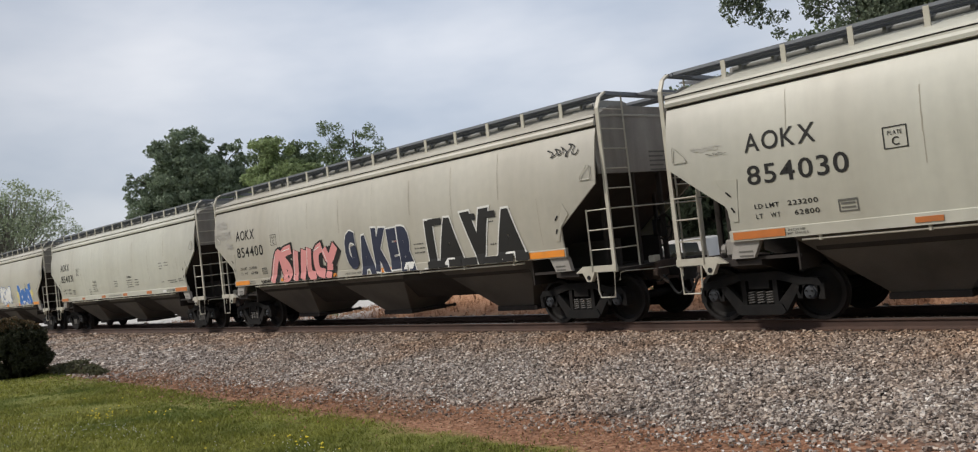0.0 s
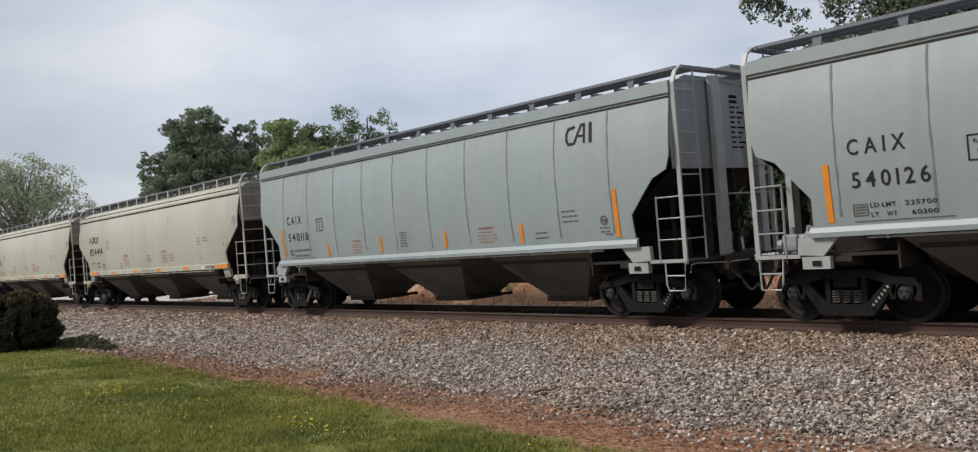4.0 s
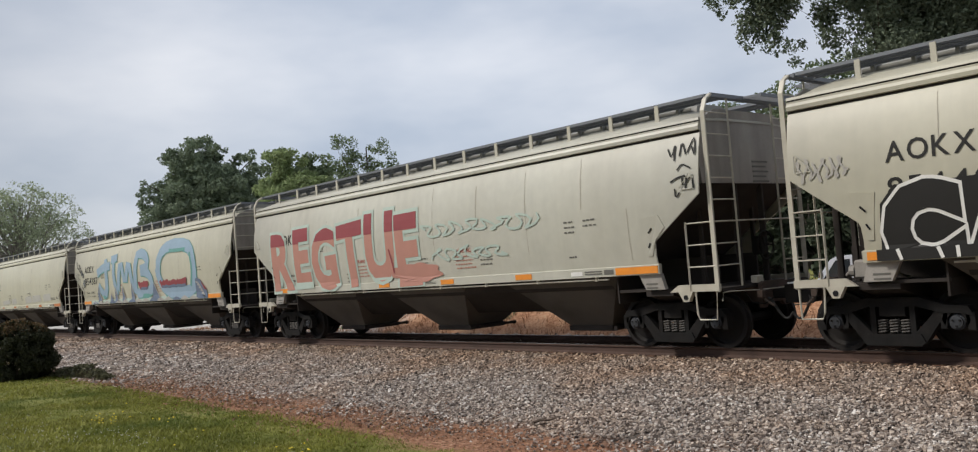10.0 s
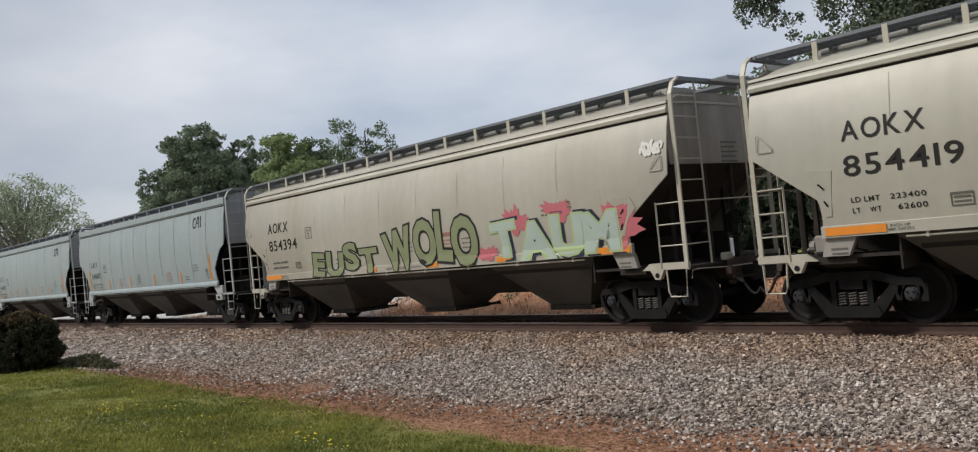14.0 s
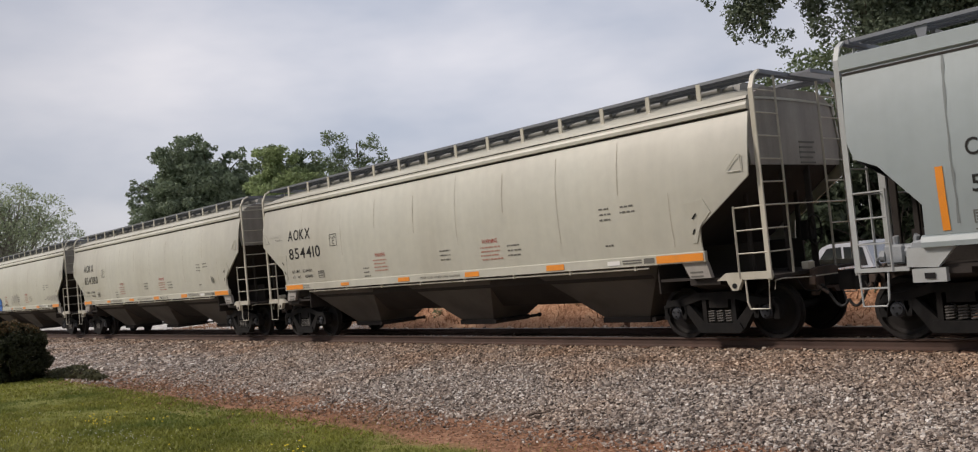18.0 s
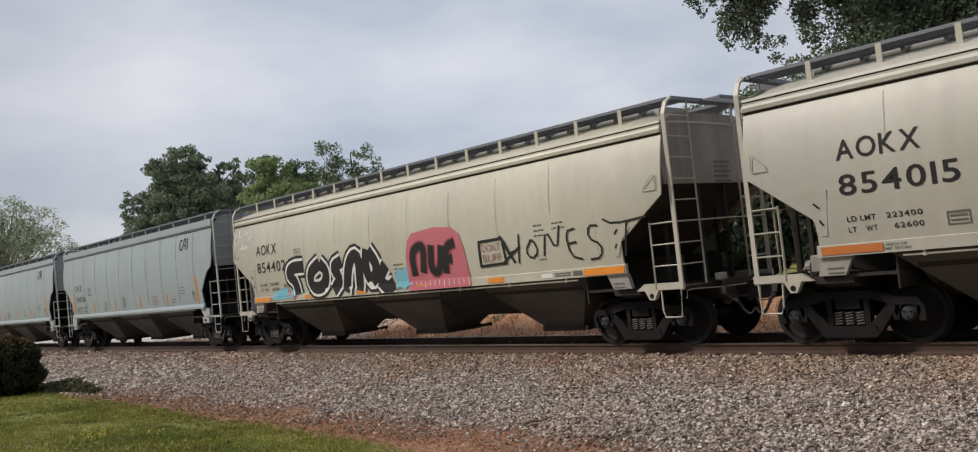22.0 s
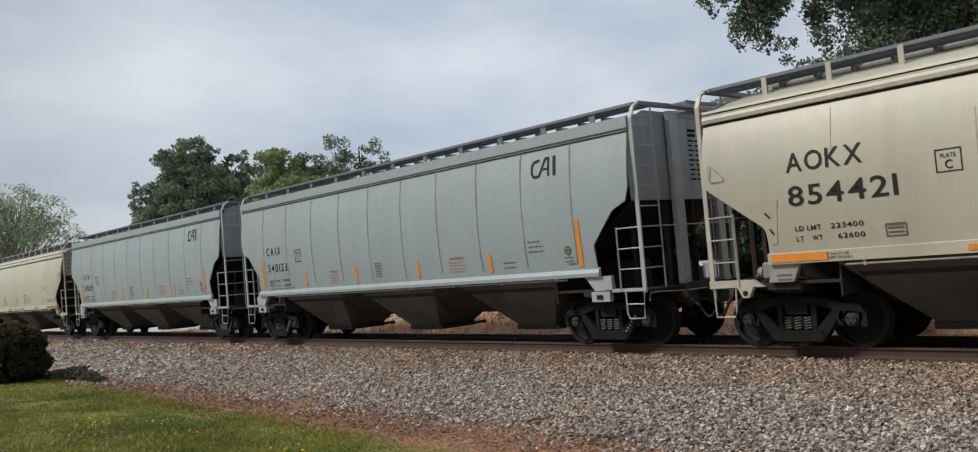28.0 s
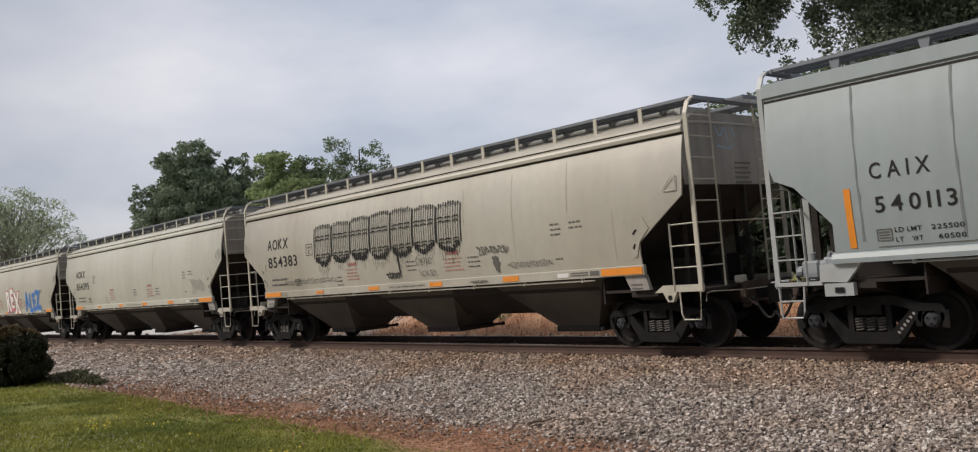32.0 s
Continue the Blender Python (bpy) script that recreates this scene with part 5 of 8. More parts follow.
# ---------------------------------------------------------------- the train
# kind, paint variant, reporting number, load limit, light weight, in order from the head of what passes
TRAIN = [("c", 0, "854030", "223200", "62800"), ("c", 2, "854400", "223500", "62500"), ("c", 0, "854031", "223200", "62800"), ("c", 2, "85439", "223400", "62600"),
         ("g", 0, "540126", "225700", "60300"), ("g", 0, "540118", "", ""), ("c", 0, "854414", "223300", "62700"), ("c", 0, "854420", "223400", "62600"),
         ("c", 0, "854408", "223500", "62500"), ("c", 0, "854385", "", ""), ("c", 1, "854406", "", ""), ("c", 0, "6", "", ""),
         ("c", 1, "854387", "223400", "62600"), ("c", 1, "854018", "223300", "62700"), ("c", 0, "854419", "223400", "62600"), ("c", 2, "854394", "", ""),
         ("g", 0, "540107", "225600", "60400"), ("g", 0, "540115", "", ""), ("g", 0, "540104", "225600", ""), ("c", 0, "854410", "223400", "62600"),
         ("c", 0, "854380", "223400", "62600"), ("c", 0, "854384", "223400", "62600"), ("c", 0, "854015", "223400", "62600"), ("c", 1, "854402", "223300", "62700"),
         ("g", 0, "540116", "225500", "60500"), ("g", 0, "540105", "225700", "60300"), ("c", 1, "854405", "223500", "62500"), ("c", 2, "854390", "", ""),
         ("c", 1, "854421", "223400", "62600"), ("g", 0, "540123", "225700", "60300"), ("g", 0, "540129", "225700", "60300"), ("c", 1, "854032", "223400", "62600"),
         ("g", 0, "540113", "225500", "60500"), ("c", 2, "854383", "", ""), ("c", 0, "854395", "", ""), ("c", 2, "854391", "", "")]

cream_car = build_car("cream")
build_markings(cream_car, "cream")
grey_car = build_car("grey")
build_markings(grey_car, "grey")

cars, offset = [], 0.0
for kind, variant, number, limit, weight in TRAIN:
    first, spec = (cream_car, CREAM_CAR) if kind == "c" else (grey_car, GREY_CAR)
    car = first if first not in cars else copy_thing(first, Matrix())
    cars.append(car)
    car["behind"] = offset + spec["length"] / 2
    offset += spec["length"]

for car, (kind, variant, number, limit, weight) in zip(cars, TRAIN):
    spec = CREAM_CAR if kind == "c" else GREY_CAR
    w = spec["width"]
    if kind == "c":
        if variant:
            for o in car.children:
                if o.name.split(".")[0] in ("side_sheet", "side_sill", "roof", "eave_rail", "corner_plate"):
                    o.material_slots[0].link = "OBJECT"
                    o.material_slots[0].material = CREAM[variant]
        part("reporting_mark", on_side(words("AOKX", MARK, -6.64, -5.44, 2.78, 3.08), w, 0.007), INK["black"], car)
        if len(number) > 1:
            part("car_number", on_side(words(number, MARK, -6.65, -4.98 - 0.27 * (6 - len(number)), 2.26, 2.57), w, 0.007), INK["black"], car)
        elif number:
            part("car_number", on_side(words(number, MARK, -5.28, -5.0, 2.26, 2.57), w, 0.007), INK["black"], car)
        a = (-6.60, 1.87)
    else:
        part("reporting_mark", on_side(words("CAIX", MARK, -6.06, -5.22, 2.54, 2.775, spacing=0.34), w, 0.007), INK["black"], car)
        part("car_number", on_side(words(number, MARK, -6.03, -4.92, 2.055, 2.29, spacing=0.26), w, 0.007), INK["black"], car)
        a = (-5.80, 1.755)
        bm = bars([(-6.06, -5.84, 1.80, 1.815), (-6.06, -5.84, 1.64, 1.655), (-6.06, -6.045, 1.64, 1.815), (-5.855, -5.84, 1.64, 1.815), (-6.03, -5.87, 1.755, 1.78), (-6.03, -5.87, 1.715, 1.735), (-6.03, -5.87, 1.675, 1.695), (-6.06, -4.66, 1.555, 1.567)])
        part("load_box", on_side(bm, w, 0.007), INK["faded"], car)["kind"] = "stuff"
    if limit:
        k = 0.92 if kind == "c" else 0.80
        bm = words("LD LMT", MARK, a[0], a[0] + 0.46 * k, a[1], a[1] + 0.085 * k)
        words(limit, MARK, a[0] + 0.62 * k, a[0] + 1.16 * k, a[1], a[1] + 0.085 * k, bm=bm)
        words("LT", MARK, a[0], a[0] + 0.13 * k, a[1] - 0.17 * k, a[1] - 0.085 * k, bm=bm)
        words("WT", MARK, a[0] + 0.28 * k, a[0] + 0.46 * k, a[1] - 0.17 * k, a[1] - 0.085 * k, bm=bm)
        if weight:
            words(weight, MARK, a[0] + 0.72 * k, a[0] + 1.16 * k, a[1] - 0.17 * k, a[1] - 0.085 * k, bm=bm)
        part("load_limit", on_side(bm, w, 0.007), INK["black"], car)["kind"] = "stuff"
    else:
        part("load_limit", on_side(fine_print(a[0], a[1], 1.05, 2, 0.15, 0.06), w, 0.007), INK["faded"], car)["kind"] = "stuff"
    if number[:4] == "8540" or number == "854385":
        # an older batch: black notices, weathered strips and a pale hand brake
        for o in car.children:
            kind_of = o.name.split(".")[0]
            other = {"hand_brake": LADDER_CREAM} if number == "854385" else {"hand_brake": LADDER_CREAM, "reflector": OLD_ORANGE, "warning_title": INK["black"], "warning_print": INK["faded"]}
            if kind_of in other:
                o.material_slots[0].link = "OBJECT"
                o.material_slots[0].material = other[kind_of]
        part("stencil_print", on_side(bars([(5.55, 6.3, 1.80, 1.83), (5.75, 6.35, 1.73, 1.76), (6.5, 6.75, 1.82, 1.85), (6.5, 6.9, 1.75, 1.78)]), w, 0.007), INK["faded"], car)["kind"] = "stuff"


# ---------------------------------------------------------------- graffiti
def spray(i, name, bm, ink, layer):
    w = (CREAM_CAR if TRAIN[i][0] == "c" else GREY_CAR)["width"]
    # paint runs over the sill, which stands a little prouder than the side
    bmesh.ops.bisect_plane(bm, geom=bm.verts[:] + bm.edges[:] + bm.faces[:], plane_co=(0, 0, 1.39), plane_no=(0, 0, 1), clear_inner=True)
    part(name, on_side(bm, lambda z: w(z) if z > 1.57 else max(w(z), 1.562), 0.008 + 0.004 * layer), INK[ink], cars[i])


def piece(i, text, x0, x1, z0, z1, fill, line, back=None, jitter=0.06, slant=0.0, rise=0.0, face=None, seed=0, gap=0.05, low=1, heavy=False):
    """A lettered graffiti piece: optional shadow, outline and fill, each a layer of paint, letter by letter."""
    kw = dict(slant=slant, rise=rise, base=FAT, jitter=jitter, seed=seed, spacing=gap)
    for k in range(len(text)):
        if back:
            spray(i, "graffiti_shadow", words(text, FATTER, x0 + 0.08, x1 + 0.08, z0 - 0.06, z1 + 0.03, only=k, **kw), back, low - 1)
        if line:
            spray(i, "graffiti_outline", words(text, HUGE if heavy else FATTER, x0, x1, z0, z1, only=k, **kw), line, low)
        spray(i, "graffiti_letter", words(text, FATTER if heavy else face or (FAT if line else MARK), x0, x1, z0, z1, only=k, **kw), fill, low + 1)


def ribbon(bm, pts, w, soft=1):
    """A broad spray line with smooth bends and even width."""
    for _ in range(soft):
        pts = [pts[0]] + [(a[0] * q + b[0] * (1 - q), a[1] * q + b[1] * (1 - q)) for a, b in zip(pts, pts[1:]) for q in (0.75, 0.25)] + [pts[-1]]
    row = []
    for k, (x, z) in enumerate(pts):
        a, b = pts[max(k - 1, 0)], pts[min(k + 1, len(pts) - 1)]
        d = math.hypot(b[0] - a[0], b[1] - a[1]) or 1
        nx, nz = -(b[1] - a[1]) / d * w / 2, (b[0] - a[0]) / d * w / 2
        row.append((bm.verts.new((x + nx, 0, z + nz)), bm.verts.new((x - nx, 0, z - nz))))
    for a, b in zip(row, row[1:]):
        bm.faces.new((a[0], a[1], b[1], b[0]))
    return bm


def brush(i, ink, lines, wide, layer, name="graffiti_letter", soft=1):
    bm = bmesh.new()
    for pts in lines:
        ribbon(bm, pts, wide, soft)
    spray(i, name, bm, ink, layer)


def throw_up(i, letters, wide, fill, line, edge=0.05, low=1):
    """Letters drawn as fat rounded spray strokes with an outline."""
    for lines in letters:
        brush(i, line, lines, wide + 2 * edge, low, "graffiti_outline", 2)
        brush(i, fill, lines, wide, low + 1, "graffiti_letter", 2)


def shape(i, ink, outline, layer, name="graffiti_colour"):
    bm = bmesh.new()
    bm.faces.new([bm.verts.new((x, 0, z)) for x, z in outline])
    bmesh.ops.triangulate(bm, faces=bm.faces[:])
    spray(i, name, bm, ink, layer)


def patch(i, ink, blobs, layer=0, wobble=0.15, spikes=0.0):
    for k, (x, z, rx, rz) in enumerate(blobs):
        spray(i, "graffiti_colour", blob(bmesh.new(), x, z, rx, rz, wobble, 7 * k + i, spikes=spikes, n=36), ink, layer)


def tag(i, x0, x1, z0, z1, ink="black", w=0.025, seed=1, n=14):
    spray(i, "graffiti_tag", scrawl(x0, x1, z0, z1, w, seed + i, n), ink, 2)


# car 1: pink bubble piece, navy piece, big black block letters
pink_strokes = [[[(-4.65, 1.40), (-4.21, 2.16), (-3.97, 2.26), (-3.84, 1.47)]], [[(-3.33, 2.3), (-3.78, 2.25), (-3.9, 2.06), (-3.56, 1.81), (-3.58, 1.56), (-4.01, 1.46)]],
                [[(-3.31, 1.40), (-3.08, 2.24)], [(-2.91, 1.42), (-2.63, 2.24)]], [[(-2.36, 2.26), (-2.57, 1.55), (-2.17, 1.46)]], [[(-1.68, 2.25), (-2.04, 2.15), (-2.11, 1.59), (-1.70, 1.52)]],
                [[(-1.60, 2.20), (-1.44, 1.79), (-1.02, 2.24)], [(-1.38, 1.80), (-1.56, 1.38)]]]
for lines in pink_strokes:
    brush(1, "black", [[(x + 0.10, z - 0.02) for x, z in pts] for pts in lines], 0.44, 0, "graffiti_shadow", 2)
throw_up(1, pink_strokes, 0.27, "pink", "black", 0.055)
for lines in pink_strokes:
    brush(1, "white", [[(x - 0.08, z + 0.02) for x, z in lines[0][:2]]], 0.022, 3, "graffiti_shine", 1)
piece(1, "GAKER", -0.57, 2.30, 1.50, 2.40, "navy", "white", jitter=0.10, seed=2, heavy=True, gap=0.12)
piece(1, "JAVA", 2.75, 6.05, 1.46, 2.46, "black", "white", jitter=0.03, seed=4, gap=0.12, heavy=True)
for x0, x1, z0, z1 in ((2.80, 3.42, 1.40, 1.56), (3.56, 3.98, 1.40, 1.56), (4.10, 4.52, 1.40, 1.56), (4.72, 5.22, 1.40, 1.54), (5.34, 5.66, 1.40, 1.56), (5.74, 6.14, 1.40, 1.56), (3.02, 3.50, 2.36, 2.52), (4.30, 4.66, 2.36, 2.50), (4.96, 5.30, 2.36, 2.50)):
    shape(1, "black", [(x0, z0), (x1, z0), (x1, z1), (x0, z1)], 3, "graffiti_letter")
tag(1, 6.95, 7.7, 3.30, 3.55, "black", 0.022, 3, 8)
tag(1, -8.0, -7.0, 2.85, 3.15, "ash", 0.028, 5, 16)
tag(1, -7.95, -7.3, 3.2, 3.5, "ash", 0.028, 9, 8)
tag(1, -7.3, -6.9, 2.55, 2.75, "ash", 0.025, 7, 8)
tag(1, -5.35, -4.75, 1.40, 1.51, "black", 0.022, 6, 9)
# car 3
patch(3, "lilac", [(-3.2, 2.05, 1.9, 0.55), (-1.9, 2.2, 0.8, 0.45)])
piece(3, "KEAZ", -4.90, -1.45, 1.62, 2.66, "black", "white", jitter=0.05, seed=1, gap=0.10, heavy=True)
throw_up(3, [[[(-0.64, 1.66), (-0.53, 2.39), (-0.21, 2.46), (-0.05, 2.25), (-0.34, 2.05)]], [[(0.04, 1.66), (0.2, 2.36), (0.51, 2.41), (0.58, 2.17), (0.28, 2.02), (0.53, 1.64)]],
             [[(1.1, 2.35), (0.73, 2.31), (0.75, 2.09), (1.05, 1.96), (0.99, 1.68), (0.63, 1.63)]], [[(1.2, 1.61), (1.30, 2.38)], [(1.28, 2.36), (1.56, 1.62)], [(1.54, 1.62), (1.65, 2.40)]], [[(1.78, 1.59), (1.79, 2.34), (2.08, 2.37), (2.12, 2.17), (1.88, 2.01), (2.15, 1.61)]]], 0.25, "white", "blue", 0.035)
shape(3, "yellow", [(3.67, 2.28), (3.32, 2.14), (3.47, 2.02), (3.21, 1.94), (3.47, 1.77), (3.37, 1.55), (3.67, 1.5)], 0)
shape(3, "yellow", [(5.86, 2.2), (6.22, 2.19), (6.16, 2.03), (6.4, 1.92), (6.11, 1.82), (6.13, 1.62), (5.76, 1.61)], 0)
throw_up(3, [[[(3.58, 2.30), (3.95, 2.30), (3.98, 1.70), (3.70, 1.52)]], [[(4.16, 1.48), (4.40, 2.28), (4.68, 1.48)]], [[(4.70, 2.28), (4.96, 1.48), (5.22, 2.28)]], [[(5.28, 1.48), (5.56, 2.26), (5.86, 1.48)], [(5.6, 2.26), (6.0, 2.34)]]], 0.36, "blue", "white", 0.035, 1)
shape(3, "yellow", [(4.78, 2.32), (4.97, 2.32), (4.85, 2.07)], 3)
for star in ([(4.28, 2.0), (4.33, 1.89), (4.39, 1.85), (4.31, 1.81), (4.24, 1.7), (4.22, 1.81), (4.15, 1.86), (4.24, 1.90)], [(5.44, 1.95), (5.48, 1.85), (5.55, 1.8), (5.46, 1.76), (5.41, 1.65), (5.39, 1.76), (5.32, 1.81), (5.40, 1.86)]):
    shape(3, "white", star, 3, "graffiti_detail")
patch(3, "yellow", [(-4.95, 2.62, 0.14, 0.08), (-4.3, 2.3, 0.09, 0.07)], 5)
spray(3, "graffiti_tag", words("2017", THIN, 2.80, 3.28, 1.42, 1.55), "maroon", 2)
tag(3, -3.1, -2.5, 1.42, 1.52, "black", 0.02, 2, 8)
spray(3, "graffiti_tag", words("JAVA", THIN, -8.02, -7.62, 3.42, 3.58, jitter=0.15), "red", 2)
tag(3, -8.0, -7.35, 3.26, 3.36, "red", 0.016, 4, 12)
spray(3, "graffiti_tag", words("JIMBO", THIN, -8.0, -7.42, 3.04, 3.18, jitter=0.15), "red", 2)
# car 9: red line tags
spray(9, "graffiti_tag", stroke(bmesh.new(), [(-3.85, 1.60), (-3.55, 2.05), (-3.25, 1.60), (-3.85, 1.62)], 0.035), "red", 2)
tag(9, -1.2, 2.0, 1.62, 1.95, "red", 0.04, 2, 26)
bm = bmesh.new()
for cx in (0.55, 1.75):
    stroke(bm, [(cx + 0.26 * math.cos(a), 1.80 + 0.17 * math.sin(a)) for a in np.linspace(0, 6.283, 15)], 0.035)
    stroke(bm, [(cx - 0.07, 1.90), (cx - 0.07, 1.84)], 0.03), stroke(bm, [(cx + 0.07, 1.90), (cx + 0.07, 1.84)], 0.03)
    stroke(bm, [(cx - 0.14, 1.78), (cx, 1.73), (cx + 0.14, 1.78)], 0.03)
spray(9, "graffiti_tag", bm, "red", 3)
tag(9, 2.2, 3.5, 1.92, 2.2, "black", 0.03, 6, 15)
brush(9, "black", [[(3.0, 1.88), (3.2, 1.80), (3.1, 1.70), (3.16, 1.62)]], 0.025, 2, "graffiti_tag")
spray(9, "graffiti_tag", words("0", THIN, 4.0, 4.2, 1.70, 2.04), "red", 2)
spray(9, "graffiti_tag", words("2", THIN, 4.36, 4.6, 1.70, 2.02), "red", 2)
spray(9, "graffiti_tag", bars([(4.25, 4.30, 1.70, 1.75)]), "red", 2)
tag(9, 2.15, 3.2, 1.41, 1.53, "black", 0.022, 8, 12)
tag(9, 3.75, 4.8, 1.43, 1.54, "teal", 0.025, 8, 12)
tag(9, -3.3, -2.25, 1.41, 1.52, "teal", 0.025, 9, 12)
tag(9, -6.8, -5.9, 1.68, 2.02, "faded", 0.022, 3, 16)
tag(9, 6.05, 6.65, 1.43, 1.51, "white", 0.018, 3, 9)
# car 10: long black and white piece with flames
shape(10, "purple", [(5.0, 1.39), (6.9, 1.39), (6.9, 1.52), (6.3, 1.75), (5.75, 1.92), (5.72, 2.42), (5.3, 2.5), (2.9, 2.5), (2.7, 2.1), (2.5, 1.39)], 0)
shape(10, "flame", [(5.6, 1.86), (5.65, 2.02), (5.8, 2.06), (6.2, 1.92), (6.6, 1.76), (7.08, 1.56), (7.08, 1.40), (6.75, 1.40), (6.85, 1.55), (6.3, 1.74)], 1)
shape(10, "rose", [(5.05, 2.1), (5.72, 2.08), (5.98, 2.12), (5.78, 2.3), (5.86, 2.6), (5.66, 2.44), (5.5, 2.38), (5.1, 2.36)], 1)
crown_line = [(2.86, 2.42), (2.88, 2.70), (3.05, 2.78), (3.2, 2.72), (3.4, 2.86), (3.62, 2.83), (3.8, 2.76), (4.0, 2.86), (4.2, 2.84), (4.4, 2.90), (4.6, 2.88), (4.8, 2.96), (5.0, 2.82), (5.3, 2.82), (5.5, 2.72), (5.62, 2.52), (5.4, 2.42)]
shape(10, "flame", crown_line, 1)
shape(10, "yellow", [(3.1, 2.55), (3.3, 2.72), (3.7, 2.70), (4.0, 2.78), (4.5, 2.80), (4.8, 2.86), (5.0, 2.72), (5.3, 2.66), (4.6, 2.62), (3.8, 2.56)], 2)
brush(10, "black", [crown_line], 0.03, 2, "graffiti_outline")
shape(10, "lilac", [(2.88, 2.36), (3.0, 2.58), (3.4, 2.52), (3.7, 2.62), (4.1, 2.56), (4.4, 2.74), (4.6, 2.60), (5.2, 2.58), (5.35, 2.42), (5.0, 2.36)], 3)
brush(10, "white", [[(4.15, 2.46), (4.5, 2.74), (4.85, 2.5)], [(4.5, 2.74), (4.52, 2.46)]], 0.035, 4, "graffiti_detail")
patch(10, "rose", [(-0.4, 2.12, 0.16, 0.24), (0.7, 2.15, 0.18, 0.24), (1.3, 2.25, 0.15, 0.22), (2.5, 2.2, 0.22, 0.36), (-1.3, 2.05, 0.18, 0.24)], 1, 0.3, 0.6)
shape(10, "black", [(-6.85, 1.39), (-6.78, 2.2), (-6.55, 2.46), (-6.2, 2.44), (-5.95, 2.34), (-5.5, 2.46), (-5.0, 2.44), (-4.7, 2.52), (-2.6, 2.52), (-2.1, 2.42), (-1.88, 2.12), (-1.95, 1.39)], 2)
spike_line = [(-1.75, 1.39), (-1.7, 1.95), (-1.4, 2.14), (-1.2, 2.10), (-1.05, 2.22), (-0.85, 2.10), (-0.55, 2.20), (-0.3, 2.12), (-0.15, 2.32), (0.0, 2.14), (0.4, 2.22), (0.75, 2.12), (0.9, 2.28), (1.1, 2.12), (1.7, 2.10), (1.95, 2.24), (2.15, 2.08), (2.5, 1.92), (2.8, 1.78), (2.9, 1.39)]
shape(10, "black", spike_line, 2)
shape(10, "white", [(2.82, 1.39), (2.84, 2.3), (3.1, 2.52), (5.0, 2.50), (5.15, 2.3), (5.36, 1.39)], 4)
shape(10, "black", [(2.90, 1.39), (2.91, 2.28), (3.13, 2.46), (4.9, 2.44), (5.02, 2.26), (5.02, 1.39)], 5)
piece(10, "CASUP", -6.72, -2.05, 1.30, 2.40, "black", "white", jitter=0.02, seed=12, gap=0.05, low=3, heavy=True)
piece(10, "CAUSE", -1.62, 2.72, 1.30, 2.04, "black", "white", jitter=0.06, seed=15, gap=-0.03, low=3)
piece(10, "NUFO", 2.98, 4.95, 1.30, 2.38, "black", "white", jitter=0.03, seed=17, gap=0.05, low=6, heavy=True)
brush(10, "maroon", [[(3.15, 2.2), (3.3, 2.3), (3.35, 1.8)], [(4.3, 1.6), (4.5, 1.5), (4.7, 1.62)]], 0.02, 8, "graffiti_detail")
spray(10, "graffiti_overspray", bars([(-6.9, 5.02, 1.385, 1.556)]), "black", 8)
rnd = random.Random(6)
brush(10, "white", [[(x, 1.552), (x + rnd.uniform(-0.06, 0.08), 1.395)] for x in np.arange(-6.6, 4.9, 0.46) + 0.12 * np.sin(np.arange(25) * 2.3)], 0.05, 9, "graffiti_drip", 0)
spray(10, "graffiti_tag", words("KEAZ", THIN, 5.48, 6.02, 2.62, 2.76, jitter=0.12), "black", 2)
spray(10, "graffiti_tag", words("SOS", THIN, 5.62, 6.02, 2.44, 2.57, jitter=0.1), "black", 2)
tag(10, -8.0, -7.2, 2.6, 3.0, "ash", 0.03, 4, 12)
# car 11: faded red block letters over pale blue
piece(11, "REGTUE", -7.05, 0.2, 1.62, 3.2, "salmon", "mint", jitter=0.05, seed=3, gap=0.05)
for k in range(6):
    bm = words("REGTUE", FAT, -7.05, 0.2, 1.62, 3.2, only=k, base=FAT, jitter=0.05, seed=3, spacing=0.05)
    bmesh.ops.bisect_plane(bm, geom=bm.verts[:] + bm.edges[:] + bm.faces[:], plane_co=(0, 0, 2.78), plane_no=(0, 0, 1), clear_inner=True)
    spray(11, "graffiti_letter_top", bm, "maroon", 3)
patch(11, "salmon", [(0.2, 1.72, 0.75, 0.22), (-0.4, 1.75, 0.6, 0.2)], 2, 0.25)
tag(11, 0.4, 4.2, 2.45, 2.85, "mint", 0.05, 5, 14)
tag(11, 0.8, 3.2, 1.9, 2.25, "mint", 0.05, 8, 10)
for lines in ([[(7.52, 3.54), (7.61, 3.35), (7.68, 3.66), (7.66, 3.32)]], [[(7.77, 3.38), (7.81, 3.66), (7.90, 3.4)]], [[(7.93, 3.42), (8.0, 3.57), (8.07, 3.70), (8.10, 3.32), (8.01, 3.53)]], [[(7.72, 3.14), (7.82, 3.25), (8.0, 3.15)]],
              [[(7.57, 2.95), (7.74, 3.02), (7.92, 3.04), (7.88, 2.81)]], [[(7.82, 3.03), (7.83, 2.84), (8.02, 3.03), (8.05, 2.80)]], [[(7.66, 2.83), (7.67, 2.66), (7.76, 2.76)]]):
    brush(11, "black", lines, 0.03, 2, "graffiti_tag")
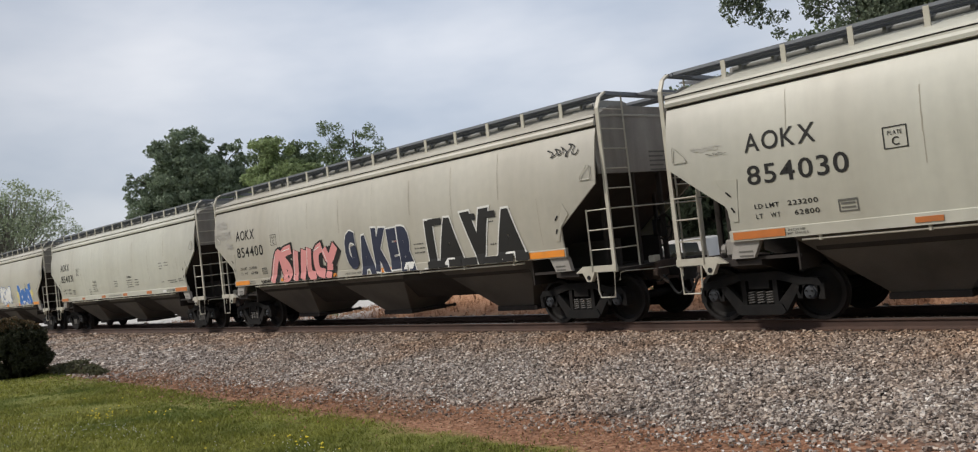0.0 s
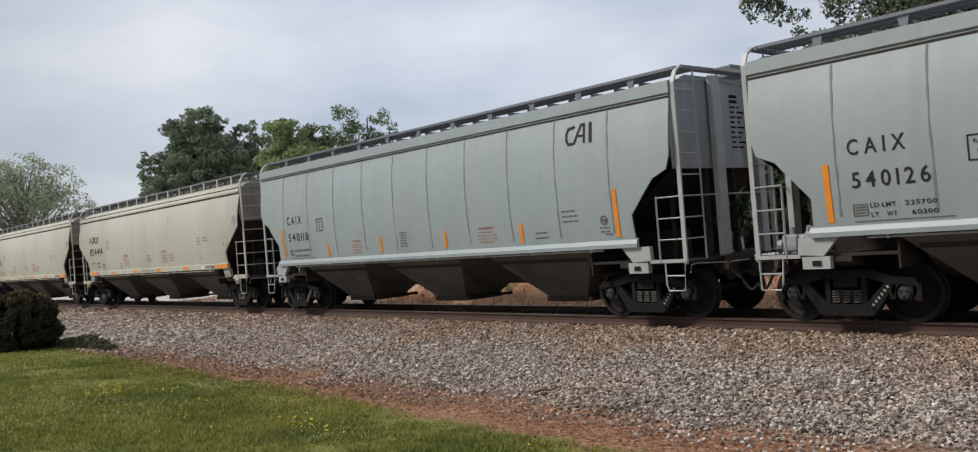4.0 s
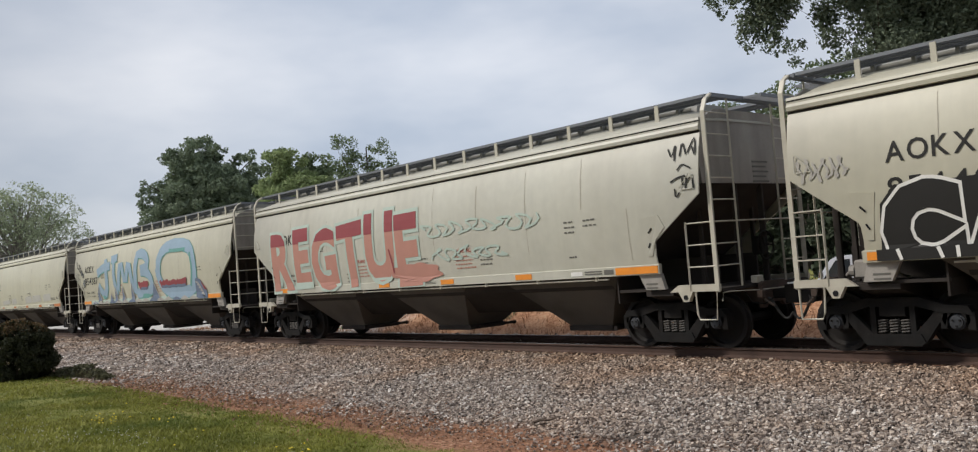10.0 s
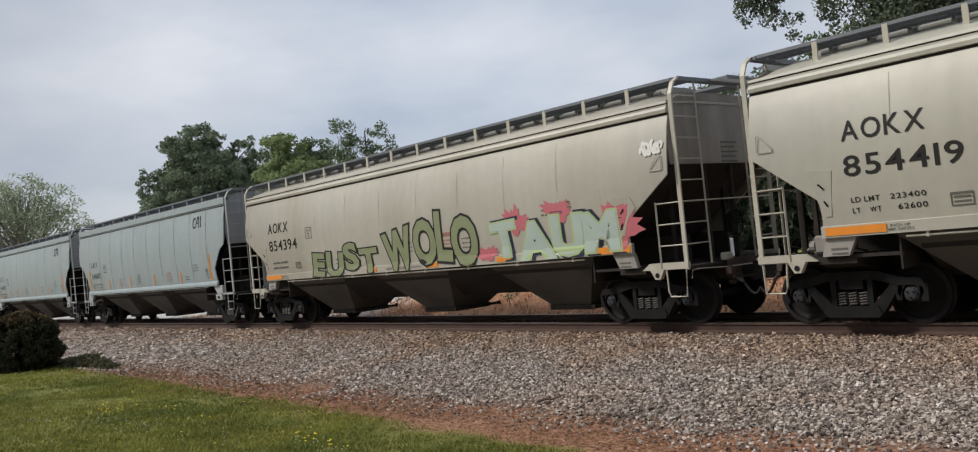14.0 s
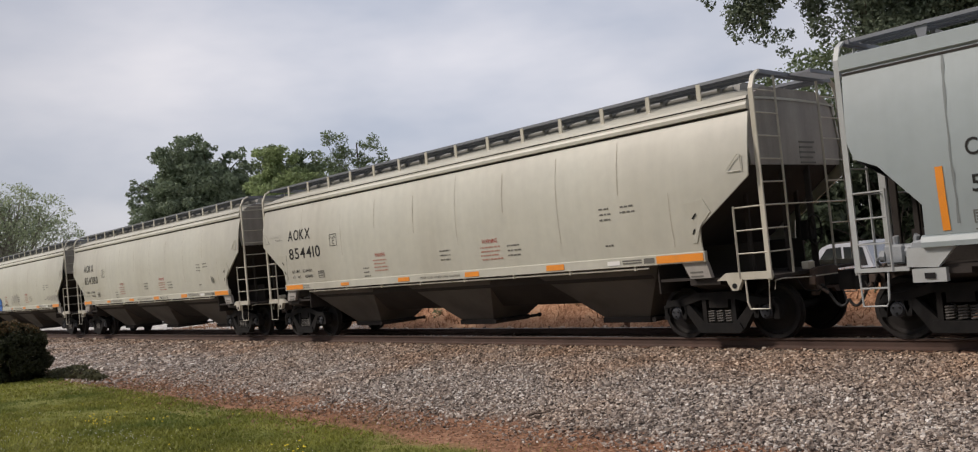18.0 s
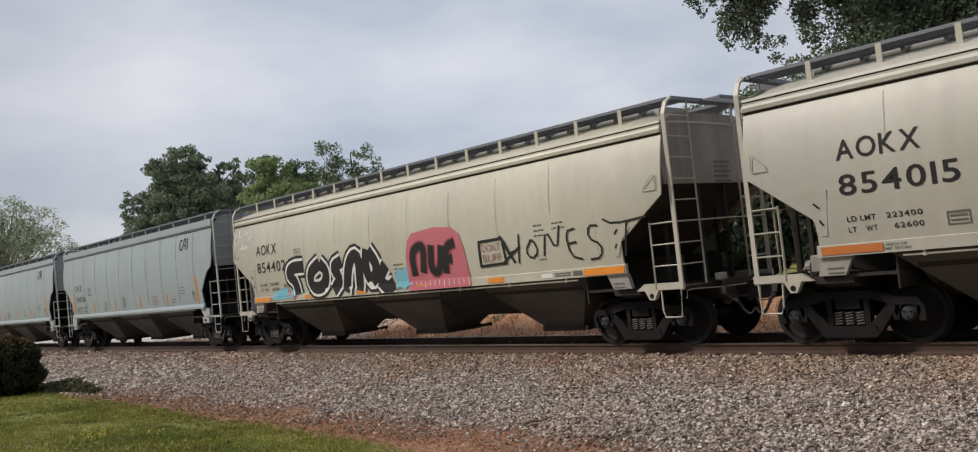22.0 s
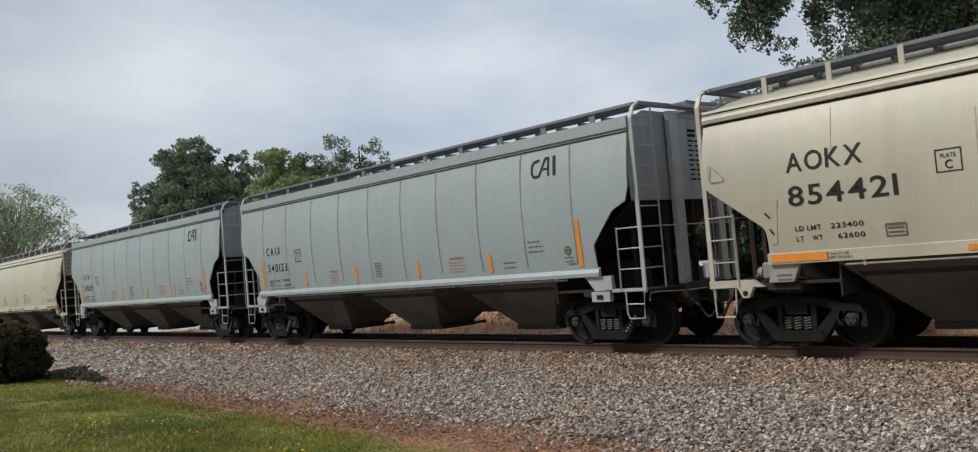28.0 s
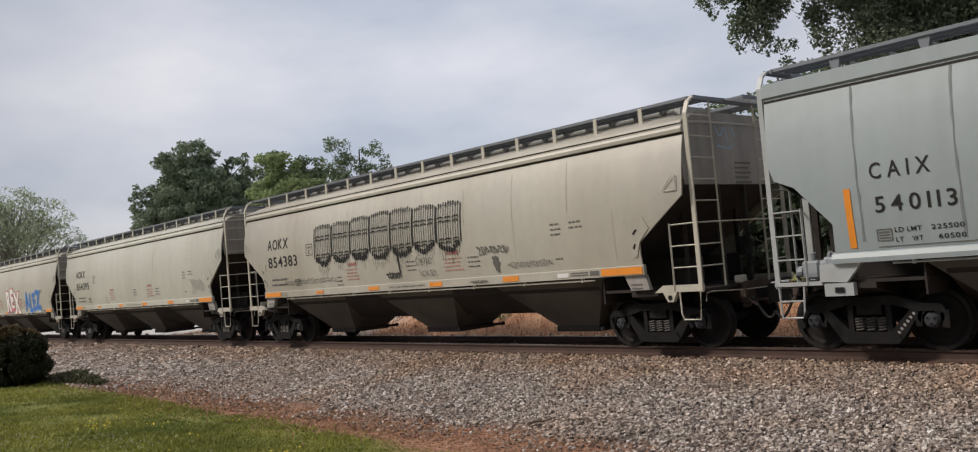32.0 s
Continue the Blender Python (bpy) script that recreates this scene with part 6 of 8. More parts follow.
brush(11, "maroon", [[(-1.0, 2.35), (-0.9, 2.0), (-0.88, 1.75)]], 0.05, 4, "graffiti_drip")
# car 12: huge pale blue letters over grey boulders
jimbo = [[[(-4.95, 2.7), (-4.28, 2.92), (-3.33, 2.97)], [(-3.89, 3.27), (-3.78, 2.14), (-4.18, 1.71), (-4.63, 1.97), (-4.87, 2.19)]], [[(-3.2, 3.21), (-2.46, 3.26)], [(-2.86, 3.26), (-2.93, 2.37), (-2.66, 1.71)]], \
    [[(-2.51, 1.91), (-2.04, 3.26), (-1.62, 2.0), (-1.11, 3.25), (-0.77, 1.77)]], [[(-0.56, 1.71), (-0.31, 3.22), (0.28, 3.3), (0.95, 3.04), (0.81, 2.69), (-0.06, 2.61), (0.89, 2.52), (1.31, 2.11), (1.05, 1.76), (-0.42, 1.73)]], \
    [[(1.92, 2.28), (2.07, 3.08), (2.94, 3.43), (4.59, 3.34), (5.12, 2.98), (5.22, 2.22), (4.99, 1.69), (3.88, 1.66), (2.7, 1.7), (2.09, 2.05), (1.87, 2.63)]]]
for lines, wide in zip(jimbo, (0.34, 0.30, 0.32, 0.36, 0.42)):
    brush(12, "teal", [[(x + 0.03, z - 0.02) for x, z in pts] for pts in lines], wide + 0.05, 1, "graffiti_outline")
    brush(12, "sky", lines, wide, 2)
brush(12, "teal", [[(4.91, 3.03), (5.08, 2.44), (4.84, 1.85)], [(3.04, 3.19), (3.73, 3.17), (4.5, 3.16)]], 0.13, 3, "graffiti_shadow")
rnd = random.Random(12)
for x0, x1, z0, z1 in ((-0.20, 0.88, 1.86, 2.16), (2.0, 4.55, 1.86, 2.12)):
    edge = [(x, z1 + rnd.uniform(-0.05, 0.06)) for x in np.arange(x0, x1, 0.09)]
    shape(12, "maroon", [(x0 + 0.2, z0)] + edge + [(x1 - 0.1, z0 + 0.02)], 4)
    brush(12, "slate", [[(x, z0 + rnd.uniform(0.02, 0.08)) for x in np.arange(x0 + 0.25, x1 - 0.1, 0.12)]], 0.09, 5, "graffiti_detail")
for x, z, r in ((-4.95, 2.15, 0.20), (-3.45, 1.85, 0.16), (-2.85, 2.05, 0.16), (-2.0, 2.1, 0.15), (-0.95, 2.15, 0.17), (1.42, 2.10, 0.30)):
    shape(12, "slate", [(x - r, 1.40), (x - r * 0.5, (1.5 + z) / 2), (x, z), (x + r * 0.6, (1.5 + z) / 2), (x + r * 1.7, 1.40)], 4)
    brush(12, "ash", [[(x + r * 0.1, z), (x + r * 0.8, (1.45 + z) / 2), (x + r * 1.9, 1.43)]], 0.06, 5, "graffiti_detail")
shape(12, "slate", [(5.22, 1.6), (5.24, 2.08), (5.45, 2.12), (5.7, 2.02), (5.95, 1.78), (6.1, 1.62), (6.12, 1.40), (5.2, 1.40)], 4)
for k in range(6):
    brush(12, "ash", [[(5.28 + 0.1 * k, 1.98 - 0.1 * k), (5.5 + 0.08 * k, 1.94 - 0.09 * k), (5.62 + 0.07 * k, 1.80 - 0.08 * k)]], 0.05, 5, "graffiti_detail")
shape(12, "maroon", [(5.66, 2.06), (5.8, 1.92), (6.12, 1.70), (5.9, 1.72)], 6)
spray(12, "graffiti_overspray", bars([(-6.1, 6.1, 1.392, 1.552)]), "mint", 0)
for k in range(16):
    x = -5.9 + 0.75 * k
    shape(12, "ash" if k % 3 else "slate", [(x, 1.40), (x + 0.1, 1.47), (x + 0.35, 1.52 + 0.03 * (k % 2)), (x + 0.62, 1.47), (x + 0.8, 1.40)], 5)
spray(12, "graffiti_tag", words("X20", THIN, -5.81, -5.33, 1.41, 1.54), "white", 6)
chain_tag = [[(-7.87, 3.36), (-7.77, 3.24), (-7.7, 3.06), (-7.48, 3.0), (-7.48, 3.15)], [(-7.53, 3.23), (-7.3, 3.12)], [(-7.44, 3.18), (-7.38, 2.88)], [(-7.32, 3.07), (-7.15, 3.03), (-7.21, 2.83), (-7.36, 2.87), (-7.32, 3.07)],
             [(-7.16, 2.95), (-6.99, 2.89), (-6.97, 2.72), (-7.14, 2.7), (-7.16, 2.95)], [(-6.92, 2.81), (-6.75, 2.7), (-6.87, 2.57), (-6.95, 2.64), (-6.92, 2.81)], [(-6.83, 2.48), (-6.68, 2.44), (-6.64, 2.24), (-6.76, 2.13), (-6.87, 2.26), (-6.83, 2.48)]]
inner_tag = [[(-7.09, 2.87), (-7.08, 2.74)], [(-7.03, 2.86), (-7.02, 2.73)], [(-6.88, 2.73), (-6.84, 2.66)], [(-6.8, 2.37), (-6.69, 2.36)], [(-6.81, 2.29), (-6.7, 2.23)], [(-6.95, 2.32), (-6.82, 2.42), (-6.72, 2.53)]]
loose_tag = [[(-8.1, 2.84), (-8.03, 2.83), (-8.02, 2.68)], [(-7.93, 2.57), (-7.88, 2.76), (-7.77, 2.74), (-7.82, 2.47), (-7.9, 2.55)], [(-7.72, 2.84), (-7.67, 2.73), (-7.74, 2.43), (-7.66, 2.38)], [(-7.6, 2.78), (-7.48, 2.79), (-7.62, 2.38), (-7.53, 2.30), (-7.44, 2.66)], [(-7.62, 2.77), (-7.27, 2.74)],
             [(-7.44, 2.54), (-7.31, 2.57), (-7.31, 2.37), (-7.41, 2.25), (-7.34, 2.13), (-7.21, 2.15), (-7.1, 2.31), (-7.09, 2.07)], [(-7.09, 2.14), (-6.94, 2.02), (-6.91, 1.92), (-7.02, 1.89), (-7.07, 2.0), (-6.93, 2.0)]]
for lines, ink, wide in ((chain_tag, "black", 0.045), (inner_tag, "slate", 0.035), (loose_tag, "faded", 0.025)):
    for line in lines:
        brush(12, ink, [line], wide, 2, "graffiti_tag")
# car 13: painted-out patches of a cooler shade
for x0, x1, z0, z1 in ((-4.0, -2.3, 1.62, 1.86), (-1.9, -0.9, 1.62, 1.92), (0.9, 2.2, 1.62, 1.98), (2.3, 3.9, 1.64, 2.0), (4.3, 5.7, 1.66, 2.02)):
    shape(13, "ghost", [(x0, z0), (x0 + 0.03, z1 - 0.05), (x0 + 0.2, z1), (x1 - 0.1, z1 + 0.03), (x1, z0 + 0.06)], 0, "paint_patch")
# car 15: olive and lime letters
piece(15, "EUST", -4.25, -1.0, 1.48, 2.1, "olive", "black", jitter=0.12, seed=4)
piece(15, "WOLO", -0.75, 2.9, 1.46, 2.5, "olive", "black", jitter=0.10, seed=8, gap=0.0)
patch(15, "rose", [(4.2, 2.2, 0.3, 0.25), (5.4, 2.3, 0.3, 0.2), (6.9, 1.9, 0.4, 0.4), (3.1, 1.6, 0.3, 0.15)], 0, 0.3, 0.5)
piece(15, "TAUM", 3.35, 6.9, 1.48, 2.2, "mint", "lime", back="navy", jitter=0.06, seed=2, gap=0.0)
tag(15, 7.6, 8.05, 3.05, 3.35, "white", 0.05, 4, 9)
# car 20
spray(20, "graffiti_tag", words("NOVA", THIN, 1.55, 2.25, 1.40, 1.53, jitter=0.15, seed=3), "black", 2)
tag(20, -3.6, -2.4, 1.42, 1.52, "ash", 0.02, 2, 12)
tag(20, 4.0, 4.9, 1.42, 1.54, "ash", 0.02, 3, 10)
tag(20, 6.0, 6.2, 1.8, 2.05, "faded", 0.02, 3, 6)
# car 21: blue bug with big ears
body = [(-4.16, 1.85), (-4.0, 1.80), (-3.8, 1.84), (-3.6, 1.80), (-3.32, 1.80), (-3.36, 1.39), (-4.22, 1.39)]
patch(21, "black", [(-4.05, 1.97, 0.25, 0.20), (-3.49, 1.89, 0.30, 0.21)], 1, 0.05)
shape(21, "black", [(x + (0.05 if x > -3.75 else -0.05), z + (0.04 if z > 1.5 else 0)) for x, z in body], 1, "graffiti_outline")
patch(21, "blue", [(-4.05, 1.97, 0.19, 0.15), (-3.49, 1.89, 0.24, 0.16)], 2, 0.05)
shape(21, "blue", body, 2)
brush(21, "black", [[(-4.02, 1.70), (-3.70, 1.68), (-3.42, 1.68)]], 0.05, 3, "graffiti_detail")
brush(21, "sky", [[(-4.1, 1.46), (-4.06, 1.54), (-3.98, 1.46), (-3.92, 1.54), (-3.84, 1.46), (-3.7, 1.54), (-3.6, 1.46), (-3.5, 1.53), (-3.42, 1.45)]], 0.025, 3, "graffiti_detail", 0)
patch(21, "black", [(-3.72, 2.17, 0.06, 0.05)], 2, 0.05)
tag(21, -5.0, -4.2, 1.6, 1.8, "black", 0.03, 3, 12)
patch(21, "faded", [(-5.62, 1.99, 0.11, 0.07), (-5.50, 2.02, 0.09, 0.07), (-5.40, 1.98, 0.09, 0.06), (-5.50, 1.73, 0.09, 0.08)], 1, 0.05)
brush(21, "faded", [[(-5.60, 1.93), (-5.52, 1.80)], [(-5.42, 1.93), (-5.48, 1.80)]], 0.015, 1, "graffiti_tag", 0)
tag(21, -2.6, -2.0, 1.62, 1.74, "black", 0.025, 5, 8)
brush(21, "ash", [[(-1.13, 1.7), (-1.0, 2.08), (-0.7, 2.16), (-0.72, 1.67), (-0.48, 2.13), (-0.29, 2.18), (-0.29, 1.65), (-0.08, 2.18), (0.17, 2.22), (0.13, 1.66), (0.55, 1.57)]], 0.05, 2, "graffiti_tag", 2)
tag(21, 5.4, 6.9, 1.70, 1.98, "ash", 0.035, 5, 13)
tag(21, -1.9, -1.2, 1.42, 1.52, "white", 0.02, 5, 8)
tag(21, 3.9, 4.9, 1.42, 1.54, "white", 0.03, 6, 10)
tag(21, -6.1, -5.7, 1.42, 1.52, "white", 0.03, 7, 8)
# car 23: black and white letters, pink cloud piece, boxed words
patch(23, "cyan", [(-5.2, 1.58, 0.8, 0.14), (0.45, 1.7, 0.35, 0.25), (-5.4, 1.62, 0.4, 0.12)], 0, 0.25)
black_letters = [[[(-4.02, 2.29), (-4.62, 2.3), (-4.9, 2.11), (-4.54, 1.92), (-4.5, 1.55)]], [[(-3.17, 2.32), (-3.73, 2.09), (-3.72, 1.67), (-3.1, 1.67), (-2.85, 2.06), (-3.17, 2.32)]], [[(-2.11, 2.29), (-2.57, 2.16), (-2.23, 1.85), (-2.65, 1.55)]],
                 [[(-2.06, 1.5), (-1.71, 2.35), (-1.26, 2.42), (-1.43, 1.5)]], [[(-0.91, 2.51), (-1.07, 2.04), (-0.84, 1.62), (-0.5, 2.04), (-0.86, 2.47)]], [[(-0.19, 2.06), (-0.55, 1.75), (-0.25, 1.48), (0.05, 1.6)]]]
for lines in black_letters:
    brush(23, "black", lines, 0.62, 0, "graffiti_shadow", 2)
throw_up(23, black_letters, 0.33, "black", "white", 0.07)
shape(23, "rose", [(0.62, 1.39), (0.66, 2.2), (0.78, 2.56), (1.0, 2.72), (1.8, 2.78), (2.4, 2.72), (2.66, 2.56), (2.78, 2.2), (2.86, 1.39)], 1)
throw_up(23, [[[(0.93, 1.72), (0.91, 2.26), (1.17, 2.4), (1.4, 2.38), (1.26, 1.77)]], [[(1.66, 2.39), (1.55, 1.79), (1.87, 1.75), (2.03, 2.35)]], [[(2.06, 1.71), (2.16, 2.3), (2.49, 2.37)], [(2.12, 2.03), (2.35, 2.02)]]], 0.20, "black", "maroon", 0.04, 2)
rnd = random.Random(23)
brush(23, "white", [[(x, 1.58), (x + 0.02, 1.42 + rnd.uniform(0, 0.1))] for x in np.arange(0.75, 2.8, 0.17)], 0.018, 3, "graffiti_drip", 0)
for lines in ([[(4.05, 2.27), (4.30, 1.78)], [(4.52, 2.36), (4.42, 1.76)], [(4.12, 1.98), (4.50, 2.06)]], [[(4.84, 2.2), (4.66, 2.0), (4.80, 1.82), (5.02, 1.94), (4.92, 2.2), (4.80, 2.2)]],
              [[(5.16, 1.86), (5.28, 2.40), (5.52, 1.92), (5.66, 2.42)]], [[(6.05, 2.32), (5.80, 2.28), (5.86, 1.80), (6.15, 1.72)], [(5.82, 2.04), (6.06, 2.06)]],
              [[(6.62, 2.32), (6.40, 2.34), (6.36, 2.10), (6.66, 1.96), (6.62, 1.72), (6.34, 1.70)]], [[(6.76, 2.42), (7.0, 2.30), (7.75, 2.36)], [(7.32, 2.34), (7.18, 1.70)]]):
    brush(23, "black", lines, 0.04, 2, "graffiti_tag")
bm = bmesh.new()
stroke(bm, [(3.25, 1.80), (3.28, 2.30), (4.0, 2.32), (4.05, 1.80), (3.25, 1.78)], 0.06), stroke(bm, [(3.95, 2.36), (4.3, 1.80)], 0.06), stroke(bm, [(4.5, 2.1), (3.95, 1.80)], 0.05)
spray(23, "graffiti_tag", bm, "black", 2)
spray(23, "graffiti_tag", words("DONT", THIN, 3.36, 3.92, 2.08, 2.24), "maroon", 2)
spray(23, "graffiti_tag", words("BUFF", THIN, 3.36, 3.92, 1.86, 2.03), "maroon", 2)
brush(23, "white", [[(-7.87, 3.52), (-8.05, 3.46), (-8.03, 3.26), (-7.85, 3.24)], [(-7.77, 3.66), (-7.75, 3.26)], [(-7.75, 3.44), (-7.63, 3.48), (-7.61, 3.26)], [(-7.51, 3.62), (-7.51, 3.10)], [(-7.39, 3.26), (-7.35, 3.54), (-7.23, 3.52), (-7.21, 3.26)], [(-7.07, 3.54), (-7.15, 3.36), (-7.03, 3.26), (-6.97, 3.52), (-6.93, 3.26)], [(-7.65, 3.06), (-7.35, 3.16), (-7.10, 3.02), (-7.55, 3.08)]], 0.04, 2, "graffiti_tag")
patch(23, "rose", [(-5.0, 1.62, 0.10, 0.09), (-4.75, 1.48, 0.08, 0.06), (-4.55, 1.72, 0.09, 0.12)], 1, 0.1)
# car 26: spray line letters and white bubble letters
bm = bmesh.new()
stroke(bm, [(-3.88, 1.50), (-3.76, 2.25), (-3.03, 1.55), (-2.89, 2.28)], 0.085)
stroke(bm, [(-1.99, 2.75), (-2.04, 1.62), (-2.41, 1.62)], 0.085), stroke(bm, [(-2.60, 2.22), (-1.61, 2.20)], 0.085)
stroke(bm, [(-1.42, 2.35), (-0.66, 2.20), (-1.52, 1.62), (-0.47, 1.58)], 0.085)
stroke(bm, [(-0.05, 2.6), (0.66, 2.42)], 0.085), stroke(bm, [(-0.00, 2.6), (-0.38, 1.5), (0.14, 1.52)], 0.085), stroke(bm, [(-0.24, 1.95), (0.33, 2.0)], 0.085)
spray(26, "graffiti_tag", bm, "black", 1)
cloud = [(0.99, 2.34), (1.38, 2.43), (1.72, 2.49), (2.28, 2.41), (2.3, 2.24), (3.14, 2.36), (3.83, 2.45), (3.99, 2.34), (4.23, 2.28), (4.18, 2.07), (4.4, 1.84), (4.58, 1.69), (4.44, 1.46), (4.06, 1.41), (3.74, 1.54), (3.29, 1.54), (2.8, 1.42), (1.78, 1.40), (1.04, 1.44), (1.03, 1.9)]
shape(26, "silver", cloud, 1)
brush(26, "black", [cloud + cloud[:2]], 0.055, 2, "graffiti_outline", 2)
for pts in ([(1.22, 2.2), (1.20, 1.95), (1.36, 2.0), (1.36, 2.18), (1.22, 2.2)], [(1.58, 2.36), (1.4, 1.45)], [(2.0, 2.36), (1.92, 1.98), (2.06, 1.43)], [(2.4, 2.12), (2.33, 1.49)], [(2.82, 2.13), (2.68, 1.54)], [(3.17, 2.30), (3.12, 1.59)], [(3.56, 2.39), (3.5, 1.85), (3.57, 1.55)], [(3.95, 2.34), (3.73, 1.9), (3.93, 1.6)],
            [(1.80, 2.47), (1.79, 2.24)], [(2.12, 2.43), (2.08, 2.22)], [(3.36, 2.40), (3.35, 2.18)], [(3.72, 2.44), (3.71, 2.23)]):
    brush(26, "black", [pts], 0.045, 3, "graffiti_detail")
dome = [(2.3, 2.26), (2.39, 2.67), (2.54, 2.87), (2.75, 2.9), (2.92, 2.8), (3.01, 2.59), (2.98, 2.23)]
shape(26, "silver", dome, 3)
brush(26, "black", [dome], 0.045, 4, "graffiti_outline")
patch(26, "white", [(2.62, 2.60, 0.08, 0.10), (2.86, 2.60, 0.08, 0.10)], 4, 0.05)
patch(26, "black", [(2.64, 2.56, 0.04, 0.05), (2.88, 2.56, 0.04, 0.05)], 5, 0.05)
brush(26, "black", [[(2.69, 2.48), (2.76, 2.36), (2.82, 2.13)]], 0.035, 5, "graffiti_detail")
bm = bmesh.new()
stroke(bm, [(2.43, 2.88), (2.32, 3.05)], 0.03), stroke(bm, [(2.65, 2.92), (2.60, 3.13)], 0.03), stroke(bm, [(2.90, 2.84), (3.07, 3.05)], 0.03)
spray(26, "graffiti_tag", bm, "black", 3)
tag(26, -5.0, -4.2, 1.65, 2.1, "black", 0.03, 3, 12)
ring = [(4.62 + (0.72 + (0.10 if k % 2 else 0)) * math.cos(a), 2.0 + (0.46 + (0.07 if k % 2 else 0)) * math.sin(a)) for k, a in enumerate(np.linspace(-2.0, 2.6, 23))]
brush(26, "black", [ring], 0.035, 2, "graffiti_tag")
tag(26, 4.2, 5.1, 1.78, 2.22, "salmon", 0.03, 8, 12)
brush(26, "black", [[(5.95, 2.26), (5.68, 2.2), (5.66, 1.84), (5.92, 1.76)]], 0.04, 2, "graffiti_tag")
brush(26, "black", [[(6.02, 2.24), (6.10, 1.80), (6.22, 2.10), (6.34, 1.78), (6.44, 2.24)]], 0.04, 2, "graffiti_tag")
brush(26, "black", [[(6.56, 1.74), (6.56, 2.26), (6.80, 2.18), (6.60, 2.02), (6.86, 1.86), (6.56, 1.74)]], 0.04, 2, "graffiti_tag")
tag(26, -7.0, -6.4, 1.42, 1.52, "black", 0.02, 2, 10)
tag(26, 4.5, 5.2, 1.42, 1.50, "black", 0.018, 4, 10)
# car 27: dark scribbled piece in an orange haze, grey piece with black spikes
patch(27, "salmon", [(-4.4, 2.05, 0.5, 0.42), (-0.9, 1.85, 0.6, 0.32)], 0, 0.25)
patch(27, "flame", [(-4.2, 1.62, 0.35, 0.2), (-0.95, 2.25, 0.35, 0.28), (1.2, 1.75, 0.25, 0.2)], 0, 0.25, 0.2)
shape(27, "slate", [(-4.2, 1.40), (-4.15, 2.0), (-3.8, 2.35), (-2.6, 2.5), (-1.6, 2.46), (-1.2, 2.0), (-1.1, 1.40)], 1)
for k in range(4):
    tag(27, -4.2, -1.1, 1.50 + 0.2 * k, 1.85 + 0.2 * k, "black" if k % 2 == 0 else "faded", 0.07, 70 + 3 * k, 16)
tag(27, -4.0, -1.3, 1.6, 2.2, "ash", 0.03, 91, 12)
brush(27, "black", [[(-1.0, 2.05), (-0.75, 2.0), (-0.4, 2.08), (-0.36, 1.72), (-0.75, 1.66)]], 0.10, 2, "graffiti_tag")
tag(27, -0.2, 0.9, 1.62, 1.84, "faded", 0.035, 5, 12)
tag(27, -0.8, -0.3, 2.45, 2.75, "faded", 0.045, 6, 6)
rnd = random.Random(27)
top = [(x, 2.35 + 0.32 * abs(math.sin(2.3 * x)) + rnd.uniform(0, 0.12) + 0.03 * x) for x in np.arange(1.7, 6.3, 0.14)]
shape(27, "slate", [(1.55, 1.39)] + top + [(6.35, 1.39)], 1)
for x, z, rx, rz in ((2.9, 2.0, 0.5, 0.42), (4.2, 2.02, 0.62, 0.4), (5.4, 2.1, 0.4, 0.35)):
    shape(27, "ash", [(x + rx * math.cos(a), z + rz * math.sin(a)) for a in np.linspace(0, 6.0, 14)], 2)
    brush(27, "black", [[(x + rx * math.cos(a), z + rz * math.sin(a)) for a in np.linspace(0.3, 6.5, 14)]], 0.05, 3, "graffiti_outline")
for k in range(16):
    x = 1.75 + 0.29 * k
    shape(27, "black", [(x - 0.05, 2.2), (x - 0.06, 2.5), (x, 2.75 + rnd.uniform(-0.1, 0.22)), (x + 0.05, 2.45), (x + 0.06, 2.2)], 3)
for k in range(3):
    tag(27, 1.65, 6.3, 1.42 + 0.28 * k, 1.72 + 0.28 * k, "white" if k == 0 else "silver", 0.03, 50 + k, 34)
spray(27, "graffiti_tag", scrawl(2.2, 5.6, 1.41, 1.54, 0.03, 3, 40), "black", 5)
tag(27, 6.6, 7.6, 2.9, 3.3, "ash", 0.03, 4, 12)
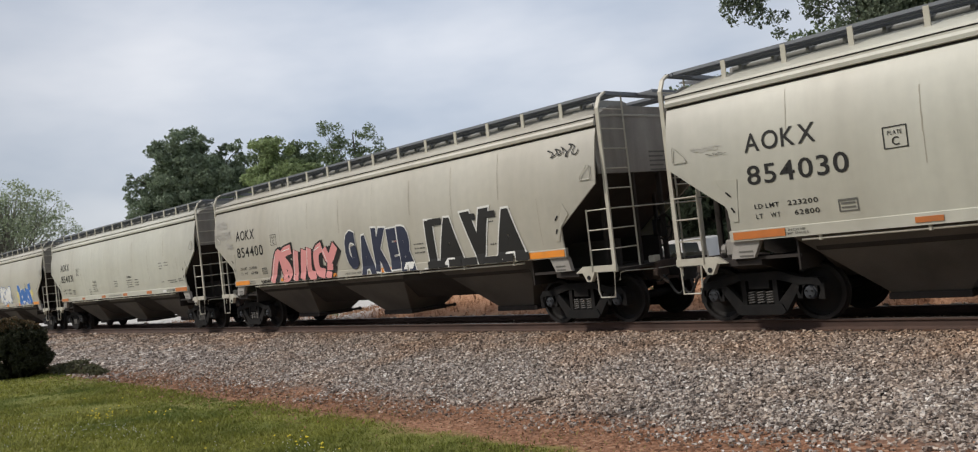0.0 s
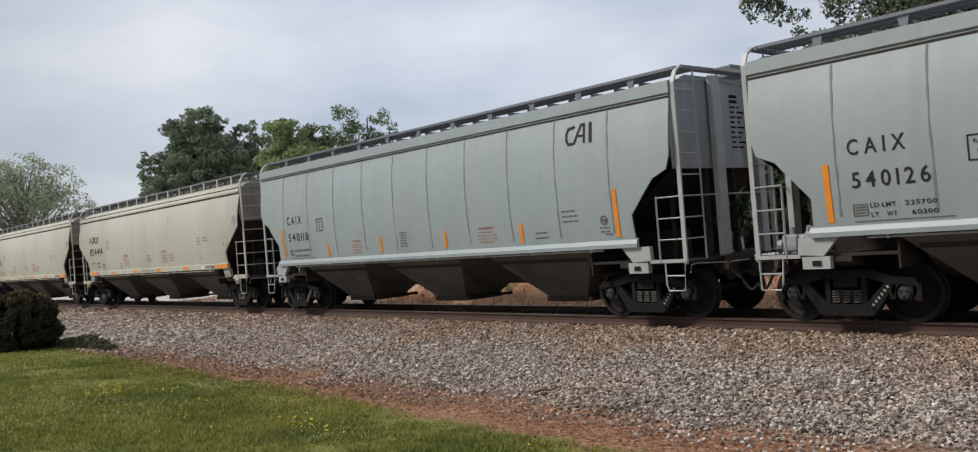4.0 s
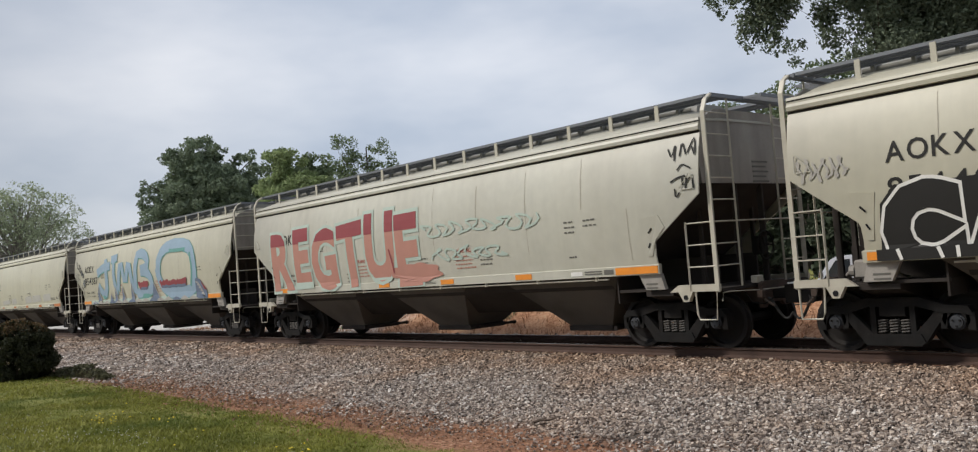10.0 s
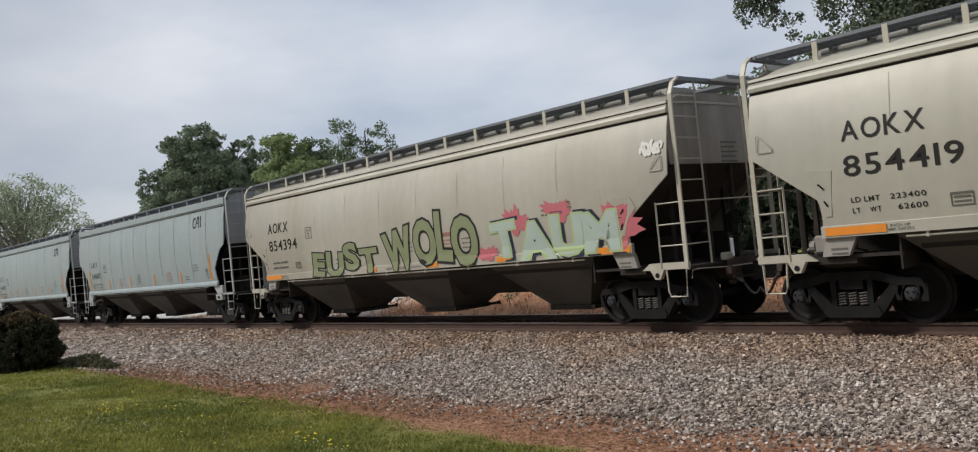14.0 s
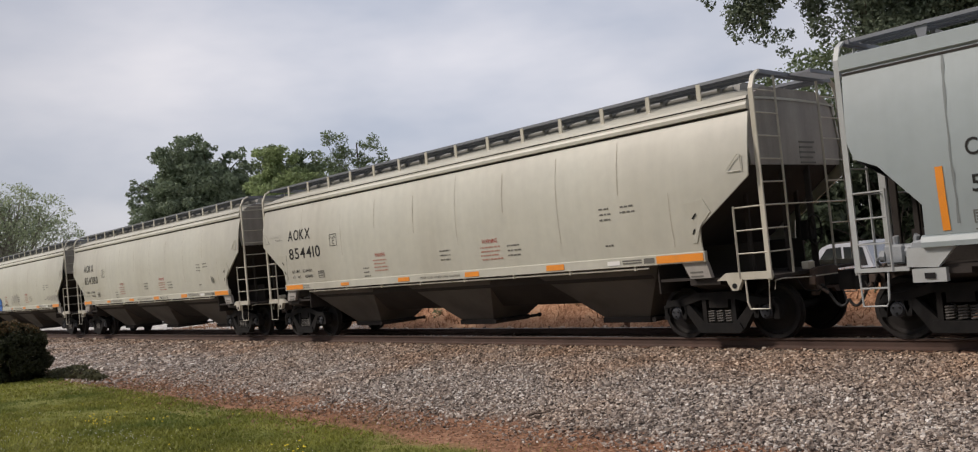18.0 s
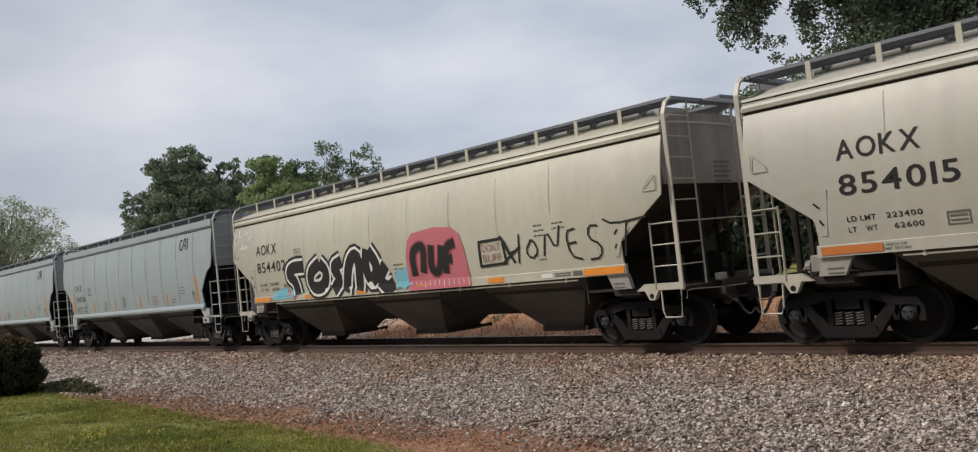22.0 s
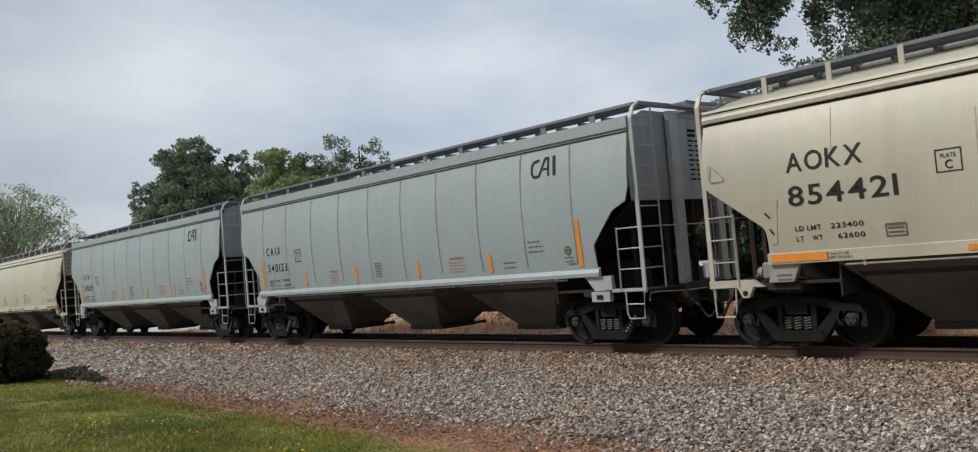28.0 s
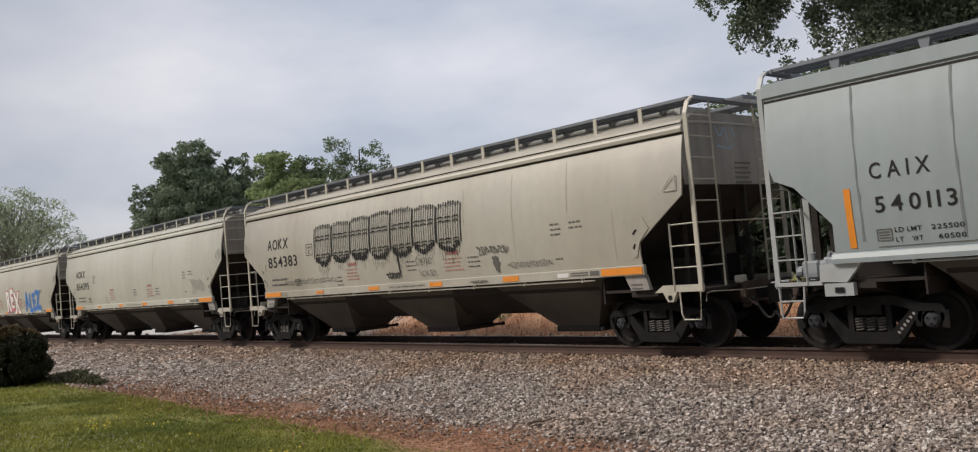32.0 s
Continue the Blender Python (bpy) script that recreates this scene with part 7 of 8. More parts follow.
# car 33: seven panels of thin black drips with short cross bars, then small tags
rnd = random.Random(3)
for k in range(7):
    x0, x1 = -4.0 + 0.895 * k, -3.11 + 0.895 * k
    top0, low0 = 3.24 + (0.0, 0.01, 0.05, 0.08, 0.08, 0.05, 0.03)[k], 2.17 + 0.02 * (k % 3)
    drips, rim = bmesh.new(), bmesh.new()
    for q in range(11):
        u = -1 + 2 * q / 10
        x = (x0 + x1) / 2 + 0.43 * u
        top, low = top0 - 0.05 * u * u + rnd.uniform(-0.02, 0.02), low0 + 0.20 * u * u + rnd.uniform(-0.03, 0.03)
        stroke(drips, [(x + 0.02, top), (x - 0.02, low)], 0.034 if abs(u) > 0.9 else rnd.uniform(0.014, 0.024))
        if abs(u) < 0.95:
            stroke(drips, [(x - 0.02, low), (x - 0.03, low - rnd.uniform(0.05, 0.32))], 0.010)
            stroke(rim, [(x - 0.015, low + rnd.uniform(0.07, 0.13)), (x - 0.02, low)], rnd.uniform(0.05, 0.07))
            stroke(rim, [(x + 0.025, top + 0.02), (x + 0.02, top - rnd.uniform(0.03, 0.08))], 0.035)
    spray(33, "graffiti_column", drips, "black", 1)
    spray(33, "graffiti_outline", rim, "black", 2)
    c = (x0 + x1) / 2
    bm = bmesh.new()
    for row, z in enumerate((2.95, 2.86, 2.46, 2.38)):
        for q in range(3):
            xa = c - 0.36 + 0.26 * q + rnd.uniform(-0.02, 0.02)
            stroke(bm, [(xa, z - 0.01), (xa + 0.10, z + 0.015), (xa + 0.19, z)], 0.028)
    spray(33, "graffiti_detail", bm, "black", 3)
brush(33, "black", [[(-0.22, 2.30), (-0.19, 2.05), (-0.17, 1.78)]], 0.05, 2, "graffiti_tag")
tag(33, -0.74, -0.18, 1.66, 1.82, "black", 0.026, 8, 9)
spray(33, "graffiti_tag", words("DEAD", THIN, 0.52, 1.14, 1.93, 2.10, jitter=0.1), "faded", 5)
spray(33, "graffiti_tag", words("SOLID", THIN, 0.58, 1.20, 1.67, 1.82, jitter=0.1), "faded", 5)
tag(33, 2.72, 3.66, 2.02, 2.20, "faded", 0.022, 3, 14)
tag(33, 3.63, 4.9, 1.68, 1.82, "faded", 0.012, 4, 20)
tag(33, 2.38, 2.94, 1.42, 1.49, "faded", 0.014, 9, 10)
tag(33, -5.8, -3.1, 1.70, 1.86, "faded", 0.014, 5, 22)
patch(33, "faded", [(3.26, 1.86, 0.10, 0.12), (3.28, 1.74, 0.06, 0.12)], 2, 0.3)
# car 35: red, white and blue pieces
piece(35, "REX", -1.0, 1.6, 1.6, 2.6, "white", "rose", jitter=0.08, seed=5)
piece(35, "ALEZ", 2.6, 5.4, 1.55, 2.4, "blue", "sky", jitter=0.1, seed=6)
# grey cars: small scribbles
tag(4, -1.0, -0.5, 1.68, 1.82, "faded", 0.02, 1, 8)
tag(4, 3.0, 3.5, 1.70, 1.84, "faded", 0.02, 2, 8)
tag(34, 5.6, 6.6, 1.7, 2.2, "ash", 0.03, 2, 10)

def end_tag(i, ink, lines, wide):
    """Paint on the end wall: lines of (y, z)."""
    bm = bmesh.new()
    for pts in lines:
        ribbon(bm, pts, wide)
    for v in bm.verts:
        v.co = (8.136, v.co.x, v.co.z)
    part("graffiti_tag", fix(bm), INK[ink], cars[i])


end_tag(3, "faded", [[(-0.62, 3.86), (-0.60, 3.30)], [(-0.40, 3.30), (-0.30, 3.84), (-0.16, 3.32)], [(-0.02, 3.84), (-0.02, 3.34)], [(0.02, 3.82), (0.20, 3.74), (0.02, 3.58)], [(0.36, 3.84), (0.34, 3.36), (0.56, 3.36)]], 0.05)
end_tag(33, "sky", [[(-0.45, 3.95), (-0.30, 3.70), (-0.15, 3.98), (-0.05, 3.66)], [(-0.40, 3.58), (-0.05, 3.52), (0.15, 3.62)], [(0.05, 3.95), (0.20, 3.75)]], 0.035)

# scrapes and worn paint at the corner of several cars
for i in (0, 6, 9, 19):
    tag(i, -7.65, -7.1, 2.92, 3.0, "ash", 0.010, 40 + i, 9)
    tag(i, -7.35, -7.0, 2.82, 2.87, "faded", 0.007, 60 + i, 6)

# what sets single cars apart
SEEN = {1: "cream covered hopper car with pink, navy and black graffiti letters", 3: "weathered cream covered hopper car with black, white and blue graffiti",
        9: "cream covered hopper car with thin red and black graffiti tags", 10: "cream covered hopper car with long black and white graffiti piece",
        11: "cream covered hopper car with faded red block graffiti letters", 12: "cream covered hopper car with huge pale blue graffiti letters",
        13: "cream covered hopper car with pale painted-out patches along its side", 15: "weathered cream covered hopper car with olive and mint graffiti letters",
        21: "cream covered hopper car with small blue round-eared graffiti figure", 23: "cream covered hopper car with black letters and pink graffiti panel",
        26: "cream covered hopper car with white bubble graffiti and spray lettering", 27: "weathered cream covered hopper car with grey and black graffiti",
        33: "weathered cream covered hopper car with dripping black graffiti shapes", 35: "weathered cream covered hopper car with red and blue graffiti"}
for i, text in SEEN.items():
    tagged(cars[i], text, "freight car", "train of covered hopper cars")

# ---------------------------------------------------------------- trees and plants
def leaves(name, centres, radii, n, size, mat, parent, seed, flat=0.75):
    """A crown of many small leaf clumps round the given centres."""
    rng = np.random.default_rng(seed)
    c, r = np.asarray(centres, float), np.asarray(radii, float)
    pick = rng.choice(len(c), n, p=r ** 2 / (r ** 2).sum())
    d = rng.normal(size=(n, 3))
    d /= np.linalg.norm(d, axis=1)[:, None]
    rad = r[pick] * (0.35 + 0.72 * rng.random(n) ** 0.6)
    p = c[pick] + d * rad[:, None] * np.array([1, 1, flat])
    nrm = d * 0.6 + rng.normal(size=(n, 3)) * 0.7 + np.array([0, 0, 0.25])
    nrm /= np.linalg.norm(nrm, axis=1)[:, None]
    u = np.cross(nrm, rng.normal(size=(n, 3)))
    u /= np.linalg.norm(u, axis=1)[:, None]
    v = np.cross(nrm, u)
    s = size * (0.55 + 0.9 * rng.random(n))[:, None]
    u, v = u * s, v * s * rng.uniform(0.4, 0.8, (n, 1))
    bend = nrm * s * 0.25
    corners = np.stack([p - u - bend, p + v, p + u - bend, p - v], 1).reshape(-1, 3)
    return raw(name, corners, np.arange(4 * n).reshape(-1, 4), mat, parent)


def tree(name, label, x, y, blobs, n, size, mat, bark, trunk_r, seed, sub=26, sub_r=0.24, fork=0.35, z0=-0.5, flat=0.75, turn=0.0, limb=1.0, grow=1.0, limbs=None):
    """A tree: a tapered trunk, limbs to its masses of foliage, and a crown. blobs: (dx, dy, z, rx, rz) from the trunk's foot."""
    rng = np.random.default_rng(seed)
    t = tagged(new(name), label, "tree")
    t.location, t.rotation_euler = (x, y, z0), (0, 0, radians(turn))
    centres, radii = [], []
    for dx, dy, z, rx, rz in blobs:
        rx, rz = rx * grow, rz * grow
        k = max(4, int(sub * rx * rz / 9))
        for _ in range(k):
            d = rng.normal(size=3)
            d *= rng.random() ** 0.4 / np.linalg.norm(d)
            centres.append((dx + d[0] * rx, dy + d[1] * rx, z + d[2] * rz))
            radii.append(sub_r * (rx + rz) / 2 * rng.uniform(0.6, 1.35))
    leaves("crown", centres, radii, n, size, mat, t, seed, flat)
    bm = bmesh.new()
    top = max(b[2] for b in blobs)
    low = min(b[2] - b[4] for b in blobs)
    bend = rng.uniform(-0.3, 0.3, 2)
    spine = [(bend[0] * k * k, bend[1] * k * k, k * top * 0.95) for k in np.linspace(0, 1, 8)]
    tube(bm, spine, trunk_r, 9, 0.25)
    for i in rng.permutation(len(centres))[: limbs or 16 + len(blobs) * 5]:
        c = Vector(centres[i])
        k = rng.uniform(fork, 0.85) * min(1, c.z / top)
        a = Vector((bend[0] * k * k, bend[1] * k * k, k * top * 0.9))
        mid = a.lerp(c, 0.5) + Vector(rng.uniform(-0.4, 0.4, 3)) * (c - a).length * 0.2
        tube(bm, [a, a.lerp(mid, 0.6), mid, mid.lerp(c, 0.6) + Vector((0, 0, 0.1)), c], trunk_r * limb * rng.uniform(0.18, 0.4), 5, 0.15)
    part("trunk", bm, bark, t, "branching trunk")
    return t


def at(az, dist):
    return -dist * math.sin(radians(az)), dist * math.cos(radians(az))


def placed_tree(name, label, az, dist, *rest, **more):
    """A tree whose width runs square to the line of sight from the lawn."""
    x, y = at(az, dist)
    return tree(name, label, x, y, *rest, turn=az, **more)


placed_tree("oak_tree", "broad dark green oak beyond the railway", 65.6, 86,
            [(-1.4, 0, 14.0, 2.3, 2.3), (-3.2, 0, 12.2, 2.0, 2.2), (-5.3, 0, 10.6, 1.5, 1.7), (0.3, 0, 13.0, 2.0, 2.4), (2.8, 0, 13.8, 1.1, 1.7), (3.6, 0, 11.8, 1.6, 2.0), (-5.6, 0, 8.6, 1.3, 1.3), (-3, 0, 8.2, 3.0, 2.6), (1.6, 0, 8.8, 3.2, 3.0), (-0.6, -1, 10.6, 3.4, 2.8), (-2.6, 0, 5.4, 3.0, 2.0), (3.2, 0, 5.8, 2.6, 2.2)],
            85000, 0.14, LEAF_OAK, BARK, 0.5, 11, sub=70, sub_r=0.235, grow=1.17)
placed_tree("maple_tree", "light green spring maple beyond the railway", 59.9, 74,
            [(-2.4, 0, 10.4, 1.1, 1.3), (-1.1, 0, 10.2, 1.2, 1.4), (-3.1, 0, 9.0, 1.0, 1.2), (0.3, 0, 9.0, 1.3, 1.3), (1.5, 0, 8.0, 1.5, 1.5), (-0.5, 0, 6.8, 2.8, 2.2), (-2.4, 0, 7.4, 1.5, 1.8)], 50000, 0.13, LEAF_LIGHT, BARK, 0.2, 12, sub=60, sub_r=0.40, grow=1.20, z0=0.4)
placed_tree("hackberry_tree", "mid green tree behind the light maple", 61.0, 90,
            [(-1.5, 0, 13.2, 1.5, 1.5), (-0.2, 0, 13.4, 1.4, 1.5), (2.9, 0, 12.7, 1.4, 1.6), (1.0, 0, 11.4, 2.0, 1.8), (4.2, 0, 11.2, 1.4, 1.6), (0, 0, 8.5, 4.0, 2.6)], 30000, 0.17, LEAF_MID, BARK, 0.3, 13, sub=48, sub_r=0.34, grow=1.20, z0=0.0)
placed_tree("ash_tree", "tall open-crowned tree with thin spring foliage", 56.0, 72,
            [(-2.7, 0, 13.2, 0.6, 0.6), (-1.9, 0, 12.6, 0.9, 0.9), (-2.3, 0, 11.5, 0.9, 0.8), (-0.9, 0, 11.7, 0.9, 0.8), (0.4, 0, 12.1, 0.7, 0.7), (1.2, 0, 12.2, 0.8, 0.7), (1.5, 0, 11.0, 0.8, 0.9), (0.3, 0, 10.8, 0.8, 0.8), (0.8, 0, 9.4, 1.3, 1.1), (-1.6, 0, 9.8, 1.3, 1.1), (-2.4, 0, 8.2, 1.5, 1.3), (1.2, 0, 8.0, 1.9, 1.4), (-0.2, 0, 6.4, 2.6, 1.6)],
            26000, 0.10, LEAF_MID, BARK, 0.2, 14, sub=80, sub_r=0.52, grow=1.08, limb=0.6)
placed_tree("budding_tree", "pale budding tree with bare grey branches", 76.5, 112,
            [(0.5, 0, 13.4, 2.6, 2.0), (-2.5, 0, 13.0, 2.8, 2.2), (-5.5, 0, 11.6, 3.0, 2.4), (3.6, 0, 12.4, 2.2, 2.0), (5.6, 0, 10.6, 1.6, 1.8), (6.6, 0, 8.8, 1.2, 1.3), (-8, 0, 9, 3, 3), (0.5, 0, 9.6, 4, 2.6)],
            21000, 0.12, LEAF_PALE, PALE_BARK, 0.42, 15, sub=60, sub_r=0.36, fork=0.15, grow=1.08, limbs=95)
placed_tree("budding_tree", "small pale tree in the distance", 71.6, 140, [(0, 0, 9.2, 2.6, 1.9), (3.0, 0, 7.6, 2.2, 2.0), (-2.8, 0, 8.0, 2.2, 2.0)], 14000, 0.14, LEAF_PALE, BARK, 0.25, 16)
placed_tree("cedar_tree", "low dark evergreen beside the line", 78.6, 96, [(0, 0, 5.2, 2.4, 2.4), (3.0, 0, 4.0, 2.0, 2.2), (-3, 0, 5.0, 2.6, 2.6)], 5000, 0.22, LEAF_DARK, BARK, 0.25, 17)
placed_tree("elm_tree", "large dark tree with drooping branches behind the railway", 23.5, 33,
            [(-5.5, 0, 11.3, 0.35, 0.30), (-4.9, 0, 11.3, 0.5, 0.5), (-4.7, 0, 12.2, 0.7, 0.7), (-4.2, 0, 10.5, 0.5, 0.75), (-4.35, 0, 9.6, 0.25, 0.5), (-3.6, 0, 10.6, 0.55, 0.8), (-3.5, 0, 9.7, 0.35, 0.6), (-2.9, 0, 10.9, 0.45, 0.5), (-2.8, 0, 9.0, 0.3, 0.5),
             (-3.6, 0, 11.8, 0.9, 0.7), (-2.2, 0, 11.6, 0.9, 0.7), (-1.8, 0, 10.2, 0.5, 0.6), (-1.5, 0, 9.3, 0.5, 0.5), (-0.6, 0, 10.6, 0.7, 0.8), (0.3, 0, 9.7, 0.9, 0.9), (1.9, 0, 9.9, 1.1, 1.0), (0.8, 0, 11.6, 1.6, 1.0), (3.4, 0, 11.2, 1.6, 1.2),
             (3.2, 0, 9.2, 1.2, 1.2), (-1, 0, 13.0, 2.2, 1.0), (3.0, 0, 13, 2.2, 1.4), (5.0, 0, 9.5, 1.6, 2.0), (0.6, 0, 8.3, 1.2, 0.8)],
            330000, 0.066, LEAF_DARK, BARK, 0.26, 18, sub=330, sub_r=0.46, limb=0.22, fork=0.70, limbs=20, flat=1.1, grow=1.16)
placed_tree("thicket_tree", "mid green understorey tree behind the railway", 30.4, 38, [(-1.5, 0, 7.5, 1.0, 1.2), (0.4, 0, 7.9, 1.2, 1.2), (2.2, 0, 8.2, 1.3, 1.2), (0, 0, 5.4, 2.6, 2.2), (4, 0, 7.4, 1.8, 2.0), (-2.4, 0, 6.6, 1.4, 1.6)], 24000, 0.09, LEAF_MID, BARK, 0.16, 19, sub=60, sub_r=0.40, limb=0.3, grow=1.18)
# unseen trees, added behind the camera to shade the lawn and block sky light
for k, (x, y) in enumerate(((1.5, -7.5), (8.0, -6.0), (14.5, -4.0), (21.0, -2.5), (-6.0, -11.0))):
    tree("unseen_shade_tree", "unseen leafy tree added behind the camera to block sky light", x, y, [(0, 0, 7.0, 3.6, 3.2), (1.8, 0.6, 4.6, 2.8, 2.4), (-2.0, -0.4, 4.4, 2.8, 2.4), (0.3, -1.0, 9.4, 2.4, 1.8)], 5000, 0.34, LEAF_MID, BARK, 0.3, 60 + k, z0=-0.16)
for k, (az, dist, h) in enumerate(((36.5, 34, 4.9), (32.5, 33, 4.7), (28.0, 32, 5.2), (23.0, 31, 5.0), (18.0, 31, 5.0), (40.5, 40, 4.8), (34.4, 36, 5.2), (30.2, 35, 5.4), (25.5, 34, 5.4))):
    placed_tree("roadside_shrub", "tall shrub across the road, leaves coloured dark as in shade", az, dist, [(0, 0, h * 0.62, 1.9, h * 0.38), (1.6, 0.3, h * 0.5, 1.6, h * 0.36), (-1.5, 0, h * 0.45, 1.6, h * 0.36), (0.3, 0, h * 0.24, 2.4, h * 0.22)], 7000, 0.16, LEAF_SHADED, BARK, 0.10, 30 + k)
rng = np.random.default_rng(77)
cen = [(-160 + 2.6 * i + rng.uniform(-1, 1), 62 + rng.uniform(-5, 5) + (0 if i < 20 else 6), 1.6 + rng.uniform(-0.6, 1.0)) for i in range(72)]
woods = leaves("far_woods", cen, [2.6 + 1.2 * rng.random() for _ in cen], 16000, 0.42, LEAF_DARK, None, 78)
tagged(woods, "low dark line of distant bushes", "woods", kind="stuff")


def bush(name, label, x, y, z, r, h, n, size, mats, seed):
    b = tagged(new(name), label, "bush")
    b.location = (x, y, z)
    rng = np.random.default_rng(seed)
    cen, rad = [], []
    for _ in range(420):
        d = rng.normal(size=3)
        d /= np.linalg.norm(d)
        q = 0.86 * (abs(d[0]) ** 2.2 + abs(d[1]) ** 2.2 + abs(d[2]) ** 2.2) ** (-1 / 2.2) * rng.uniform(0.75, 1.0)
        cen.append((q * r * d[0], q * r * d[1], max(0.05, h * (0.40 + 0.60 * q * d[2])))), rad.append(0.12 * r * rng.uniform(0.7, 1.3))
    leaves("foliage", cen, rad, n, size, mats[0], b, seed, 0.9)
    top = [c for c in cen if c[2] > 0.72 * h]
    leaves("new_growth", [(c[0], c[1], c[2] + 0.05) for c in top], [0.12 * r] * len(top), n // 7, size, mats[1], b, seed + 1, 0.8)
    bm = bmesh.new()
    for k in range(7):
        a = 0.9 * k
        tube(bm, [(0.1 * math.cos(a), 0.1 * math.sin(a), 0), (0.35 * r * math.cos(a), 0.35 * r * math.sin(a), 0.4 * h), (0.6 * r * math.cos(a), 0.6 * r * math.sin(a), 0.7 * h)], 0.03, 5, 0.4)
    part("stem_base", bm, BARK, b)


BUSH = (-28.95, 6.62)
bush("boxwood_bush", "rounded dark clipped bush with bronze tips on the lawn edge", BUSH[0], BUSH[1], -0.55, 1.34, 1.84, 46000, 0.036, (LEAF_BOX, LEAF_BRONZE), 41)
for k, (x, y, r, h) in enumerate(((-28.6, 7.75, 0.45, 0.20), (-27.9, 7.9, 0.42, 0.28), (-27.2, 8.05, 0.45, 0.36), (-26.4, 8.1, 0.35, 0.18), (-25.5, 8.05, 0.3, 0.10))):
    bush("low_weed", "low dark weedy plant at the gravel's edge", x, y, -0.56, r, h, 420, 0.045, (LEAF_WEED, LEAF_WEED), 50 + k)


# ---------------------------------------------------------------- small things by the track
def build_flowers():
    rng = np.random.default_rng(9)
    for name, label, mat, spots in (
            ("dandelion_flowers", "yellow dandelion heads in the lawn", plain("dandelion_yellow", (0.80, 0.62, 0.03), 0.7), ((-16.0, 5.0, 22, 0.5), (-15.0, 5.7, 7, 0.3), (-14.3, 6.7, 2, 0.2), (-10.2, 5.6, 10, 0.35), (-9.5, 5.35, 6, 0.3), (-12, 4.6, 4, 1.2), (-18, 5.5, 4, 2.0), (-6.8, 5.9, 3, 0.6))),
            ("clover_flowers", "small white clover heads in the lawn", plain("clover_white", (0.75, 0.75, 0.70), 0.7), ((-15.2, 3.7, 90, 1.0), (-13.8, 4.6, 60, 0.7), (-9.4, 5.3, 40, 0.5), (-11, 4.4, 30, 1.6), (-17, 4.8, 40, 2.4)))):
        vs, fs = [], []
        for cx, cy, n, r in spots:
            for _ in range(n):
                x, y = cx + rng.normal() * r, cy + rng.normal() * r * 0.35
                if not 2.5 < y < 6.8:
                    continue
                z = float(np.interp(y, [0, 6.9], [-0.15, -0.52])) + 0.045
                q = 0.017 if "dandelion" in name else 0.0065
                b = len(vs)
                vs += [(x + q * math.cos(a), y + q * math.sin(a), z) for a in np.linspace(0, 5.24, 6)] + [(x, y, z + q * 0.7), (x, y, z - 0.012)]
                for k in range(6):
                    fs += [(b + k, b + (k + 1) % 6, b + 6), (b + (k + 1) % 6, b + k, b + 7)]
        tagged(raw(name, vs, fs, mat), label, "flowers", kind="stuff")


def build_litter():
    """Dead leaves, straw and bark crumbs on the clay strip between lawn and ballast."""
    rng = np.random.default_rng(33)
    n = 15000
    x = -27 + 25 * rng.random(n) ** 0.75
    y = 6.42 - 0.0476 * x + rng.normal(0.75, 0.55, n)
    z = np.interp(y, [0, 6.9, 8.0, 9.0, 12.0], [-0.15, -0.52, -0.58, -0.5, -0.22]) + 0.012 + 0.012 * rng.random(n)
    a, tilt = rng.uniform(0, 6.28, n), rng.normal(0, 0.35, n)
    far = 1 + np.clip((-x - 8) / 14, 0, 1)
    long, wide = rng.uniform(0.012, 0.045, n) * far, rng.uniform(0.004, 0.016, n) * far
    u = np.stack([np.cos(a), np.sin(a), tilt], 1) * long[:, None]
    v = np.stack([-np.sin(a), np.cos(a), 0.5 * tilt], 1) * wide[:, None]
    c = np.stack([x, y, z], 1)
    quads = np.stack([c - u, c + v, c + u, c - v], 1).reshape(-1, 3)
    tagged(raw("leaf_litter", quads, np.arange(4 * n).reshape(-1, 4), LITTER), "brown dead leaves and straw on the red clay", "leaf litter", kind="stuff")


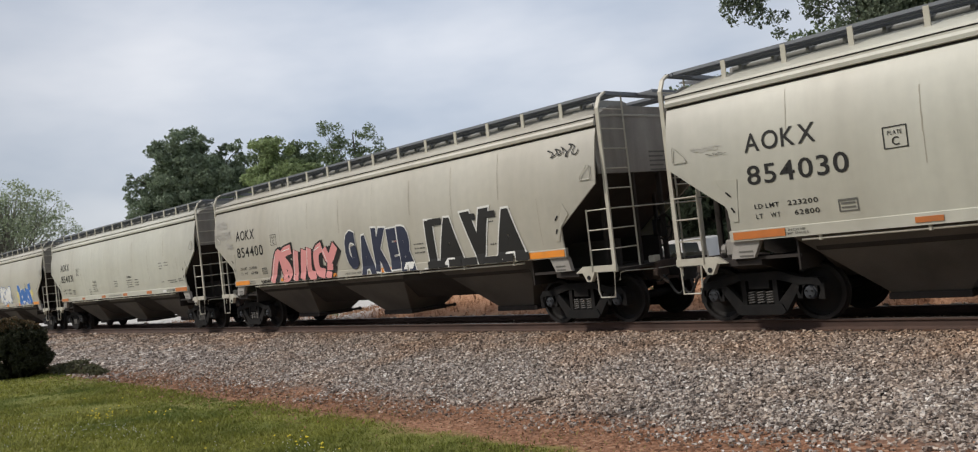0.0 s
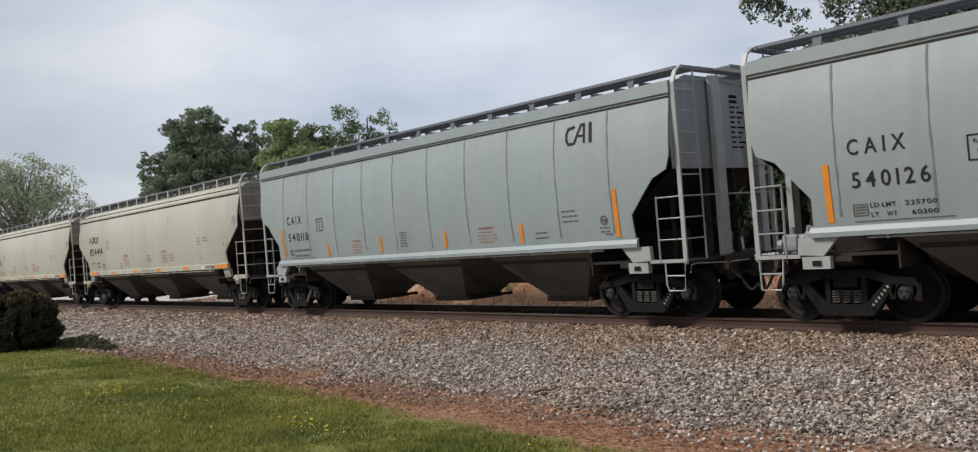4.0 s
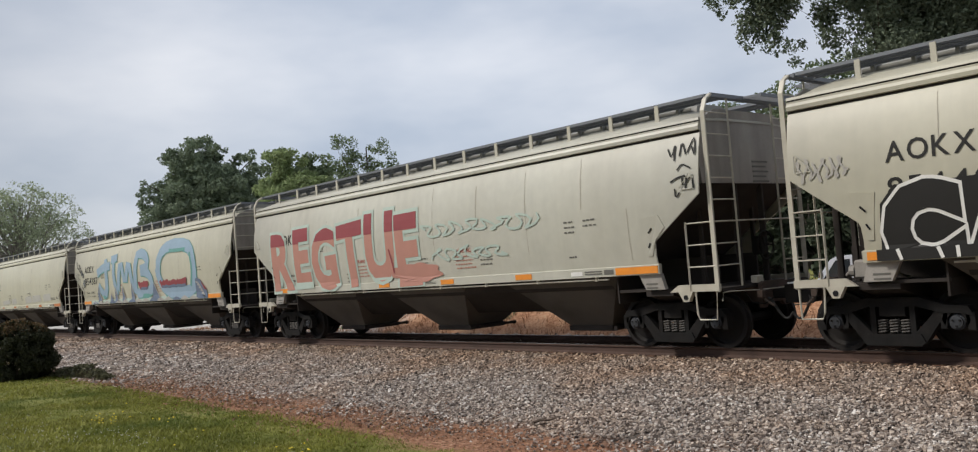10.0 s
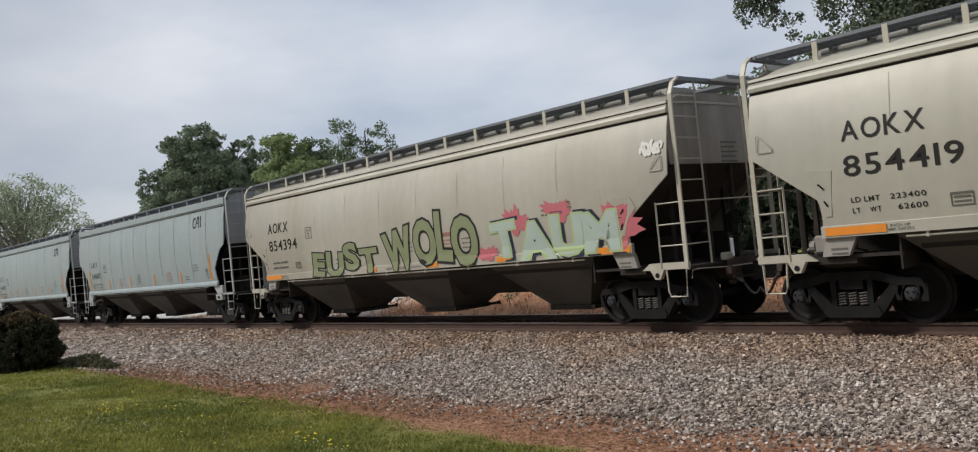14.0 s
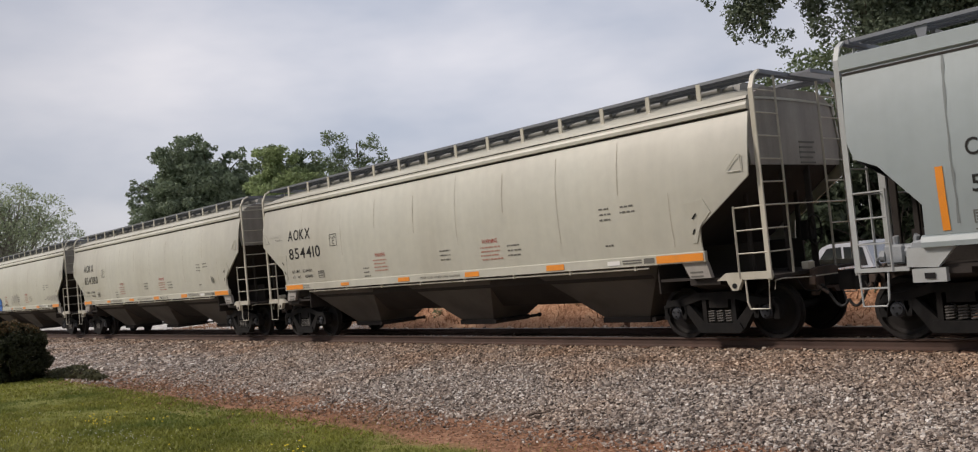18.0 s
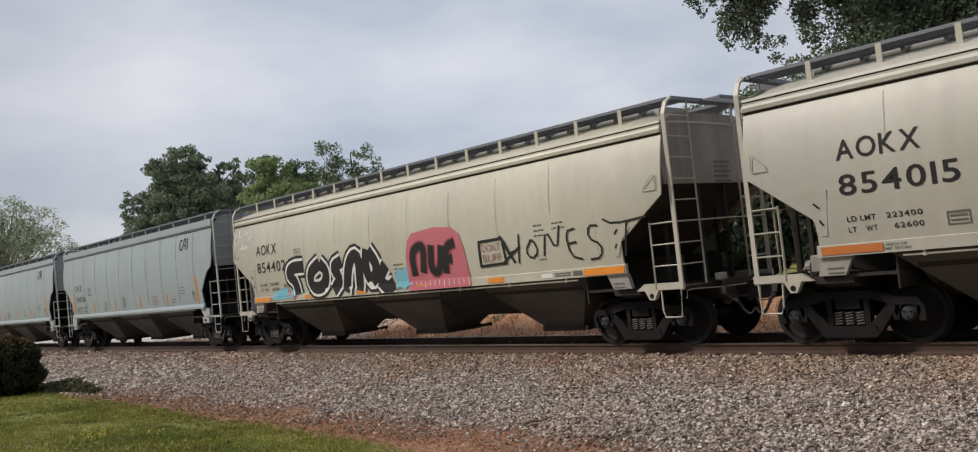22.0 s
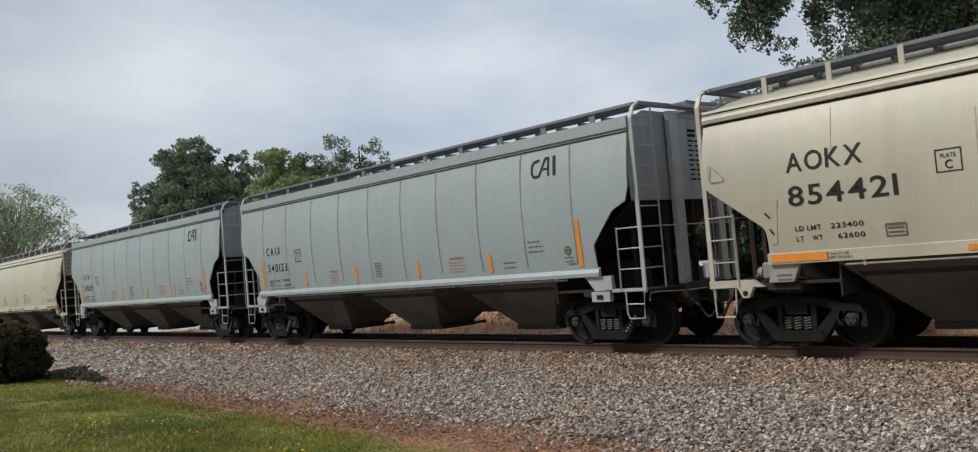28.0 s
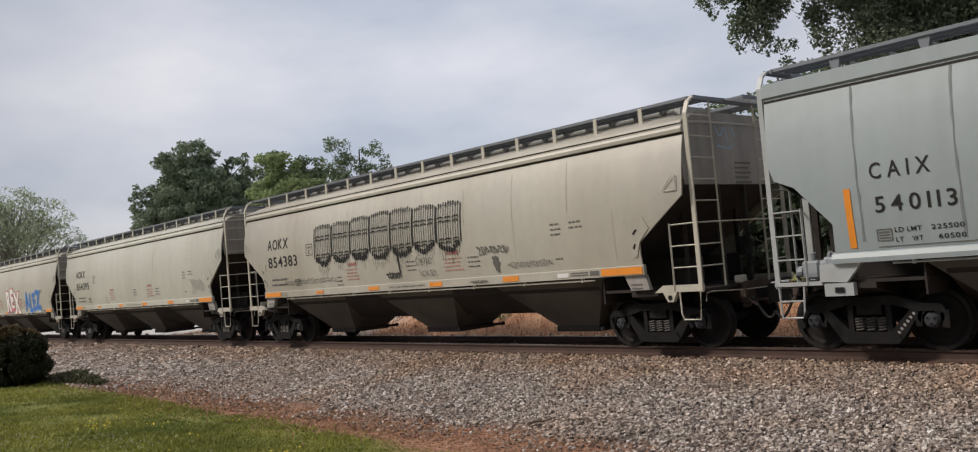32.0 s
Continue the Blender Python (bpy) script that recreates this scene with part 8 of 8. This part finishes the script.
def build_bank_weeds():
    rng = np.random.default_rng(21)
    n = 16000
    x, y = rng.uniform(-48, -2, n), rng.uniform(17.6, 22.5, n)
    z = np.array([ground_z(a, b) for a, b in zip(x, y)])
    h = rng.uniform(0.05, 0.26, n)
    a = rng.uniform(0, 6.28, n)
    w = 0.012 + 0.012 * rng.random(n)
    base = np.stack([x, y, z - 0.02], 1)
    side = np.stack([np.cos(a) * w, np.sin(a) * w, 0 * w], 1)
    lean = rng.normal(size=(n, 2)) * 0.4 * h[:, None]
    tip = base + np.stack([lean[:, 0], lean[:, 1], h], 1)
    tagged(raw("dry_weeds", np.stack([base - side, base + side, tip], 1).reshape(-1, 3), np.arange(3 * n).reshape(-1, 3), DRY_GRASS), "dry tan weeds on the clay bank", "weeds", kind="stuff")
    cen = [(rng.uniform(-40, -2), rng.uniform(18.6, 21.5)) for _ in range(45)]
    pts = [(cx, cy, ground_z(cx, cy) + 0.1) for cx, cy in cen]
    tagged(leaves("green_weeds", pts, list(rng.uniform(0.10, 0.26, len(pts))), 2600, 0.035, LEAF_MID, None, 23), "patches of green weeds on the clay bank", "weeds", kind="stuff")


build_flowers()
build_litter()
build_bank_weeds()

stick = new("broken_branch")
tagged(stick, "broken dark wooden stick lying on the ballast", "stick")
bm = tube(bmesh.new(), [(-0.17, 0, 0.02), (-0.05, 0.02, 0.055), (0.08, 0.0, 0.06), (0.2, -0.03, 0.09)], 0.022, 6, 0.5)
tube(bm, [(-0.17, 0, 0.02), (-0.10, -0.06, -0.01), (0.05, -0.03, 0.03)], 0.018, 6, 0.6)
part("stem", bm, TIE, stick)
stick.location, stick.rotation_euler = (-8.9, 8.62, -0.50), (0, 0, 0.45)

post = tagged(new("marker_post"), "thin white marker post behind the track", "post")
post.location = (-11.55, 17.9, -0.62)
part("shaft", box(bmesh.new(), -0.05, 0.05, -0.03, 0.03, 0, 0.76, 0.008), plain("white_post_paint", (0.75, 0.74, 0.72), 0.6, dirt=(0.4, 0.3, 0.2), dirt_amount=0.5), post)
post = tagged(new("rail_stub_post"), "short rusty post behind the track", "post")
post.location = (-14.85, 17.9, -0.62)
part("shaft", box(bmesh.new(), -0.06, 0.06, -0.05, 0.05, 0, 0.42, 0.008), RUST, post)

GLASS = plain("dark_window_glass", (0.03, 0.035, 0.04), 0.08, spec=0.9)
CHROME = plain("chrome", (0.7, 0.7, 0.72), 0.2, 1.0)


def pickup(x, y, turn, paint, label):
    """A parked pickup truck seen beyond the bank."""
    t = tagged(new("pickup_truck"), label, "truck")
    t.matrix_basis = pose(x, y, ground_z(x, y), 0, 0, turn)
    p = plain("truck_paint", paint, 0.3)
    bm = prism(bmesh.new(), [(-2.7, 0.45), (-2.7, 1.02), (-0.55, 1.04), (1.15, 1.04), (2.45, 0.98), (2.65, 0.85), (2.68, 0.45)], -0.92, 0.92)
    bmesh.ops.bevel(bm, geom=bm.edges[:], offset=0.04, segments=2, affect="EDGES")
    part("body", fix(bm), p, t)
    bm = prism(bmesh.new(), [(-0.75, 1.03), (-0.55, 1.70), (-0.35, 1.77), (0.55, 1.76), (0.80, 1.66), (1.30, 1.03)], -0.80, 0.80)
    bmesh.ops.bevel(bm, geom=bm.edges[:], offset=0.03, segments=2, affect="EDGES")
    part("cab", fix(bm), p, t)
    for s in (-1, 1):
        part("side_window", fix(prism(bmesh.new(), [(-0.55, 1.12), (-0.45, 1.62), (0.10, 1.66), (0.10, 1.12)], s * 0.805 - 0.01, s * 0.805 + 0.01)), GLASS, t)
        part("side_window", fix(prism(bmesh.new(), [(0.18, 1.12), (0.18, 1.66), (0.60, 1.64), (1.02, 1.12)], s * 0.805 - 0.01, s * 0.805 + 0.01)), GLASS, t)
        part("mirror", box(bmesh.new(), 0.95, 1.03, s * 0.98 - 0.08, s * 0.98 + 0.08, 1.16, 1.36, 0.02), CHROME, t)
        part("headlight", box(bmesh.new(), 2.60, 2.69, s * 0.72 - 0.15, s * 0.72 + 0.15, 0.70, 0.86, 0.01), CHROME, t)
    bm = bmesh.new()
    bm.faces.new([bm.verts.new(v) for v in ((0.84, -0.70, 1.64), (0.84, 0.70, 1.64), (1.27, 0.72, 1.10), (1.27, -0.72, 1.10))])
    bmesh.ops.solidify(bm, geom=bm.faces[:], thickness=0.012)
    part("windscreen", bm, GLASS, t)
    for wx in (-1.7, 1.75):
        for s in (-1, 1):
            part("wheel", fix(lathe_y(bmesh.new(), [(0.1, s * 0.70), (0.33, s * 0.70), (0.37, s * 0.74), (0.37, s * 0.88), (0.33, s * 0.92), (0.2, s * 0.90), (0.18, s * 0.86), (0.05, s * 0.88)], wx, 0.37, 20)), RUBBER, t)
    part("bumper", box(bmesh.new(), 2.66, 2.78, -0.9, 0.9, 0.42, 0.60, 0.03), CHROME, t)


pickup(-17.1, 24.6, 186, (0.72, 0.72, 0.71), "white pickup truck parked on the lot behind the bank")
pickup(-11.6, 24.6, 178, (0.55, 0.58, 0.63), "silver pickup truck parked on the lot behind the bank")


# ---------------------------------------------------------------- what moves
def head_place(t):
    """How far the front coupling has run along the track, slowing slightly."""
    slack = np.interp(t, [0, 3, 6, 7, 8, 10, 12, 13, 16, 17, 19, 22, 23, 25, 28, 29, 30, 31, 32], [0.04, -0.03, -0.16, -0.16, -0.12, -0.05, 0.05, 0.13, 0.15, 0.08, -0.02, 0.03, 0.0, -0.10, -0.10, -0.05, 0.03, 0.1, 0.17])
    return 8.0 + 18.121 * t - 0.01912 * t * t + 0.0001555 * t ** 3 + float(slack)


def motions():
    radius = 0.457
    for car in cars:
        behind = car["behind"]
        walk(car, [(t, pose(head_place(t) - behind, TRACK, 0)) for t in range(0, 33)])
        del car["behind"]
        # wheels roll while the car passes the lawn
        spans = [k for k in range(0, 32 * FPS + 1) if -66 < head_place(k / FPS) - behind < 6]
        if not spans:
            continue
        start, end = spans[0], spans[-1]
        ticks = ([0] if start else []) + list(range(start, end + 1)) + ([32 * FPS] if end < 32 * FPS else [])
        rows = []
        for k in ticks:
            j = min(max(k, start), end)
            turn = math.degrees((head_place(j / FPS) - head_place(start / FPS)) / radius)
            rows.append((k / FPS, turn))
        for axle in (o for tr in car.children if tr.name.startswith("truck") for o in tr.children if o.name.startswith("axle")):
            x, y, z = axle.location
            walk(axle, [(t, pose(x, y, z, 0, turn, 0)) for t, turn in rows])


motions()
